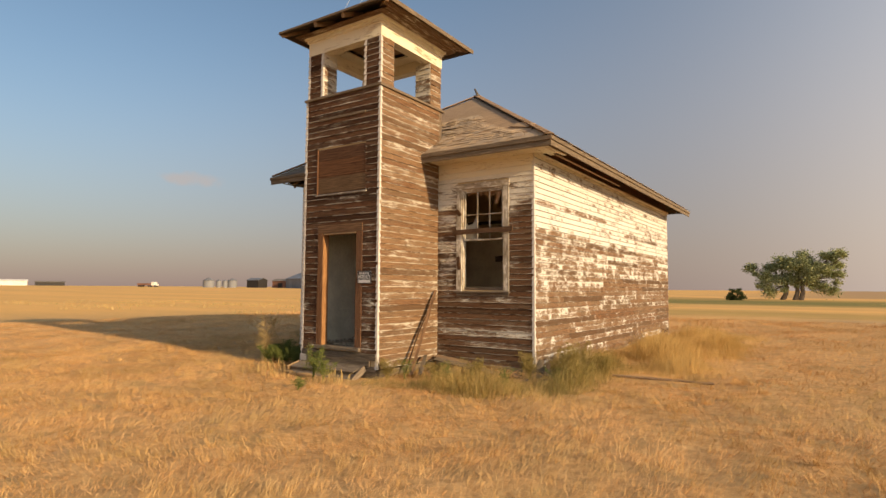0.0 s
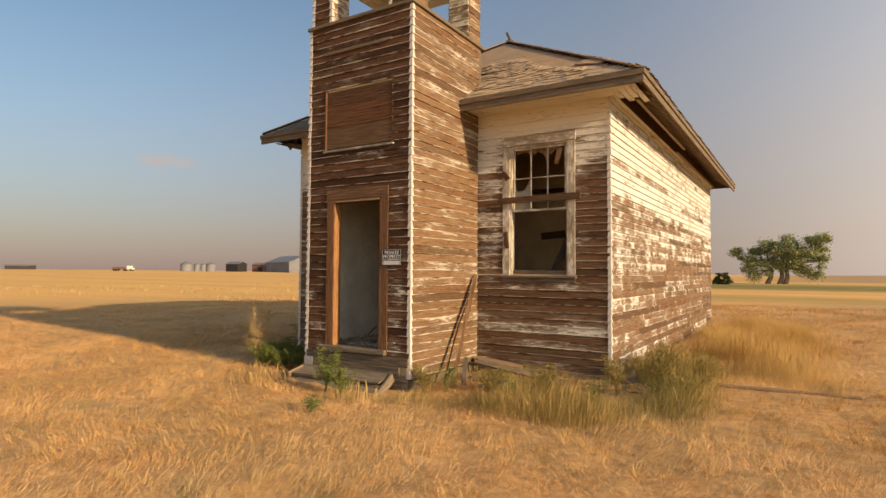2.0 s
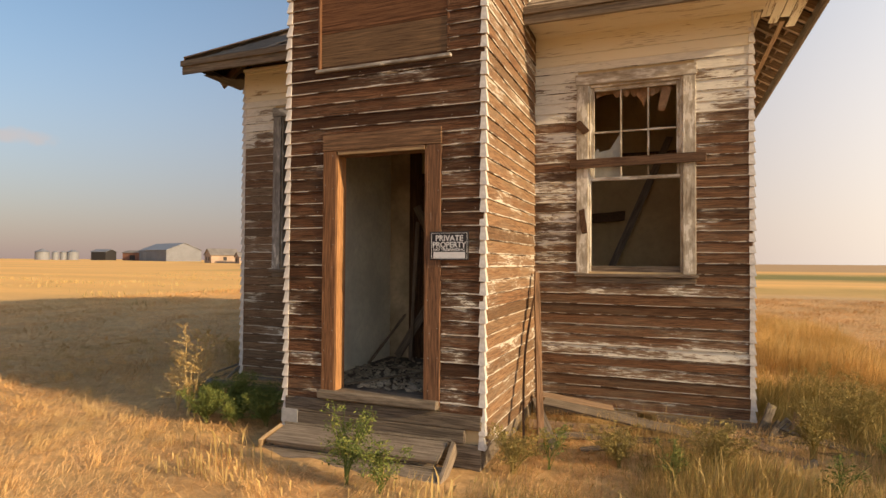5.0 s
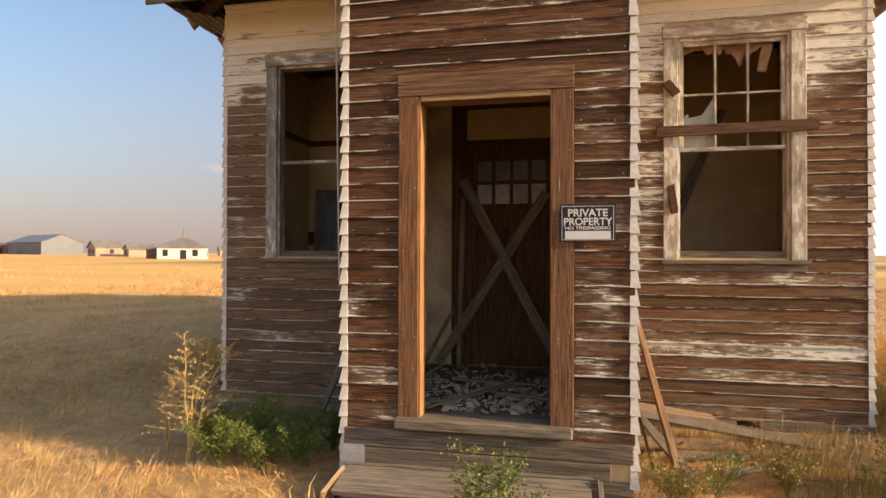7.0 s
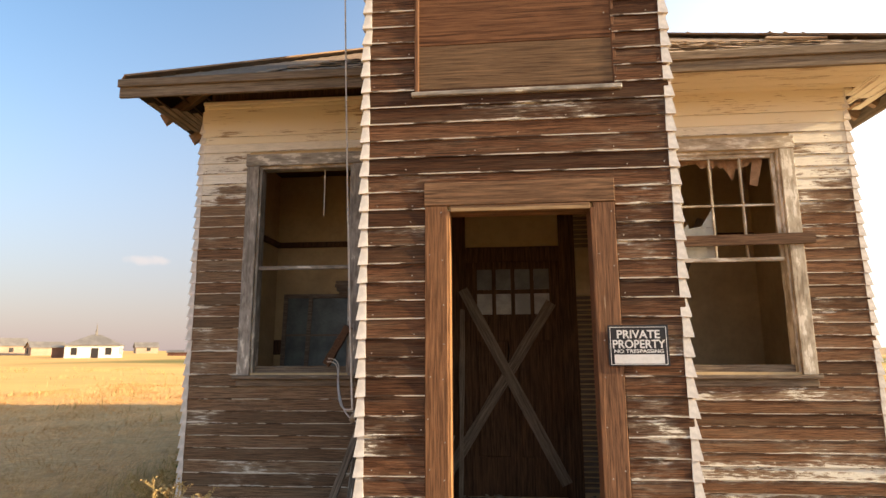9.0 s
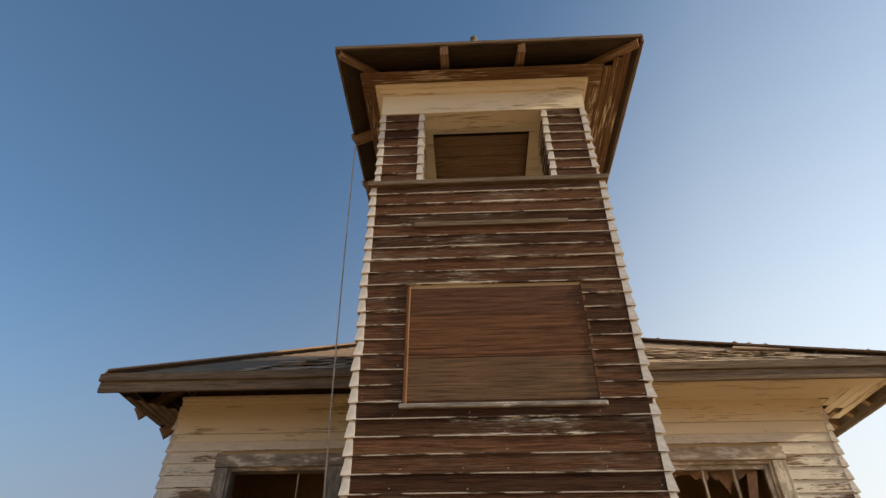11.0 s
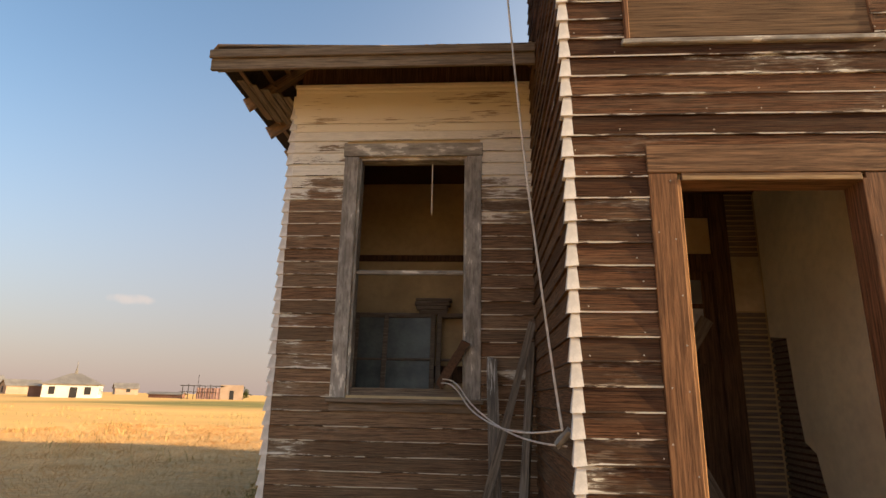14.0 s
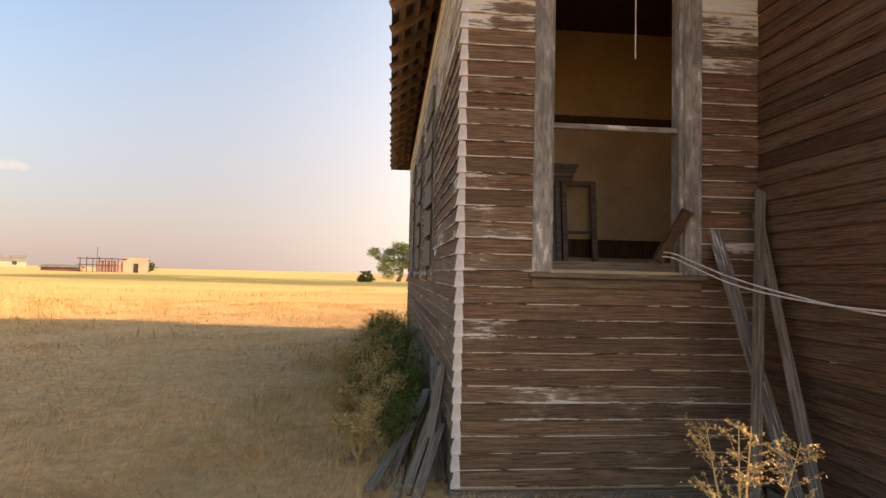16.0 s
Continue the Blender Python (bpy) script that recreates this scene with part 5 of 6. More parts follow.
M_ROPE = plain("rope", (0.55, 0.50, 0.44), 0.9, 0, 0.2, 30)
KNOT = (-8.53, 7.80, 1.33)
cord("rope", [(-8.84, 8.35, ZTE - 0.15), (-8.80, 8.3, 5.0), (-8.68, 8.1, 3.0), (-8.56, 7.86, 1.6), KNOT], 0.006, M_ROPE, "pale rope hanging from the tower eave", "rope")
cord("rope", [KNOT, (-8.7, 8.2, 1.27), (-8.95, 9.0, 1.36), (-9.07, 9.44, 1.52), (-9.14, 9.53, 1.575), (-9.20, 9.53, 1.57)], 0.005, M_ROPE, "slack pale rope tied to the window", "rope")
cord("rope", [(-8.51, 7.82, 1.26), (-8.68, 8.2, 1.24), (-8.95, 9.0, 1.40), (-9.06, 9.44, 1.55), (-9.13, 9.525, 1.60), (-9.19, 9.53, 1.60)], 0.005, M_ROPE, "slack pale rope tied to the window", "rope")
plank("rope_peg", (-8.495, 7.80, 1.33), (-8.55, 7.85, 1.26), 0.03, 0.025, M_TRIMX, None, (-1, 0, 0), "frayed wooden peg holding the rope knot", "peg")
plank("window_prop", (-9.215, 9.555, 1.545), (-9.01, 9.548, 1.89), 0.065, 0.05, M_DARKWOOD, None, (0, -1, 0), "short brown stick propped in the window", "stick")
cord("guy_wire", [(TAP[0], TAP[1], TAP[2] + 1.5), (TAP[0] - 0.75, TAP[1] - 0.2, TAP[2] + 0.2)], 0.003, M_WHITE, "thin guy wire of the roof pole", "wire")
cord("guy_wire", [(TAP[0] + 0.1, TAP[1] + 0.2, TAP[2] + 1.75), (TAP[0] - 0.45, TAP[1] - 0.1, TAP[2] + 0.2)], 0.003, M_WHITE, "thin guy wire of the roof pole", "wire")

# ---- loose boards ----
G = -0.06
plank("leaning_board", (-8.79, 8.655, G), (-8.816, 9.565, 1.76), 0.085, 0.025, wood("white_flaked_stick", (0.09, 0.075, 0.06), (0.26, 0.22, 0.175), "x", (0.6, 0.57, 0.5), 0.62), None, (0, -1, 0), "leaning grey board with flaked white paint", "board")
plank("leaning_board", (-9.13, 8.667, G), (-8.505, 9.53, 2.03), 0.055, 0.03, M_GREYWOOD, None, (0, -1, 0.2), "thin grey stick leaning in the corner", "board")
plank("leaning_board", (-8.709, 8.663, G), (-8.51, 9.56, 1.88), 0.06, 0.03, M_GREYWOOD, None, (-0.5, -1, 0), "dark grey stick leaning on the tower", "board")
plank("leaning_board", (-6.24, 8.25, G), (-6.53, 9.42, 1.45), 0.06, 0.025, M_DOORTRIMX, None, (0.6, -1, 0), "brown board leaning against the tower side", "board")
cord("bent_stick", [(-6.40, 8.30, G + 0.02), (-6.52, 8.75, 0.5), (-6.54, 9.1, 0.95), (-6.53, 9.40, 1.30)], 0.011, M_DARKWOOD, "thin bent stick leaning against the tower side", "stick")
rnd = random.Random(77)
for a, b, w in (((-6.42, 9.27, 0.14), (-4.80, 9.12, -0.03), 0.15), ((-6.5, 9.42, 0.17), (-5.75, 9.46, 0.08), 0.12), ((-6.5, 8.95, -0.02), (-5.6, 9.1, -0.03), 0.15), ((-6.2, 8.75, -0.03), (-5.0, 8.95, -0.04), 0.10),
                ((-4.75, 9.2, 0.02), (-4.2, 8.7, -0.02), 0.10), ((-4.9, 9.0, -0.02), (-4.35, 8.6, -0.04), 0.09), ((-6.45, 9.0, 0.22), (-6.15, 8.4, -0.05), 0.07), ((-4.3, 9.5, 0.06), (-3.7, 9.0, -0.02), 0.10)):
    plank("fallen_board", a, b, w, 0.022, M_DECKX if rnd.random() < 0.5 else M_GREYWOOD, None, (0, -0.25, 1), "fallen weathered board lying at the wall foot", "board")
for i in range(34):
    x, y = rnd.uniform(-6.45, -4.2), rnd.uniform(8.35, 9.4)
    a, l = rnd.gauss(0.1, 0.7), rnd.uniform(0.12, 0.6)
    z = -0.045 + 0.10 * max(0, y - 8.9)
    plank("wood_scrap", (x, y, z), (x + l * math.cos(a), y + l * math.sin(a) * 0.6, z + rnd.uniform(-0.01, 0.06)), rnd.uniform(0.025, 0.09), 0.014, rnd.choice((M_GREYWOOD, M_GREYWOOD, M_DECKX, M_DOORTRIMX)), None, (0, rnd.gauss(0, 0.3), 1), "splintered scrap of weathered wood on the ground", "wood scrap")
for i in range(11):
    x, y = rnd.uniform(-4.45, -3.95), rnd.uniform(9.2, 9.7)
    a, l = rnd.uniform(0.3, 2.4), rnd.uniform(0.18, 0.36)
    plank("broken_shingle", (x, y, -0.05), (x + 0.6 * l * math.cos(a), y + 0.3 * l * math.sin(a), -0.05 + l * rnd.uniform(0.35, 0.85)), rnd.uniform(0.06, 0.12), 0.012, rnd.choice((M_GREYWOOD, M_DECKX)), None, (math.sin(a), -1, 0.3), "broken grey board end heaped at the house corner", "wood scrap")
plank("fallen_board", (-3.15, 9.92, 0.03), (-1.6, 10.15, 0.0), 0.065, 0.025, M_DECKX, None, (0, -0.2, 1), "pale plank lying in the dry grass", "board")
for a, b in (((-11.0, 9.8, -0.02), (-10.62, 12.6, 0.12)), ((-10.95, 9.4, -0.03), (-10.75, 11.6, 0.06)), ((-11.1, 9.7, 0.0), (-10.7, 11.0, 0.25)), ((-10.9, 9.35, -0.02), (-9.3, 9.3, -0.02)), ((-10.8, 9.2, 0.0), (-9.2, 9.15, -0.03)), ((-10.62, 9.9, 0.0), (-10.6, 10.9, 0.7)), ((-11.25, 10.4, -0.02), (-11.2, 10.9, -0.02)), ((-10.86, 9.72, -0.04), (-10.6, 10.3, 0.5)), ((-10.80, 9.60, -0.04), (-10.6, 10.05, 0.34)), ((-10.74, 9.92, -0.04), (-10.59, 10.16, 0.75)), ((-10.98, 9.9, -0.04), (-10.65, 10.9, 0.42))):
    plank("fallen_board", a, b, 0.075, 0.022, M_GREYWOOD, None, (-0.3, -0.2, 1), "fallen grey board beside the foundation", "board")

# ---- plants ----
def straw(name, a, b, c, trans=0.25):
    k = Mat(name, 0.85)
    r = k.island()
    col = k.mix(k.step(r, 0.0, 0.6), a, b)
    col = k.mix(k.step(r, 0.55, 1.0), col, c)
    x, y, z = k.pos()
    n = k.noise(k.vec(x, y, 0.0), 0.8, 5, 0.65)
    col = k.mix(k.step(n, 0.40, 0.66, 0.0, 0.6), col, (b[0] * 0.52, b[1] * 0.58, b[2] * 0.55))
    k.b.inputs["Subsurface Weight"].default_value = 0.0
    k.b.inputs["Specular IOR Level"].default_value = 0.1
    return k.done(col)


M_STRAW = straw("straw", (0.71, 0.385, 0.155), (0.85, 0.53, 0.26), (0.56, 0.285, 0.11))
M_PALE = straw("pale_straw", (0.66, 0.39, 0.15), (0.84, 0.56, 0.27), (0.44, 0.24, 0.08))
M_TALL = straw("tall_straw", (0.44, 0.30, 0.12), (0.58, 0.40, 0.18), (0.28, 0.20, 0.07))
M_GREENGRASS = straw("green_grass", (0.075, 0.115, 0.025), (0.17, 0.20, 0.055), (0.05, 0.08, 0.02))
M_FUZZ = straw("fuzzy_straw", (0.56, 0.35, 0.13), (0.74, 0.47, 0.19), (0.42, 0.26, 0.09))
M_OLIVE = straw("olive_grass", (0.22, 0.18, 0.06), (0.42, 0.30, 0.11), (0.15, 0.13, 0.04))
M_DARKLEAF = straw("dark_leaf", (0.05, 0.07, 0.025), (0.08, 0.10, 0.04), (0.11, 0.12, 0.05))
M_LEAF = straw("weed_leaf", (0.08, 0.11, 0.03), (0.16, 0.19, 0.055), (0.26, 0.25, 0.07))
M_SHADELEAF = straw("shade_leaf", (0.07, 0.10, 0.03), (0.13, 0.165, 0.05), (0.20, 0.21, 0.07))
M_DRYLEAF = straw("dry_weed", (0.47, 0.32, 0.13), (0.58, 0.42, 0.20), (0.36, 0.23, 0.08))
M_TREELEAF = straw("tree_leaf", (0.20, 0.23, 0.11), (0.36, 0.38, 0.19), (0.46, 0.46, 0.25))
M_BARK = wood("bark", (0.08, 0.06, 0.045), (0.22, 0.18, 0.14), "z")
rng = np.random.default_rng(4)


def zat(x, y):
    """Ground height for arrays, close by."""
    return np.array([height(float(a), float(b)) for a, b in zip(x, y)])


def blades(name, x, y, h, w, lean, mat, label, head=False, z=None):
    """One mesh of bent grass blades: a quad and a tip each; head: widest near the top, as a seed head."""
    n = len(x)
    z = zat(x, y) if z is None else z
    a = rng.uniform(0, 2 * np.pi, n)
    d = np.sin(x * 1.7 + 2 * np.sin(y * 0.9)) * 1.6 + rng.normal(0, 1.1, n)
    wx, wy = np.cos(a) * w / 2, np.sin(a) * w / 2
    l1, l2 = lean * h * 0.35, lean * h
    up1, up2 = h * (0.55 if not head else 0.8), h * np.sqrt(np.clip(1 - np.clip(lean, 0, 0.97) ** 2, 0.02, 1))
    up1 = np.minimum(up1, up2 * 0.75)
    k0, k1 = (1.0, 0.7) if not head else (0.35, 1.6)
    v = np.empty((n, 5, 3), np.float32)
    for i, s in ((0, -1), (1, 1)):
        v[:, i] = np.stack((x + s * wx * k0, y + s * wy * k0, z - 0.01), 1)
    for i, s in ((2, 1), (3, -1)):
        v[:, i] = np.stack((x + np.cos(d) * l1 + s * wx * k1, y + np.sin(d) * l1 + s * wy * k1, z + up1), 1)
    v[:, 4] = np.stack((x + np.cos(d) * l2, y + np.sin(d) * l2, z + up2), 1)
    base = np.arange(n)[:, None] * 5
    loops = (base + np.array([0, 1, 2, 3, 3, 2, 4])[None]).astype(np.int32).ravel()
    starts = (np.arange(n)[:, None] * 7 + np.array([0, 4])[None]).astype(np.int32).ravel()
    me = bpy.data.meshes.new(name)
    me.vertices.add(n * 5)
    me.vertices.foreach_set("co", v.ravel())
    me.loops.add(n * 7)
    me.loops.foreach_set("vertex_index", loops)
    me.polygons.add(n * 2)
    me.polygons.foreach_set("loop_start", starts)
    me.update(calc_edges=True)
    me.validate()
    return tagged(part(name, me, mat), label, "grass", kind="stuff")


LINE = [(0, -2), (-3.7, 2.6), (-7.0, 4.1), (-8, 4.5), (-11, 5.9)]


def path_dist(x, y):
    best = np.full(len(x), 1e9)
    for (ax, ay), (bx, by) in zip(LINE, LINE[1:]):
        t = np.clip(((x - ax) * (bx - ax) + (y - ay) * (by - ay)) / ((bx - ax) ** 2 + (by - ay) ** 2), 0, 1)
        best = np.minimum(best, np.hypot(x - ax - t * (bx - ax), y - ay - t * (by - ay)))
    return best


def free(x, y, m=0.0):
    """Not under the house or its step."""
    hall = (x > XL - m) & (x < XR + m) & (y > YF - m) & (y < YB + m)
    tow = (x > TL - m) & (x < TR + m) & (y > TF - 0.55) & (y < YF)
    return ~(hall | tow)


def lawn():
    n = 2300000
    x, y = rng.uniform(-27, 9, n), rng.uniform(-4, 33, n)
    d = path_dist(x, y)
    clump = 0.5 + 0.5 * np.sin(x * 2.3 + 1.7 * np.sin(y * 1.9)) * np.sin(y * 2.9 + 1.3 * np.sin(x * 2.1))
    keep = (rng.random(n) < (0.15 + 0.85 / (1 + (d / 5.0) ** 2)) * (0.45 + 0.55 * clump)) & free(x, y, 0.03)
    x, y, d, clump = x[keep], y[keep], d[keep], clump[keep]
    up = rng.random(len(x)) < 0.13 + 0.3 * np.clip(np.sin(x * 1.3 + 2 * np.sin(y * 0.7)) * np.sin(y * 1.1 + x * 0.4), 0, 1)
    h = np.where(up, 0.04 + 0.08 * rng.random(len(x)), 0.09 + 0.15 * rng.random(len(x))) * (0.8 + 0.4 * clump) * (1 + 0.015 * d)
    w = (0.0017 + 0.0022 * rng.random(len(x))) * (1 + 0.09 * d) * np.where(up, 0.62, 1.0)
    blades("dry_grass", x, y, h, w, np.where(up, rng.uniform(0.3, 0.9, len(x)), 0.999 - 0.07 * rng.random(len(x)) ** 1.5), M_STRAW, "matted golden dry grass covering the yard")


def stand(n, x0, x1, y0, y1, h0, h1, mat, label, lean=0.35, w=0.007, heads=0.3, edge=True):
    x, y = rng.uniform(x0, x1, n), rng.uniform(y0, y1, n)
    f = np.clip(np.sin(x * 3.1 + y * 1.3) * 0.5 + np.sin(y * 2.2 - x) * 0.5 + 0.9, 0.15, 1.6)
    if edge:
        ex = np.minimum(x - x0 + 0.15, x1 - x) / (x1 - x0) if x1 - x0 < 2 * (y1 - y0) else np.minimum(x - x0, x1 - x) / (x1 - x0)
        ey = np.minimum(y - y0, y1 - y) / (y1 - y0)
        f = f * np.clip(ex * 3.0, 0.05, 1) * np.clip(ey * 5.0, 0.05, 1)
    k = (rng.random(n) < f) & free(x, y, 0.02)
    x, y, f = x[k], y[k], f[k]
    h = (h0 + (h1 - h0) * rng.random(len(x)) ** 1.7) * np.clip(f, 0.4, 1.1)
    m = rng.random(len(x)) < heads
    blades("tall_grass", x[~m], y[~m], h[~m], np.full((~m).sum(), w), rng.uniform(0.05, lean, (~m).sum()), mat, label)
    blades("grass_heads", x[m], y[m], h[m] * 1.12, np.full(m.sum(), w * 1.3), rng.uniform(0.05, lean, m.sum()), M_TALL, label + " with pale seed heads", True)


lawn()


def scrub():
    """Scattered clumps of rougher growth out in the field."""
    xs, ys = [], []
    for i in range(150):
        cx, cy = rng.uniform(-60, -13), rng.uniform(17, 60)
        k = rng.integers(15, 60)
        xs.append(cx + rng.normal(0, 0.9, k)), ys.append(cy + rng.normal(0, 0.35, k))
    x, y = np.concatenate(xs), np.concatenate(ys)
    blades("field_scrub", x, y, rng.uniform(0.08, 0.34, len(x)), rng.uniform(0.012, 0.03, len(x)), rng.uniform(0.1, 0.7, len(x)), M_TALL, "scattered dry scrub in the golden field")


scrub()


def tufts():
    """Round tussocks of paler straw, blades falling outwards from each."""
    k = 2600
    cx, cy = rng.uniform(-15, 3.5, k), rng.uniform(-1.5, 12, k)
    ok = free(cx, cy, 0.15) & (path_dist(cx, cy) < 9)
    cx, cy = cx[ok], cy[ok]
    n = 46
    r = np.repeat(rng.uniform(0.05, 0.16, len(cx)), n)
    a, q = rng.uniform(0, 2 * np.pi, len(cx) * n), np.sqrt(rng.random(len(cx) * n))
    x, y = np.repeat(cx, n) + np.cos(a) * r * q, np.repeat(cy, n) + np.sin(a) * r * q
    h = (0.07 + 0.12 * rng.random(len(x))) * np.repeat(rng.uniform(0.6, 1.25, len(cx)), n)
    blades("straw_tussocks", x, y, h, rng.uniform(0.0018, 0.0036, len(x)), np.clip(0.62 + 0.34 * q + rng.normal(0, 0.16, len(x)), 0.1, 0.985), M_PALE, "pale tussocks of dry grass in the yard")


tufts()
stand(150000, -4.55, -1.5, 9.4, 21.0, 0.10, 0.56, M_FUZZ, "tall dry grass along the sunlit wall", 0.985, 0.0021, heads=0.07)
stand(52000, -4.6, -2.9, 7.5, 11.8, 0.08, 0.46, M_OLIVE, "olive undergrowth along the sunlit wall", 0.985, 0.0024, heads=0.05)
stand(9000, -6.7, -3.0, 6.9, 8.7, 0.08, 0.34, M_FUZZ, "dry grass before the fallen boards", 0.985, 0.0024, heads=0.12)
stand(26000, -6.7, -3.0, 6.8, 8.7, 0.10, 0.34, M_OLIVE, "olive grass before the fallen boards", 0.985, 0.0024, heads=0.05)
stand(26000, -11.45, -10.5, 10.2, 20.5, 0.18, 0.62, M_GREENGRASS, "tall green grass along the shaded wall", 0.95, 0.0065, heads=0.16)
stand(5000, -12.6, -11.0, 10.0, 16.0, 0.06, 0.30, M_TALL, "dry grass beside the shaded wall", 0.9, 0.004, heads=0.1)
stand(9000, -6.7, -4.2, 8.1, 9.35, 0.05, 0.26, M_TALL, "dry grass among the fallen boards", 0.985, 0.0024, heads=0.05, edge=False)
stand(500, -9.2, -6.6, 6.6, 7.2, 0.08, 0.30, M_TALL, "dry grass before the step", 0.6, edge=False)


def tube(bm, pts, r0, r1, sides=5):
    prev = None
    for i, p in enumerate(pts):
        p = Vector(p)
        q = Vector(pts[min(i + 1, len(pts) - 1)]) - Vector(pts[max(i - 1, 0)])
        q = q.normalized() if q.length > 1e-6 else Vector((0, 0, 1))
        u = q.orthogonal().normalized()
        v = q.cross(u)
        r = r0 + (r1 - r0) * i / (len(pts) - 1)
        ring = [bm.verts.new(p + r * (math.cos(6.2832 * k / sides) * u + math.sin(6.2832 * k / sides) * v)) for k in range(sides)]
        if prev:
            for k in range(sides):
                bm.faces.new((prev[k], prev[(k + 1) % sides], ring[(k + 1) % sides], ring[k]))
        prev = ring


def leaf(bm, p, size, rnd, narrow=0.45):
    m = Euler((rnd.uniform(-1.2, 1.2), rnd.uniform(-1.2, 1.2), rnd.uniform(0, 6.3))).to_matrix()
    a, b = size, size * narrow
    vs = [bm.verts.new(Vector(p) + m @ Vector(q)) for q in ((0, 0, 0), (b / 2, a * 0.5, a * 0.08), (0, a, 0), (-b / 2, a * 0.5, a * 0.08))]
    bm.faces.new(vs)


def weed(name, at, h, spread, nstem, nbranch, leaves, size, stem_mat, leaf_mat, label, seed, narrow=0.45, droop=0.0):
    rnd = random.Random(seed)
    w = empty(name, (at[0], at[1], height(*at)))
    sm, lm = bmesh.new(), bmesh.new()
    for s in range(nstem):
        ang, out = rnd.uniform(0, 6.28), rnd.uniform(0.1, 1.0) * spread
        hh = h * rnd.uniform(0.7, 1.0)
        tip = Vector((math.cos(ang) * out, math.sin(ang) * out, hh - droop * out))
        pts = [Vector((tip.x * f ** 1.4 + rnd.gauss(0, 0.01), tip.y * f ** 1.4 + rnd.gauss(0, 0.01), tip.z * f)) for f in (0, 0.25, 0.5, 0.75, 1.0)]
        tube(sm, pts, 0.006 * h / 0.8 + 0.002, 0.0018, 4)
        for b in range(nbranch):
            f = rnd.uniform(0.25, 0.98)
            i = min(3, int(f * 4))
            p = pts[i].lerp(pts[i + 1], f * 4 - i)
            a2 = rnd.uniform(0, 6.28)
            ln = (1.15 - f) * h * rnd.uniform(0.16, 0.36) + 0.03
            q = p + Vector((math.cos(a2) * ln, math.sin(a2) * ln, ln * rnd.uniform(0.15, 0.8)))
            mid = p.lerp(q, 0.5) + Vector((0, 0, -0.04 * ln))
            tube(sm, [p, mid, q], 0.0018, 0.001, 3)
            for k in range(leaves):
                g = rnd.uniform(0.15, 1.0)
                c = p.lerp(q, g) + Vector((rnd.gauss(0, size * 0.5), rnd.gauss(0, size * 0.5), rnd.gauss(0, size * 0.4)))
                leaf(lm, c, size * rnd.uniform(0.6, 1.3), rnd, narrow)
    a = part("stem", sm, stem_mat)
    b = part("foliage", lm, leaf_mat)
    for o in (a, b):
        o.parent = w
    return tagged(w, label, "weed")


weed("dry_weed", (-9.72, 7.85), 1.08, 0.40, 4, 34, 22, 0.012, M_DRYLEAF, M_DRYLEAF, "tall golden dried weed with fine branching twigs", 3, 0.9)
weed("dry_weed", (-10.0, 8.0), 0.62, 0.30, 3, 18, 18, 0.012, M_DRYLEAF, M_DRYLEAF, "small golden dried weed beside a taller one", 9, 0.9)
for k, (x, y, h) in enumerate(((-9.42, 7.78, 0.34), (-9.15, 7.85, 0.42), (-8.88, 8.0, 0.45), (-9.3, 8.1, 0.40), (-9.6, 8.05, 0.3), (-8.8, 8.35, 0.40), (-9.05, 8.15, 0.46))):
    weed("green_bush", (x, y), h * (1.2 if x < -9.25 else 0.85), 0.28, 18, 14, 13, 0.024, M_LEAF, M_LEAF, "low bushy green weed beside the tower", 20 + k, 0.35)
weed("green_weed", (-7.42, 7.05), 0.60, 0.24, 9, 14, 10, 0.030, M_LEAF, M_LEAF, "thin green weed growing before the step", 41, 0.4)
weed("green_weed", (-7.10, 6.98), 0.40, 0.24, 8, 12, 9, 0.028, M_LEAF, M_LEAF, "thin green weed growing before the step", 42, 0.4)
weed("green_weed", (-6.75, 6.1), 0.20, 0.22, 7, 7, 7, 0.028, M_LEAF, M_LEAF, "low green weed in the dry grass", 43, 0.4)
for k, (x, y, h) in enumerate(((-10.95, 10.5, 0.62), (-10.85, 11.3, 0.85), (-11.15, 11.6, 0.6), (-10.9, 12.3, 0.95), (-11.2, 12.9, 0.75), (-10.85, 13.4, 1.0), (-11.1, 14.4, 0.95), (-10.9, 15.6, 1.0))):
    weed("green_bush", (x, y), h * 0.85, 0.36, 15, 13, 8, 0.034, M_LEAF, M_SHADELEAF, "leafy dark green weed along the shaded wall", 120 + k, 0.32)
    weed("seed_weed", (x - 0.25, y - 0.15), h * 0.82, 0.38, 12, 13, 12, 0.024, M_DRYLEAF, M_TALL, "pale seeding weed beside the shaded wall", 140 + k, 0.5)
for k, (x, y) in enumerate(((-6.1, 7.9), (-5.2, 7.8), (-4.2, 7.9), (-3.6, 8.6))):
    weed("green_weed", (x, y), 0.36, 0.25, 6, 7, 6, 0.03, M_LEAF, M_LEAF, "dusty green weed before the wall", 50 + k, 0.3)


for k, (x, y, h) in enumerate(((-4.15, 8.75, 0.5), (-3.75, 9.3, 0.6), (-3.9, 10.2, 0.6), (-3.35, 8.7, 0.42), (-4.9, 8.25, 0.4), (-5.6, 8.2, 0.36), (-3.3, 9.9, 0.5), (-6.35, 7.75, 0.36))):
    weed("olive_weed", (x, y), h, 0.34, 16, 12, 10, 0.022, M_OLIVE, M_OLIVE, "bushy olive weed at the wall corner", 70 + k, 0.4)


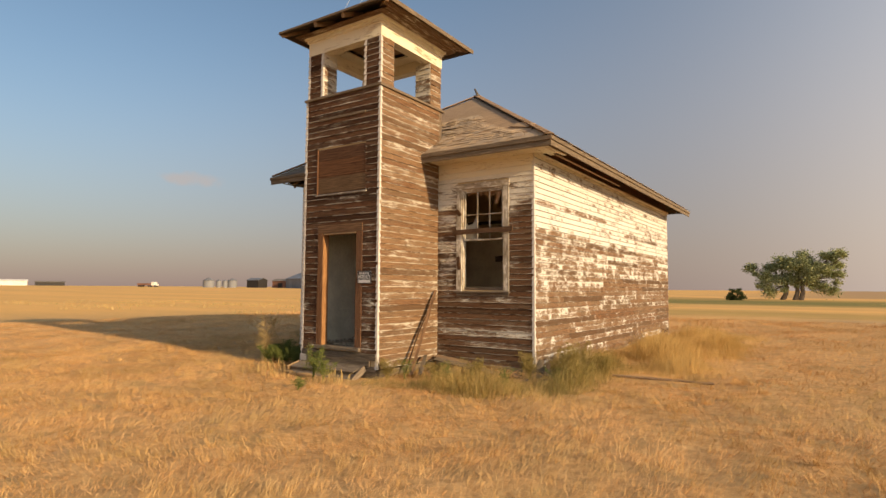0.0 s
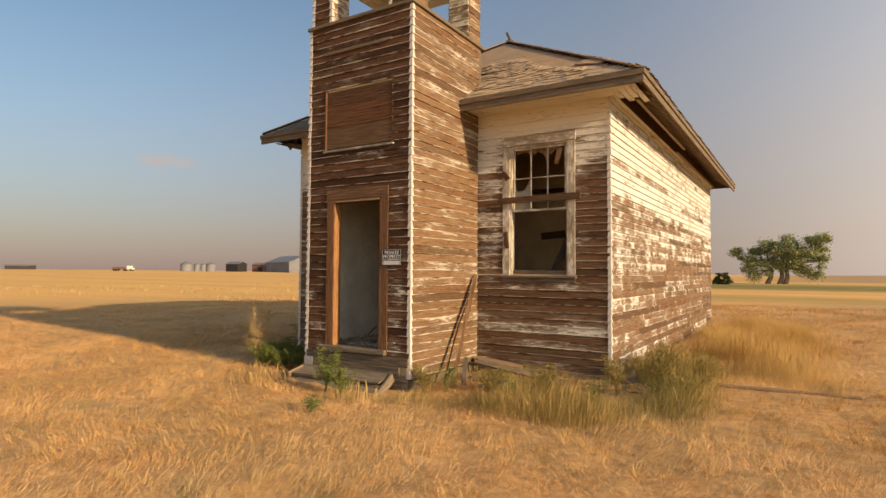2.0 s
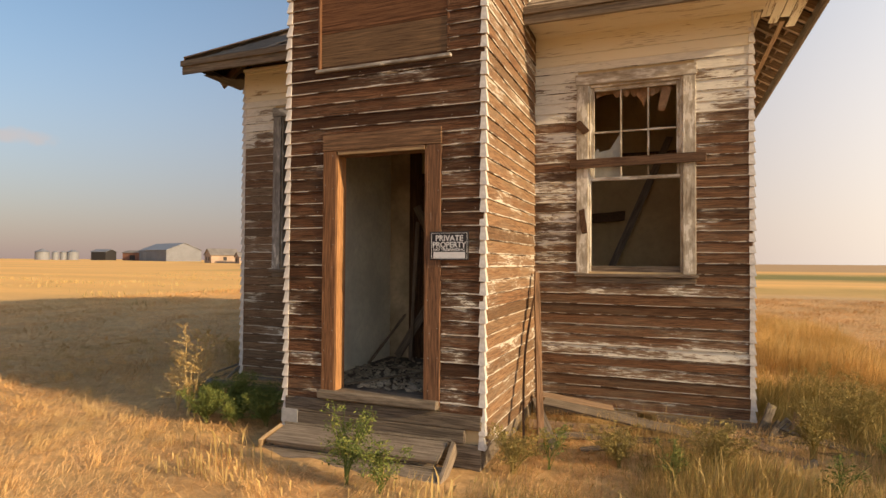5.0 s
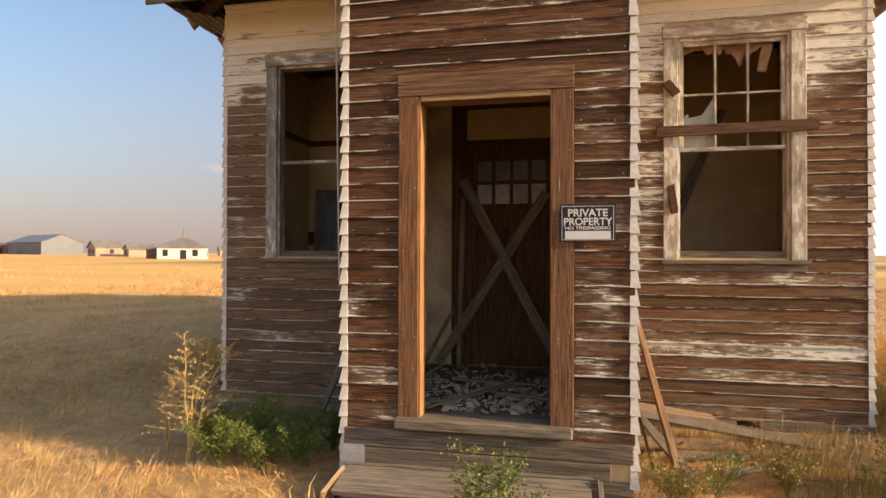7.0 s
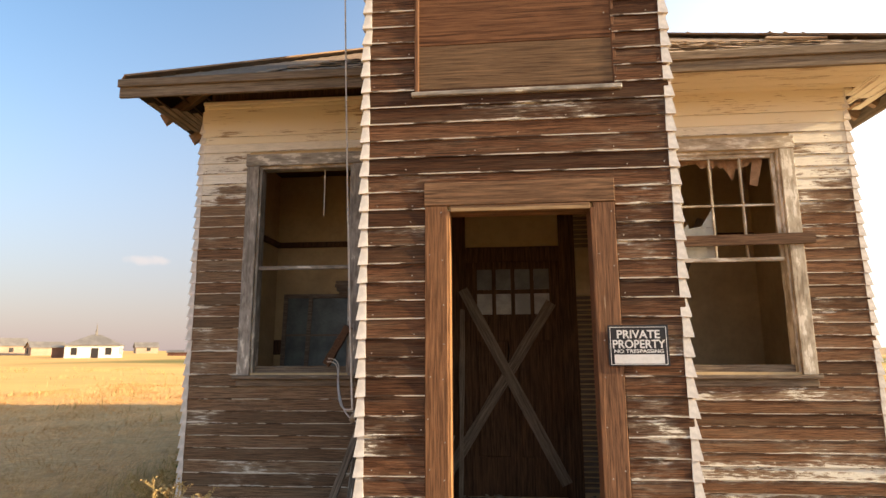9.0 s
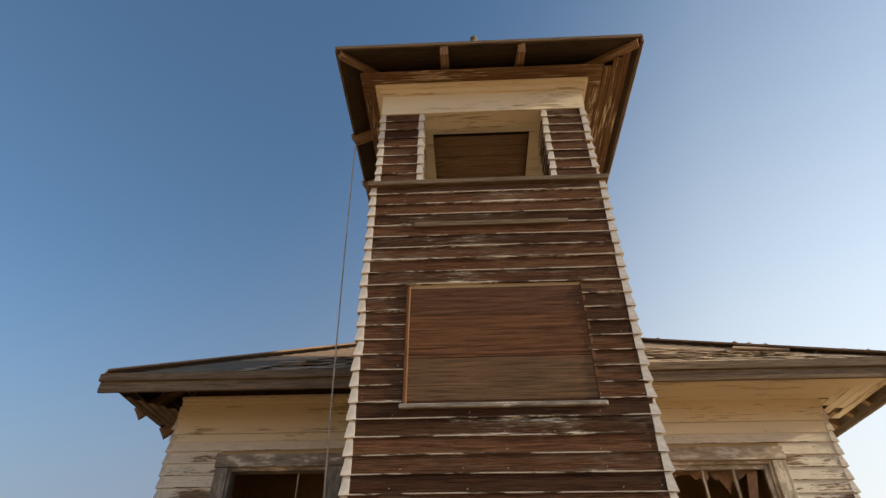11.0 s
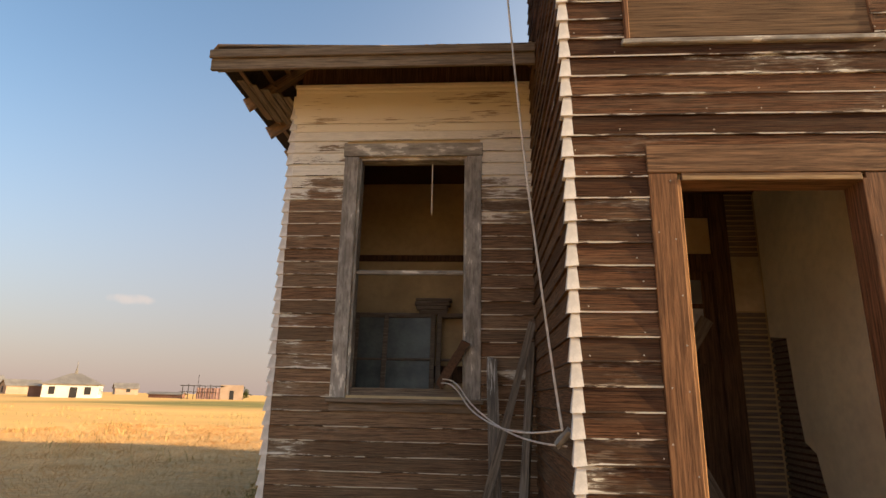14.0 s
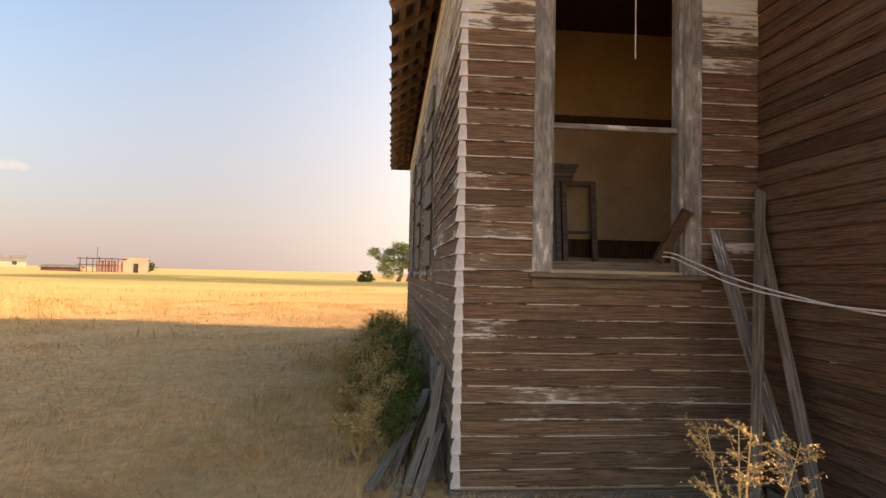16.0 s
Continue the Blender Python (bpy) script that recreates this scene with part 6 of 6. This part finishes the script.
def tree(name, at, h, lobes, trunks, leaves, size, leaf_m, label, seed, wide=1.0):
    """Tapered trunks, limbs and a ragged crown of single leaves in clumps; lobes: x, z, half width, half height of each mass, in tree heights."""
    rnd = random.Random(seed)
    t = empty(name, (at[0], at[1], height(*at) - 0.1))
    tm, lm = bmesh.new(), bmesh.new()
    clumps = []
    forks = []
    for x in trunks:
        fork = Vector((x * h * 0.8 + 0.03 * h, rnd.uniform(-0.3, 0.3), h * rnd.uniform(0.20, 0.28)))
        tube(tm, [Vector((x * h, 0, 0)), Vector((x * h, 0, 0)).lerp(fork, 0.5) + Vector((0.02 * h, 0, 0)), fork], h * 0.045, h * 0.03, 7)
        forks.append(fork)
    for x, z, rx, rz in lobes:
        x, rx = x * wide, rx * wide
        c = Vector((x * h, rnd.uniform(-0.12, 0.12) * h, z * h))
        fork = min(forks, key=lambda f: (f - c).length)
        for i in range(3):
            tip = c + Vector((rnd.uniform(-0.7, 0.9) * rx * h, rnd.uniform(-0.5, 0.5) * rx * h, rnd.uniform(-0.6, 0.9) * rz * h))
            tube(tm, [fork, fork.lerp(tip, 0.5) + Vector((0, 0, h * 0.03)), tip], h * 0.016, h * 0.003, 5)
        for i in range(max(5, int(150 * rx * rz) + 4)):
            while True:
                d = Vector((rnd.uniform(-1, 1), rnd.uniform(-1, 1), rnd.uniform(-1, 1)))
                if d.length < 1:
                    break
            clumps.append((c + Vector((d.x * rx, d.y * rx * 0.8, d.z * rz)) * h, h * rnd.uniform(0.04, 0.085)))
    for i in range(leaves):
        c, r = clumps[rnd.randrange(len(clumps))]
        leaf(lm, c + Vector((rnd.gauss(0, 1), rnd.gauss(0, 1), rnd.gauss(0, 0.7))) * r * 0.75, size * rnd.uniform(0.6, 1.3), rnd, 0.7)
    for o in (part("trunk", tm, M_BARK), part("crown", lm, leaf_m)):
        o.parent = t
    return tagged(t, label, "tree")


tree("tree", (-6.0, 150.0), 12.6, ((-0.72, 0.42, 0.16, 0.24), (-0.60, 0.60, 0.10, 0.12), (-0.35, 0.52, 0.20, 0.30), (-0.05, 0.62, 0.20, 0.30), (0.18, 0.72, 0.20, 0.24), (0.10, 0.42, 0.30, 0.16), (0.45, 0.50, 0.20, 0.22),
     (0.62, 0.76, 0.22, 0.08), (0.85, 0.80, 0.20, 0.06), (0.72, 0.62, 0.24, 0.06), (0.78, 0.45, 0.20, 0.06), (0.62, 0.24, 0.20, 0.13), (-0.30, 0.30, 0.30, 0.13), (0.28, 0.30, 0.22, 0.12), (0.05, 0.58, 0.45, 0.16), (-0.98, 0.60, 0.05, 0.06), (-0.62, 0.18, 0.14, 0.10)), (-0.24, -0.05, 0.04), 42000, 0.33, M_TREELEAF, "lone spreading green cottonwood tree on the plain", 5, 0.74)
tree("round_bush", (-16.3, 132.0), 3.0, ((0, 0.48, 0.48, 0.46), (-0.2, 0.2, 0.4, 0.2), (0.2, 0.2, 0.4, 0.2)), (0.0,), 6500, 0.20, M_DARKLEAF, "round dark green bush near the lone tree", 6)
tree("small_tree", (-77.4, 171.0), 3.6, ((0, 0.6, 0.4, 0.35), (0.3, 0.4, 0.3, 0.25), (-0.2, 0.45, 0.3, 0.25)), (0.0,), 1500, 0.28, M_DARKLEAF, "small dark tree beside the ruin", 7)

# ---- far buildings ----
M_WHITEWALL = plain("white_wall", (0.72, 0.69, 0.64), 0.8, 0, 0.08, 0.5)
M_GREYMETAL = plain("grey_metal", (0.17, 0.18, 0.20), 0.6, 0.0, 0.1, 0.3)
M_LIGHTMETAL = plain("light_metal", (0.21, 0.22, 0.235), 0.6, 0.0, 0.1, 0.3)
M_GREYROOF = plain("grey_roof", (0.20, 0.18, 0.16), 0.8, 0, 0.2, 0.4)
M_TANWALL = plain("tan_wall", (0.38, 0.28, 0.21), 0.85, 0, 0.12, 0.4)
M_BROWNWALL = plain("brown_wall", (0.20, 0.10, 0.07), 0.85, 0, 0.2, 0.4)
M_DARKOPEN = plain("dark_opening", (0.03, 0.028, 0.028), 0.6, 0, 0.1)


def far_house(name, at, w, d, h, rh, yaw, wall, roof_m, label, hip=False, openings=(), zoff=0.0, over=0.4):
    """w along x, d along y before the turn. openings: (side, centre, width, z0, z1, material); sides f, b, l, r."""
    z = height(*at) + zoff
    e = empty(name, (at[0], at[1], z))
    e.rotation_euler = (0, 0, radians(yaw))
    obs = []
    bm = boxes((-w / 2, w / 2, -d / 2, d / 2, -0.5, h))
    if not hip:
        for s in (-1, 1):
            vs = [bm.verts.new(p) for p in ((s * w / 2, -d / 2, h), (s * w / 2, d / 2, h), (s * w / 2, 0, h + rh))]
            bm.faces.new(vs)
    obs.append(part("wall", bm, wall))
    bm = bmesh.new()
    a, b = w / 2 + over, d / 2 + over
    k = rh / (d / 2)
    lo = h - k * over if not hip else h
    if hip:
        r = max(0.0, (w - d) / 2)
        slab(bm, [(-a, -b, lo), (a, -b, lo), (r, 0, h + rh), (-r - 0.01, 0, h + rh)], 0.15)
        slab(bm, [(a, b, lo), (-a, b, lo), (-r - 0.01, 0, h + rh), (r, 0, h + rh)], 0.15)
        slab(bm, [(a, -b, lo), (a, b, lo), (r, 0, h + rh)], 0.15)
        slab(bm, [(-a, b, lo), (-a, -b, lo), (-r - 0.01, 0, h + rh)], 0.15)
    else:
        slab(bm, [(-a, -b, lo), (a, -b, lo), (a, 0, h + rh), (-a, 0, h + rh)], 0.15)
        slab(bm, [(a, b, lo), (-a, b, lo), (-a, 0, h + rh), (a, 0, h + rh)], 0.15)
    obs.append(part("roof", bm, roof_m))
    for s, c, ww, z0, z1, m in openings:
        t = 0.05
        bx = {"f": (c - ww / 2, c + ww / 2, -d / 2 - t, -d / 2 + 0.1), "b": (c - ww / 2, c + ww / 2, d / 2 - 0.1, d / 2 + t),
              "l": (-w / 2 - t, -w / 2 + 0.1, c - ww / 2, c + ww / 2), "r": (w / 2 - 0.1, w / 2 + t, c - ww / 2, c + ww / 2)}[s]
        obs.append(part("door" if z0 < 0.3 else "window", boxes((*bx, z0, z1)), m))
    for o in obs:
        o.parent = e
    return tagged(e, label, "building")


far_house("machine_shed", (-224.6, 210.6), 30, 16, 5.2, 3.2, -20, M_GREYMETAL, M_LIGHTMETAL, "grey metal machine shed with a pale sliding door", openings=(("l", 0, 7, 0, 4.6, M_WHITEWALL), ("f", -9, 4, 0, 4.2, M_LIGHTMETAL)))
wh = far_house("white_schoolhouse", (-104.2, 137.3), 11, 9, 3.0, 2.5, 28, M_WHITEWALL, M_GREYROOF, "low white building with a grey hipped roof", True,
               openings=(("f", -3.6, 1.2, 0.7, 2.4, M_DARKOPEN), ("f", 0.6, 1.5, 0.0, 2.3, M_DARKOPEN), ("f", 3.4, 1.3, 0.7, 2.4, M_DARKOPEN), ("r", -2.8, 0.9, 0.8, 2.4, M_DARKOPEN), ("r", 0.0, 0.9, 0.8, 2.4, M_DARKOPEN), ("r", 2.8, 0.9, 0.4, 2.3, M_DARKOPEN)))
bm = boxes((-0.25, 0.25, -0.25, 0.25, 5.2, 6.3), bevel=0.03)
bmesh.ops.create_cone(bm, cap_ends=True, segments=6, radius1=0.18, radius2=0.03, depth=2.2, matrix=Matrix.Translation((0, 0, 7.3)))
o = part("chimney", bm, M_GREYROOF)
o.parent = wh
far_house("annex", (-112.6, 138.0), 4.5, 4, 2.6, 0.5, 28, M_BROWNWALL, M_GREYROOF, "dark brown annex beside the white building")
far_house("farm_house", (-161.0, 174.7), 10, 8, 3.2, 2.2, 60, M_TANWALL, M_GREYROOF, "tan farmhouse with a grey gabled roof", openings=(("l", -1.5, 1.2, 0.9, 2.3, M_DARKOPEN), ("l", 1.5, 1.2, 0.9, 2.3, M_DARKOPEN), ("f", 0, 1.2, 0.9, 2.3, M_DARKOPEN)))
far_house("farm_house", (-146.0, 172.5), 9, 6, 2.6, 1.6, 55, M_TANWALL, M_GREYROOF, "small tan house with a grey gabled roof", openings=(("l", 0.5, 1.4, 0.5, 2.2, M_DARKOPEN),))
far_house("farm_house", (-147.6, 227.0), 8, 6, 2.6, 1.8, 40, M_TANWALL, M_GREYROOF, "distant tan house with a gabled roof", openings=(("f", 0.5, 1.4, 0.9, 2.2, M_DARKOPEN),))
far_house("low_shed", (-98.7, 168.7), 9, 3, 1.2, 0.5, 10, M_BROWNWALL, M_GREYROOF, "low brown shed in the field")
far_house("barn", (-260.5, 204.5), 8, 7, 4.2, 1.2, 10, M_DARKOPEN, M_GREYMETAL, "dark open shed among the grain bins")
far_house("barn", (-250.5, 214.0), 9, 7, 4.0, 1.0, 10, M_BROWNWALL, M_GREYROOF, "rusty brown shed among the grain bins", openings=(("f", 1, 3, 0, 2.6, M_DARKOPEN),))
far_house("low_barn", (-386.0, 128.0), 26, 8, 2.6, 0.8, 70, M_WHITEWALL, M_WHITEWALL, "long low white barn on the horizon")
far_house("low_barn", (-372.0, 148.0), 14, 6, 2.2, 0.4, 70, M_DARKOPEN, M_GREYROOF, "dark low stack beside the white barn")


def grain_bin(at, r, h):
    e = empty("grain_bin", (at[0], at[1], height(*at)))
    bm = bmesh.new()
    tube(bm, [Vector((0, 0, h * i / 12)) for i in range(13)], r, r * 0.99, 20)
    for i, v in enumerate(bm.verts):
        if (i // 20) % 2:
            v.co.x, v.co.y = v.co.x * 0.985, v.co.y * 0.985
    a = part("body", bm, M_LIGHTMETAL)
    bm = bmesh.new()
    bmesh.ops.create_cone(bm, cap_ends=True, segments=20, radius1=r * 1.04, radius2=r * 0.12, depth=r * 0.5, matrix=Matrix.Translation((0, 0, h + r * 0.25)))
    b = part("roof", bm, M_GREYMETAL)
    for o in (a, b):
        o.parent = e
    return tagged(e, "round corrugated metal grain bin with a conical roof", "grain bin", "grain bins")


for at, r, h in (((-274.0, 184.0), 3.0, 3.7), ((-271.0, 188.0), 1.4, 3.6), ((-269.2, 190.6), 1.4, 3.6), ((-267.0, 193.6), 2.4, 3.8)):
    grain_bin(at, r, h)


def truck(at, yaw):
    e = empty("truck", (at[0], at[1], height(*at)))
    e.rotation_euler = (0, 0, radians(yaw))
    obs = [part("bed", boxes((-5.0, 2.0, -1.2, 1.2, 0.9, 1.9), bevel=0.08), M_BROWNWALL), part("cab", boxes((2.2, 4.2, -1.1, 1.1, 0.7, 2.6), (4.2, 5.2, -1.0, 1.0, 0.7, 1.6), bevel=0.12), M_WHITEWALL)]
    for x in (-4.2, -3.0, 1.0, 4.3):
        for s in (-1, 1):
            bm = bmesh.new()
            bmesh.ops.create_cone(bm, cap_ends=True, segments=14, radius1=0.5, radius2=0.5, depth=0.3, matrix=Matrix.Translation((x, s * 1.05, 0.5)) @ Matrix.Rotation(radians(90), 4, "X"))
            obs.append(part("wheel", bm, M_DARKOPEN))
    for o in obs:
        o.parent = e
    return tagged(e, "parked farm truck with a dark bed and pale cab", "truck")


truck((-289.0, 159.5), 30)


def ruin(at, yaw):
    """A roofless block with a skeleton of posts beside it."""
    e = empty("ruined_building", (at[0], at[1], height(*at)))
    e.rotation_euler = (0, 0, radians(yaw))
    obs = [part("wall", boxes((2, 8, -3, 3, -0.3, 3.9), (6.0, 6.01, -3.2, -3.1, 0, 0.1)), M_TANWALL), part("door", boxes((4.5, 5.6, -3.06, -2.9, 0, 2.4)), M_DARKOPEN),
           part("brick_wall", boxes((-4, 2, -2.8, 2.8, -0.3, 3.0)), plain("pink_brick", (0.36, 0.22, 0.19), 0.9, 0, 0.25, 0.8))]
    for i in range(7):
        x = -7.5 + i * 1.4
        obs.append(part("post", boxes((x - 0.09, x + 0.09, -3.3, -3.1, 0, 3.6 + 0.3 * (i % 2))), M_DARKOPEN))
    obs.append(part("beam", boxes((-8.2, 3, -3.32, -3.1, 3.4, 3.6), (-8.2, 1, -3.32, -3.12, 1.8, 1.95)), M_DARKOPEN))
    obs.append(part("mast", boxes((-4.05, -3.95, 0, 0.1, 3, 6.5)), M_DARKOPEN))
    for o in obs:
        o.parent = e
    return tagged(e, "roofless tan ruin with a dark skeleton of posts", "building")


ruin((-83.6, 165.0), 22)

# ---- roof shingles ----
def shingle_mesh(var):
    rnd = random.Random(var)
    c = 0.10 + 0.10 * var
    vs = []
    for j in range(3):
        for i in range(3):
            x, y = i / 2 - 0.5, j / 2
            z = c * (1 - y) ** 2 * (0.6 + 0.8 * abs(x)) + rnd.uniform(-0.03, 0.03)
            vs.append((x * rnd.uniform(0.9, 1.05), y + (rnd.uniform(-0.12, 0.08) if j == 0 else 0), z))
    top = list(vs)
    vs += [(x, y, z - 0.09) for x, y, z in top]
    fs = [(j * 3 + i, j * 3 + i + 1, j * 3 + i + 4, j * 3 + i + 3) for j in range(2) for i in range(2)]
    fs += [(9 + 0, 0, 3, 12), (12, 3, 6, 15), (9, 10, 1, 0), (10, 11, 2, 1), (2, 11, 14, 5), (5, 14, 17, 8)]
    me = bpy.data.meshes.new("shingle")
    me.from_pydata(vs, [], fs)
    me.materials.append(M_SHINGLE)
    return me


def roof_plane(origin, along, inward, length, in0, in1, depth, seed, pick=None, low=0.0, limit=300, bare=99.0):
    """Shingles over one slope: along the eave, inward in plan; in0, in1: how far the ends draw in per metre inward."""
    rnd = random.Random(seed)
    along, inward = Vector(along), Vector(inward)
    slope = (inward + Vector((0, 0, K))).normalized()
    nrm = along.cross(slope)
    if nrm.z < 0:
        nrm = -nrm
    rot = Matrix((along, slope, along.cross(slope))).transposed().to_4x4() if along.cross(slope).z > 0 else Matrix((-along, slope, (-along).cross(slope))).transposed().to_4x4()
    metre = 1 / math.sqrt(1 + K * K)
    kinds = [shingle_mesh(v) for v in range(4)]
    singles, vs, fs = 0, [], []
    s = 0.03
    while s * metre < depth - 0.15:
        d = s * metre
        u, end = in0 * d + 0.02 + (0.28 if seed == 3 else 0.0), length - in1 * d - 0.02
        while u < end:
            w = rnd.uniform(0.09, 0.19)
            rough = noise.noise(Vector((u * 0.6, s * 0.9, seed)))
            torn = 0.25 < d < 1.75 + 0.5 * rough
            if not (torn and rnd.random() < 0.08) and u + w < end + 0.05 and (d > low or rnd.random() < 0.2) and (seed != 1 or u > TL - E[0] or u > in0 * d + 1.1 + 0.5 * rough) and (d < bare + 0.5 * rough and u < end - 0.75 * min(1.0, d) - 0.25 * rough or bare > 9):
                p = Vector(origin) + along * (u + w / 2) + inward * d + Vector((0, 0, K * d)) + nrm * (0.010 + rnd.uniform(0, 0.014))
                curl = rnd.uniform(0.12, 0.5) if torn else rnd.uniform(0.06, 0.2)
                m = Matrix.Translation(p) @ rot @ Matrix.Rotation(rnd.gauss(0, 0.12 if torn else 0.03), 4, "Z") @ Matrix.Rotation(-rnd.uniform(0.02, 0.07 if torn else 0.04), 4, "X") @ Matrix.Diagonal((w * 0.95, 0.20, 0.14 * curl, 1))
                k = kinds[rnd.randrange(4)]
                if pick and pick(p) and singles < limit:
                    ob = new("shingle", k)
                    ob.parent = roof
                    ob.matrix_parent_inverse = roof.matrix_world.inverted()
                    ob.matrix_basis = m
                    singles += 1
                else:
                    b = len(vs)
                    vs += [tuple(m @ v.co) for v in k.vertices]
                    fs += [tuple(b + i for i in f.vertices) for f in k.polygons]
            u += w
        s += 0.135
    me = bpy.data.meshes.new("shingles")
    me.from_pydata(vs, [], fs)
    tagged(part("shingles", me, M_SHINGLE, roof), "curled grey-brown wood shingles", kind="stuff")


bpy.context.view_layer.update()
dep = APEX[1] - E[2]
fl, fr = (APEX[0] - E[0]) / dep, (E[1] - APEX[0]) / dep
roof_plane((E[0], E[2], ZE), (1, 0, 0), (0, 1, 0), E[1] - E[0], fl, fr, dep, 1, lambda p: p.x > TR + 0.05 and p.y < 11.2, bare=1.8)
roof_plane((E[1] + 0.085, E[2], ZE - 0.02), (0, 1, 0), (-1, 0, 0), E[3] - E[2], 1.0, 1.0, E[1] - APEX[0], 2)
roof_plane((E[0], E[2], ZE), (0, 1, 0), (1, 0, 0), E[3] - E[2], 1.0, 1.0, APEX[0] - E[0], 3, low=0.14)
# bare sheathing of the front slope above the torn shingles
M_SHEATH = wood("bare_sheathing", (0.27, 0.18, 0.115), (0.54, 0.385, 0.25), "x")
d = 0.06
while d < dep - 0.12:
    zz = ZE + K * d + 0.002
    right = E[1] - fr * (d + 0.07) - 0.03
    left = E[0] + fl * (d + 0.07) + 0.03
    if d < 0.72:
        plank("sheathing_board", (left, E[2] + d, zz), (TL - 0.03, E[2] + d, zz), 0.118, 0.014, M_GREYWOOD, roof, (0, -K, 1))
        plank("sheathing_board", (TR + 0.03, E[2] + d, zz), (right, E[2] + d, zz), 0.118, 0.014, M_SHEATH, roof, (0, -K, 1))
    else:
        plank("sheathing_board", (left, E[2] + d, zz), (right, E[2] + d, zz), 0.118, 0.014, M_SHEATH, roof, (0, -K, 1))
    d += 0.108
plank("loose_sheathing", (-4.98, 9.82, ZE + K * 0.80 + 0.035), (-4.52, 9.62, ZE + K * 0.60 + 0.035), 0.20, 0.018, M_SHEATH, roof, (0, -K, 1))
for (a, b) in ((A1, (E[0], E[2], ZE)), (A1, (E[1], E[2], ZE)), (A1, A2)):
    plank("ridge_board", Vector(a) + Vector((0, 0, 0.034)), Vector(b) + Vector((0, 0, 0.034)), 0.16, 0.018, M_DECKX, roof, (0, 0, 1))

# ---- pieces ----
bpy.context.view_layer.update()
for job in LATER:
    clap_now(*job)
caps(wall_front, XL, YF, 0, Z0, ZW - 0.1, 21, EXP_H)
caps(wall_front, XR, YF, 90, Z0, ZW - 0.1, 22, EXP_H)
caps(tower_front, TL, TF, 0, ZT0, ZBELT - 0.03, 23)
caps(tower_front, TR, TF, 90, ZT0, ZBELT - 0.03, 24)
for px in (TL + 0.02, TR - 0.02 - POST):
    caps(tower_front, px, TF + 0.02, 0, ZBELT + 0.03, ZPOST, int(-px * 10))
    caps(tower_front, px + POST, TF + 0.02, 90, ZBELT + 0.03, ZPOST, int(-px * 11))
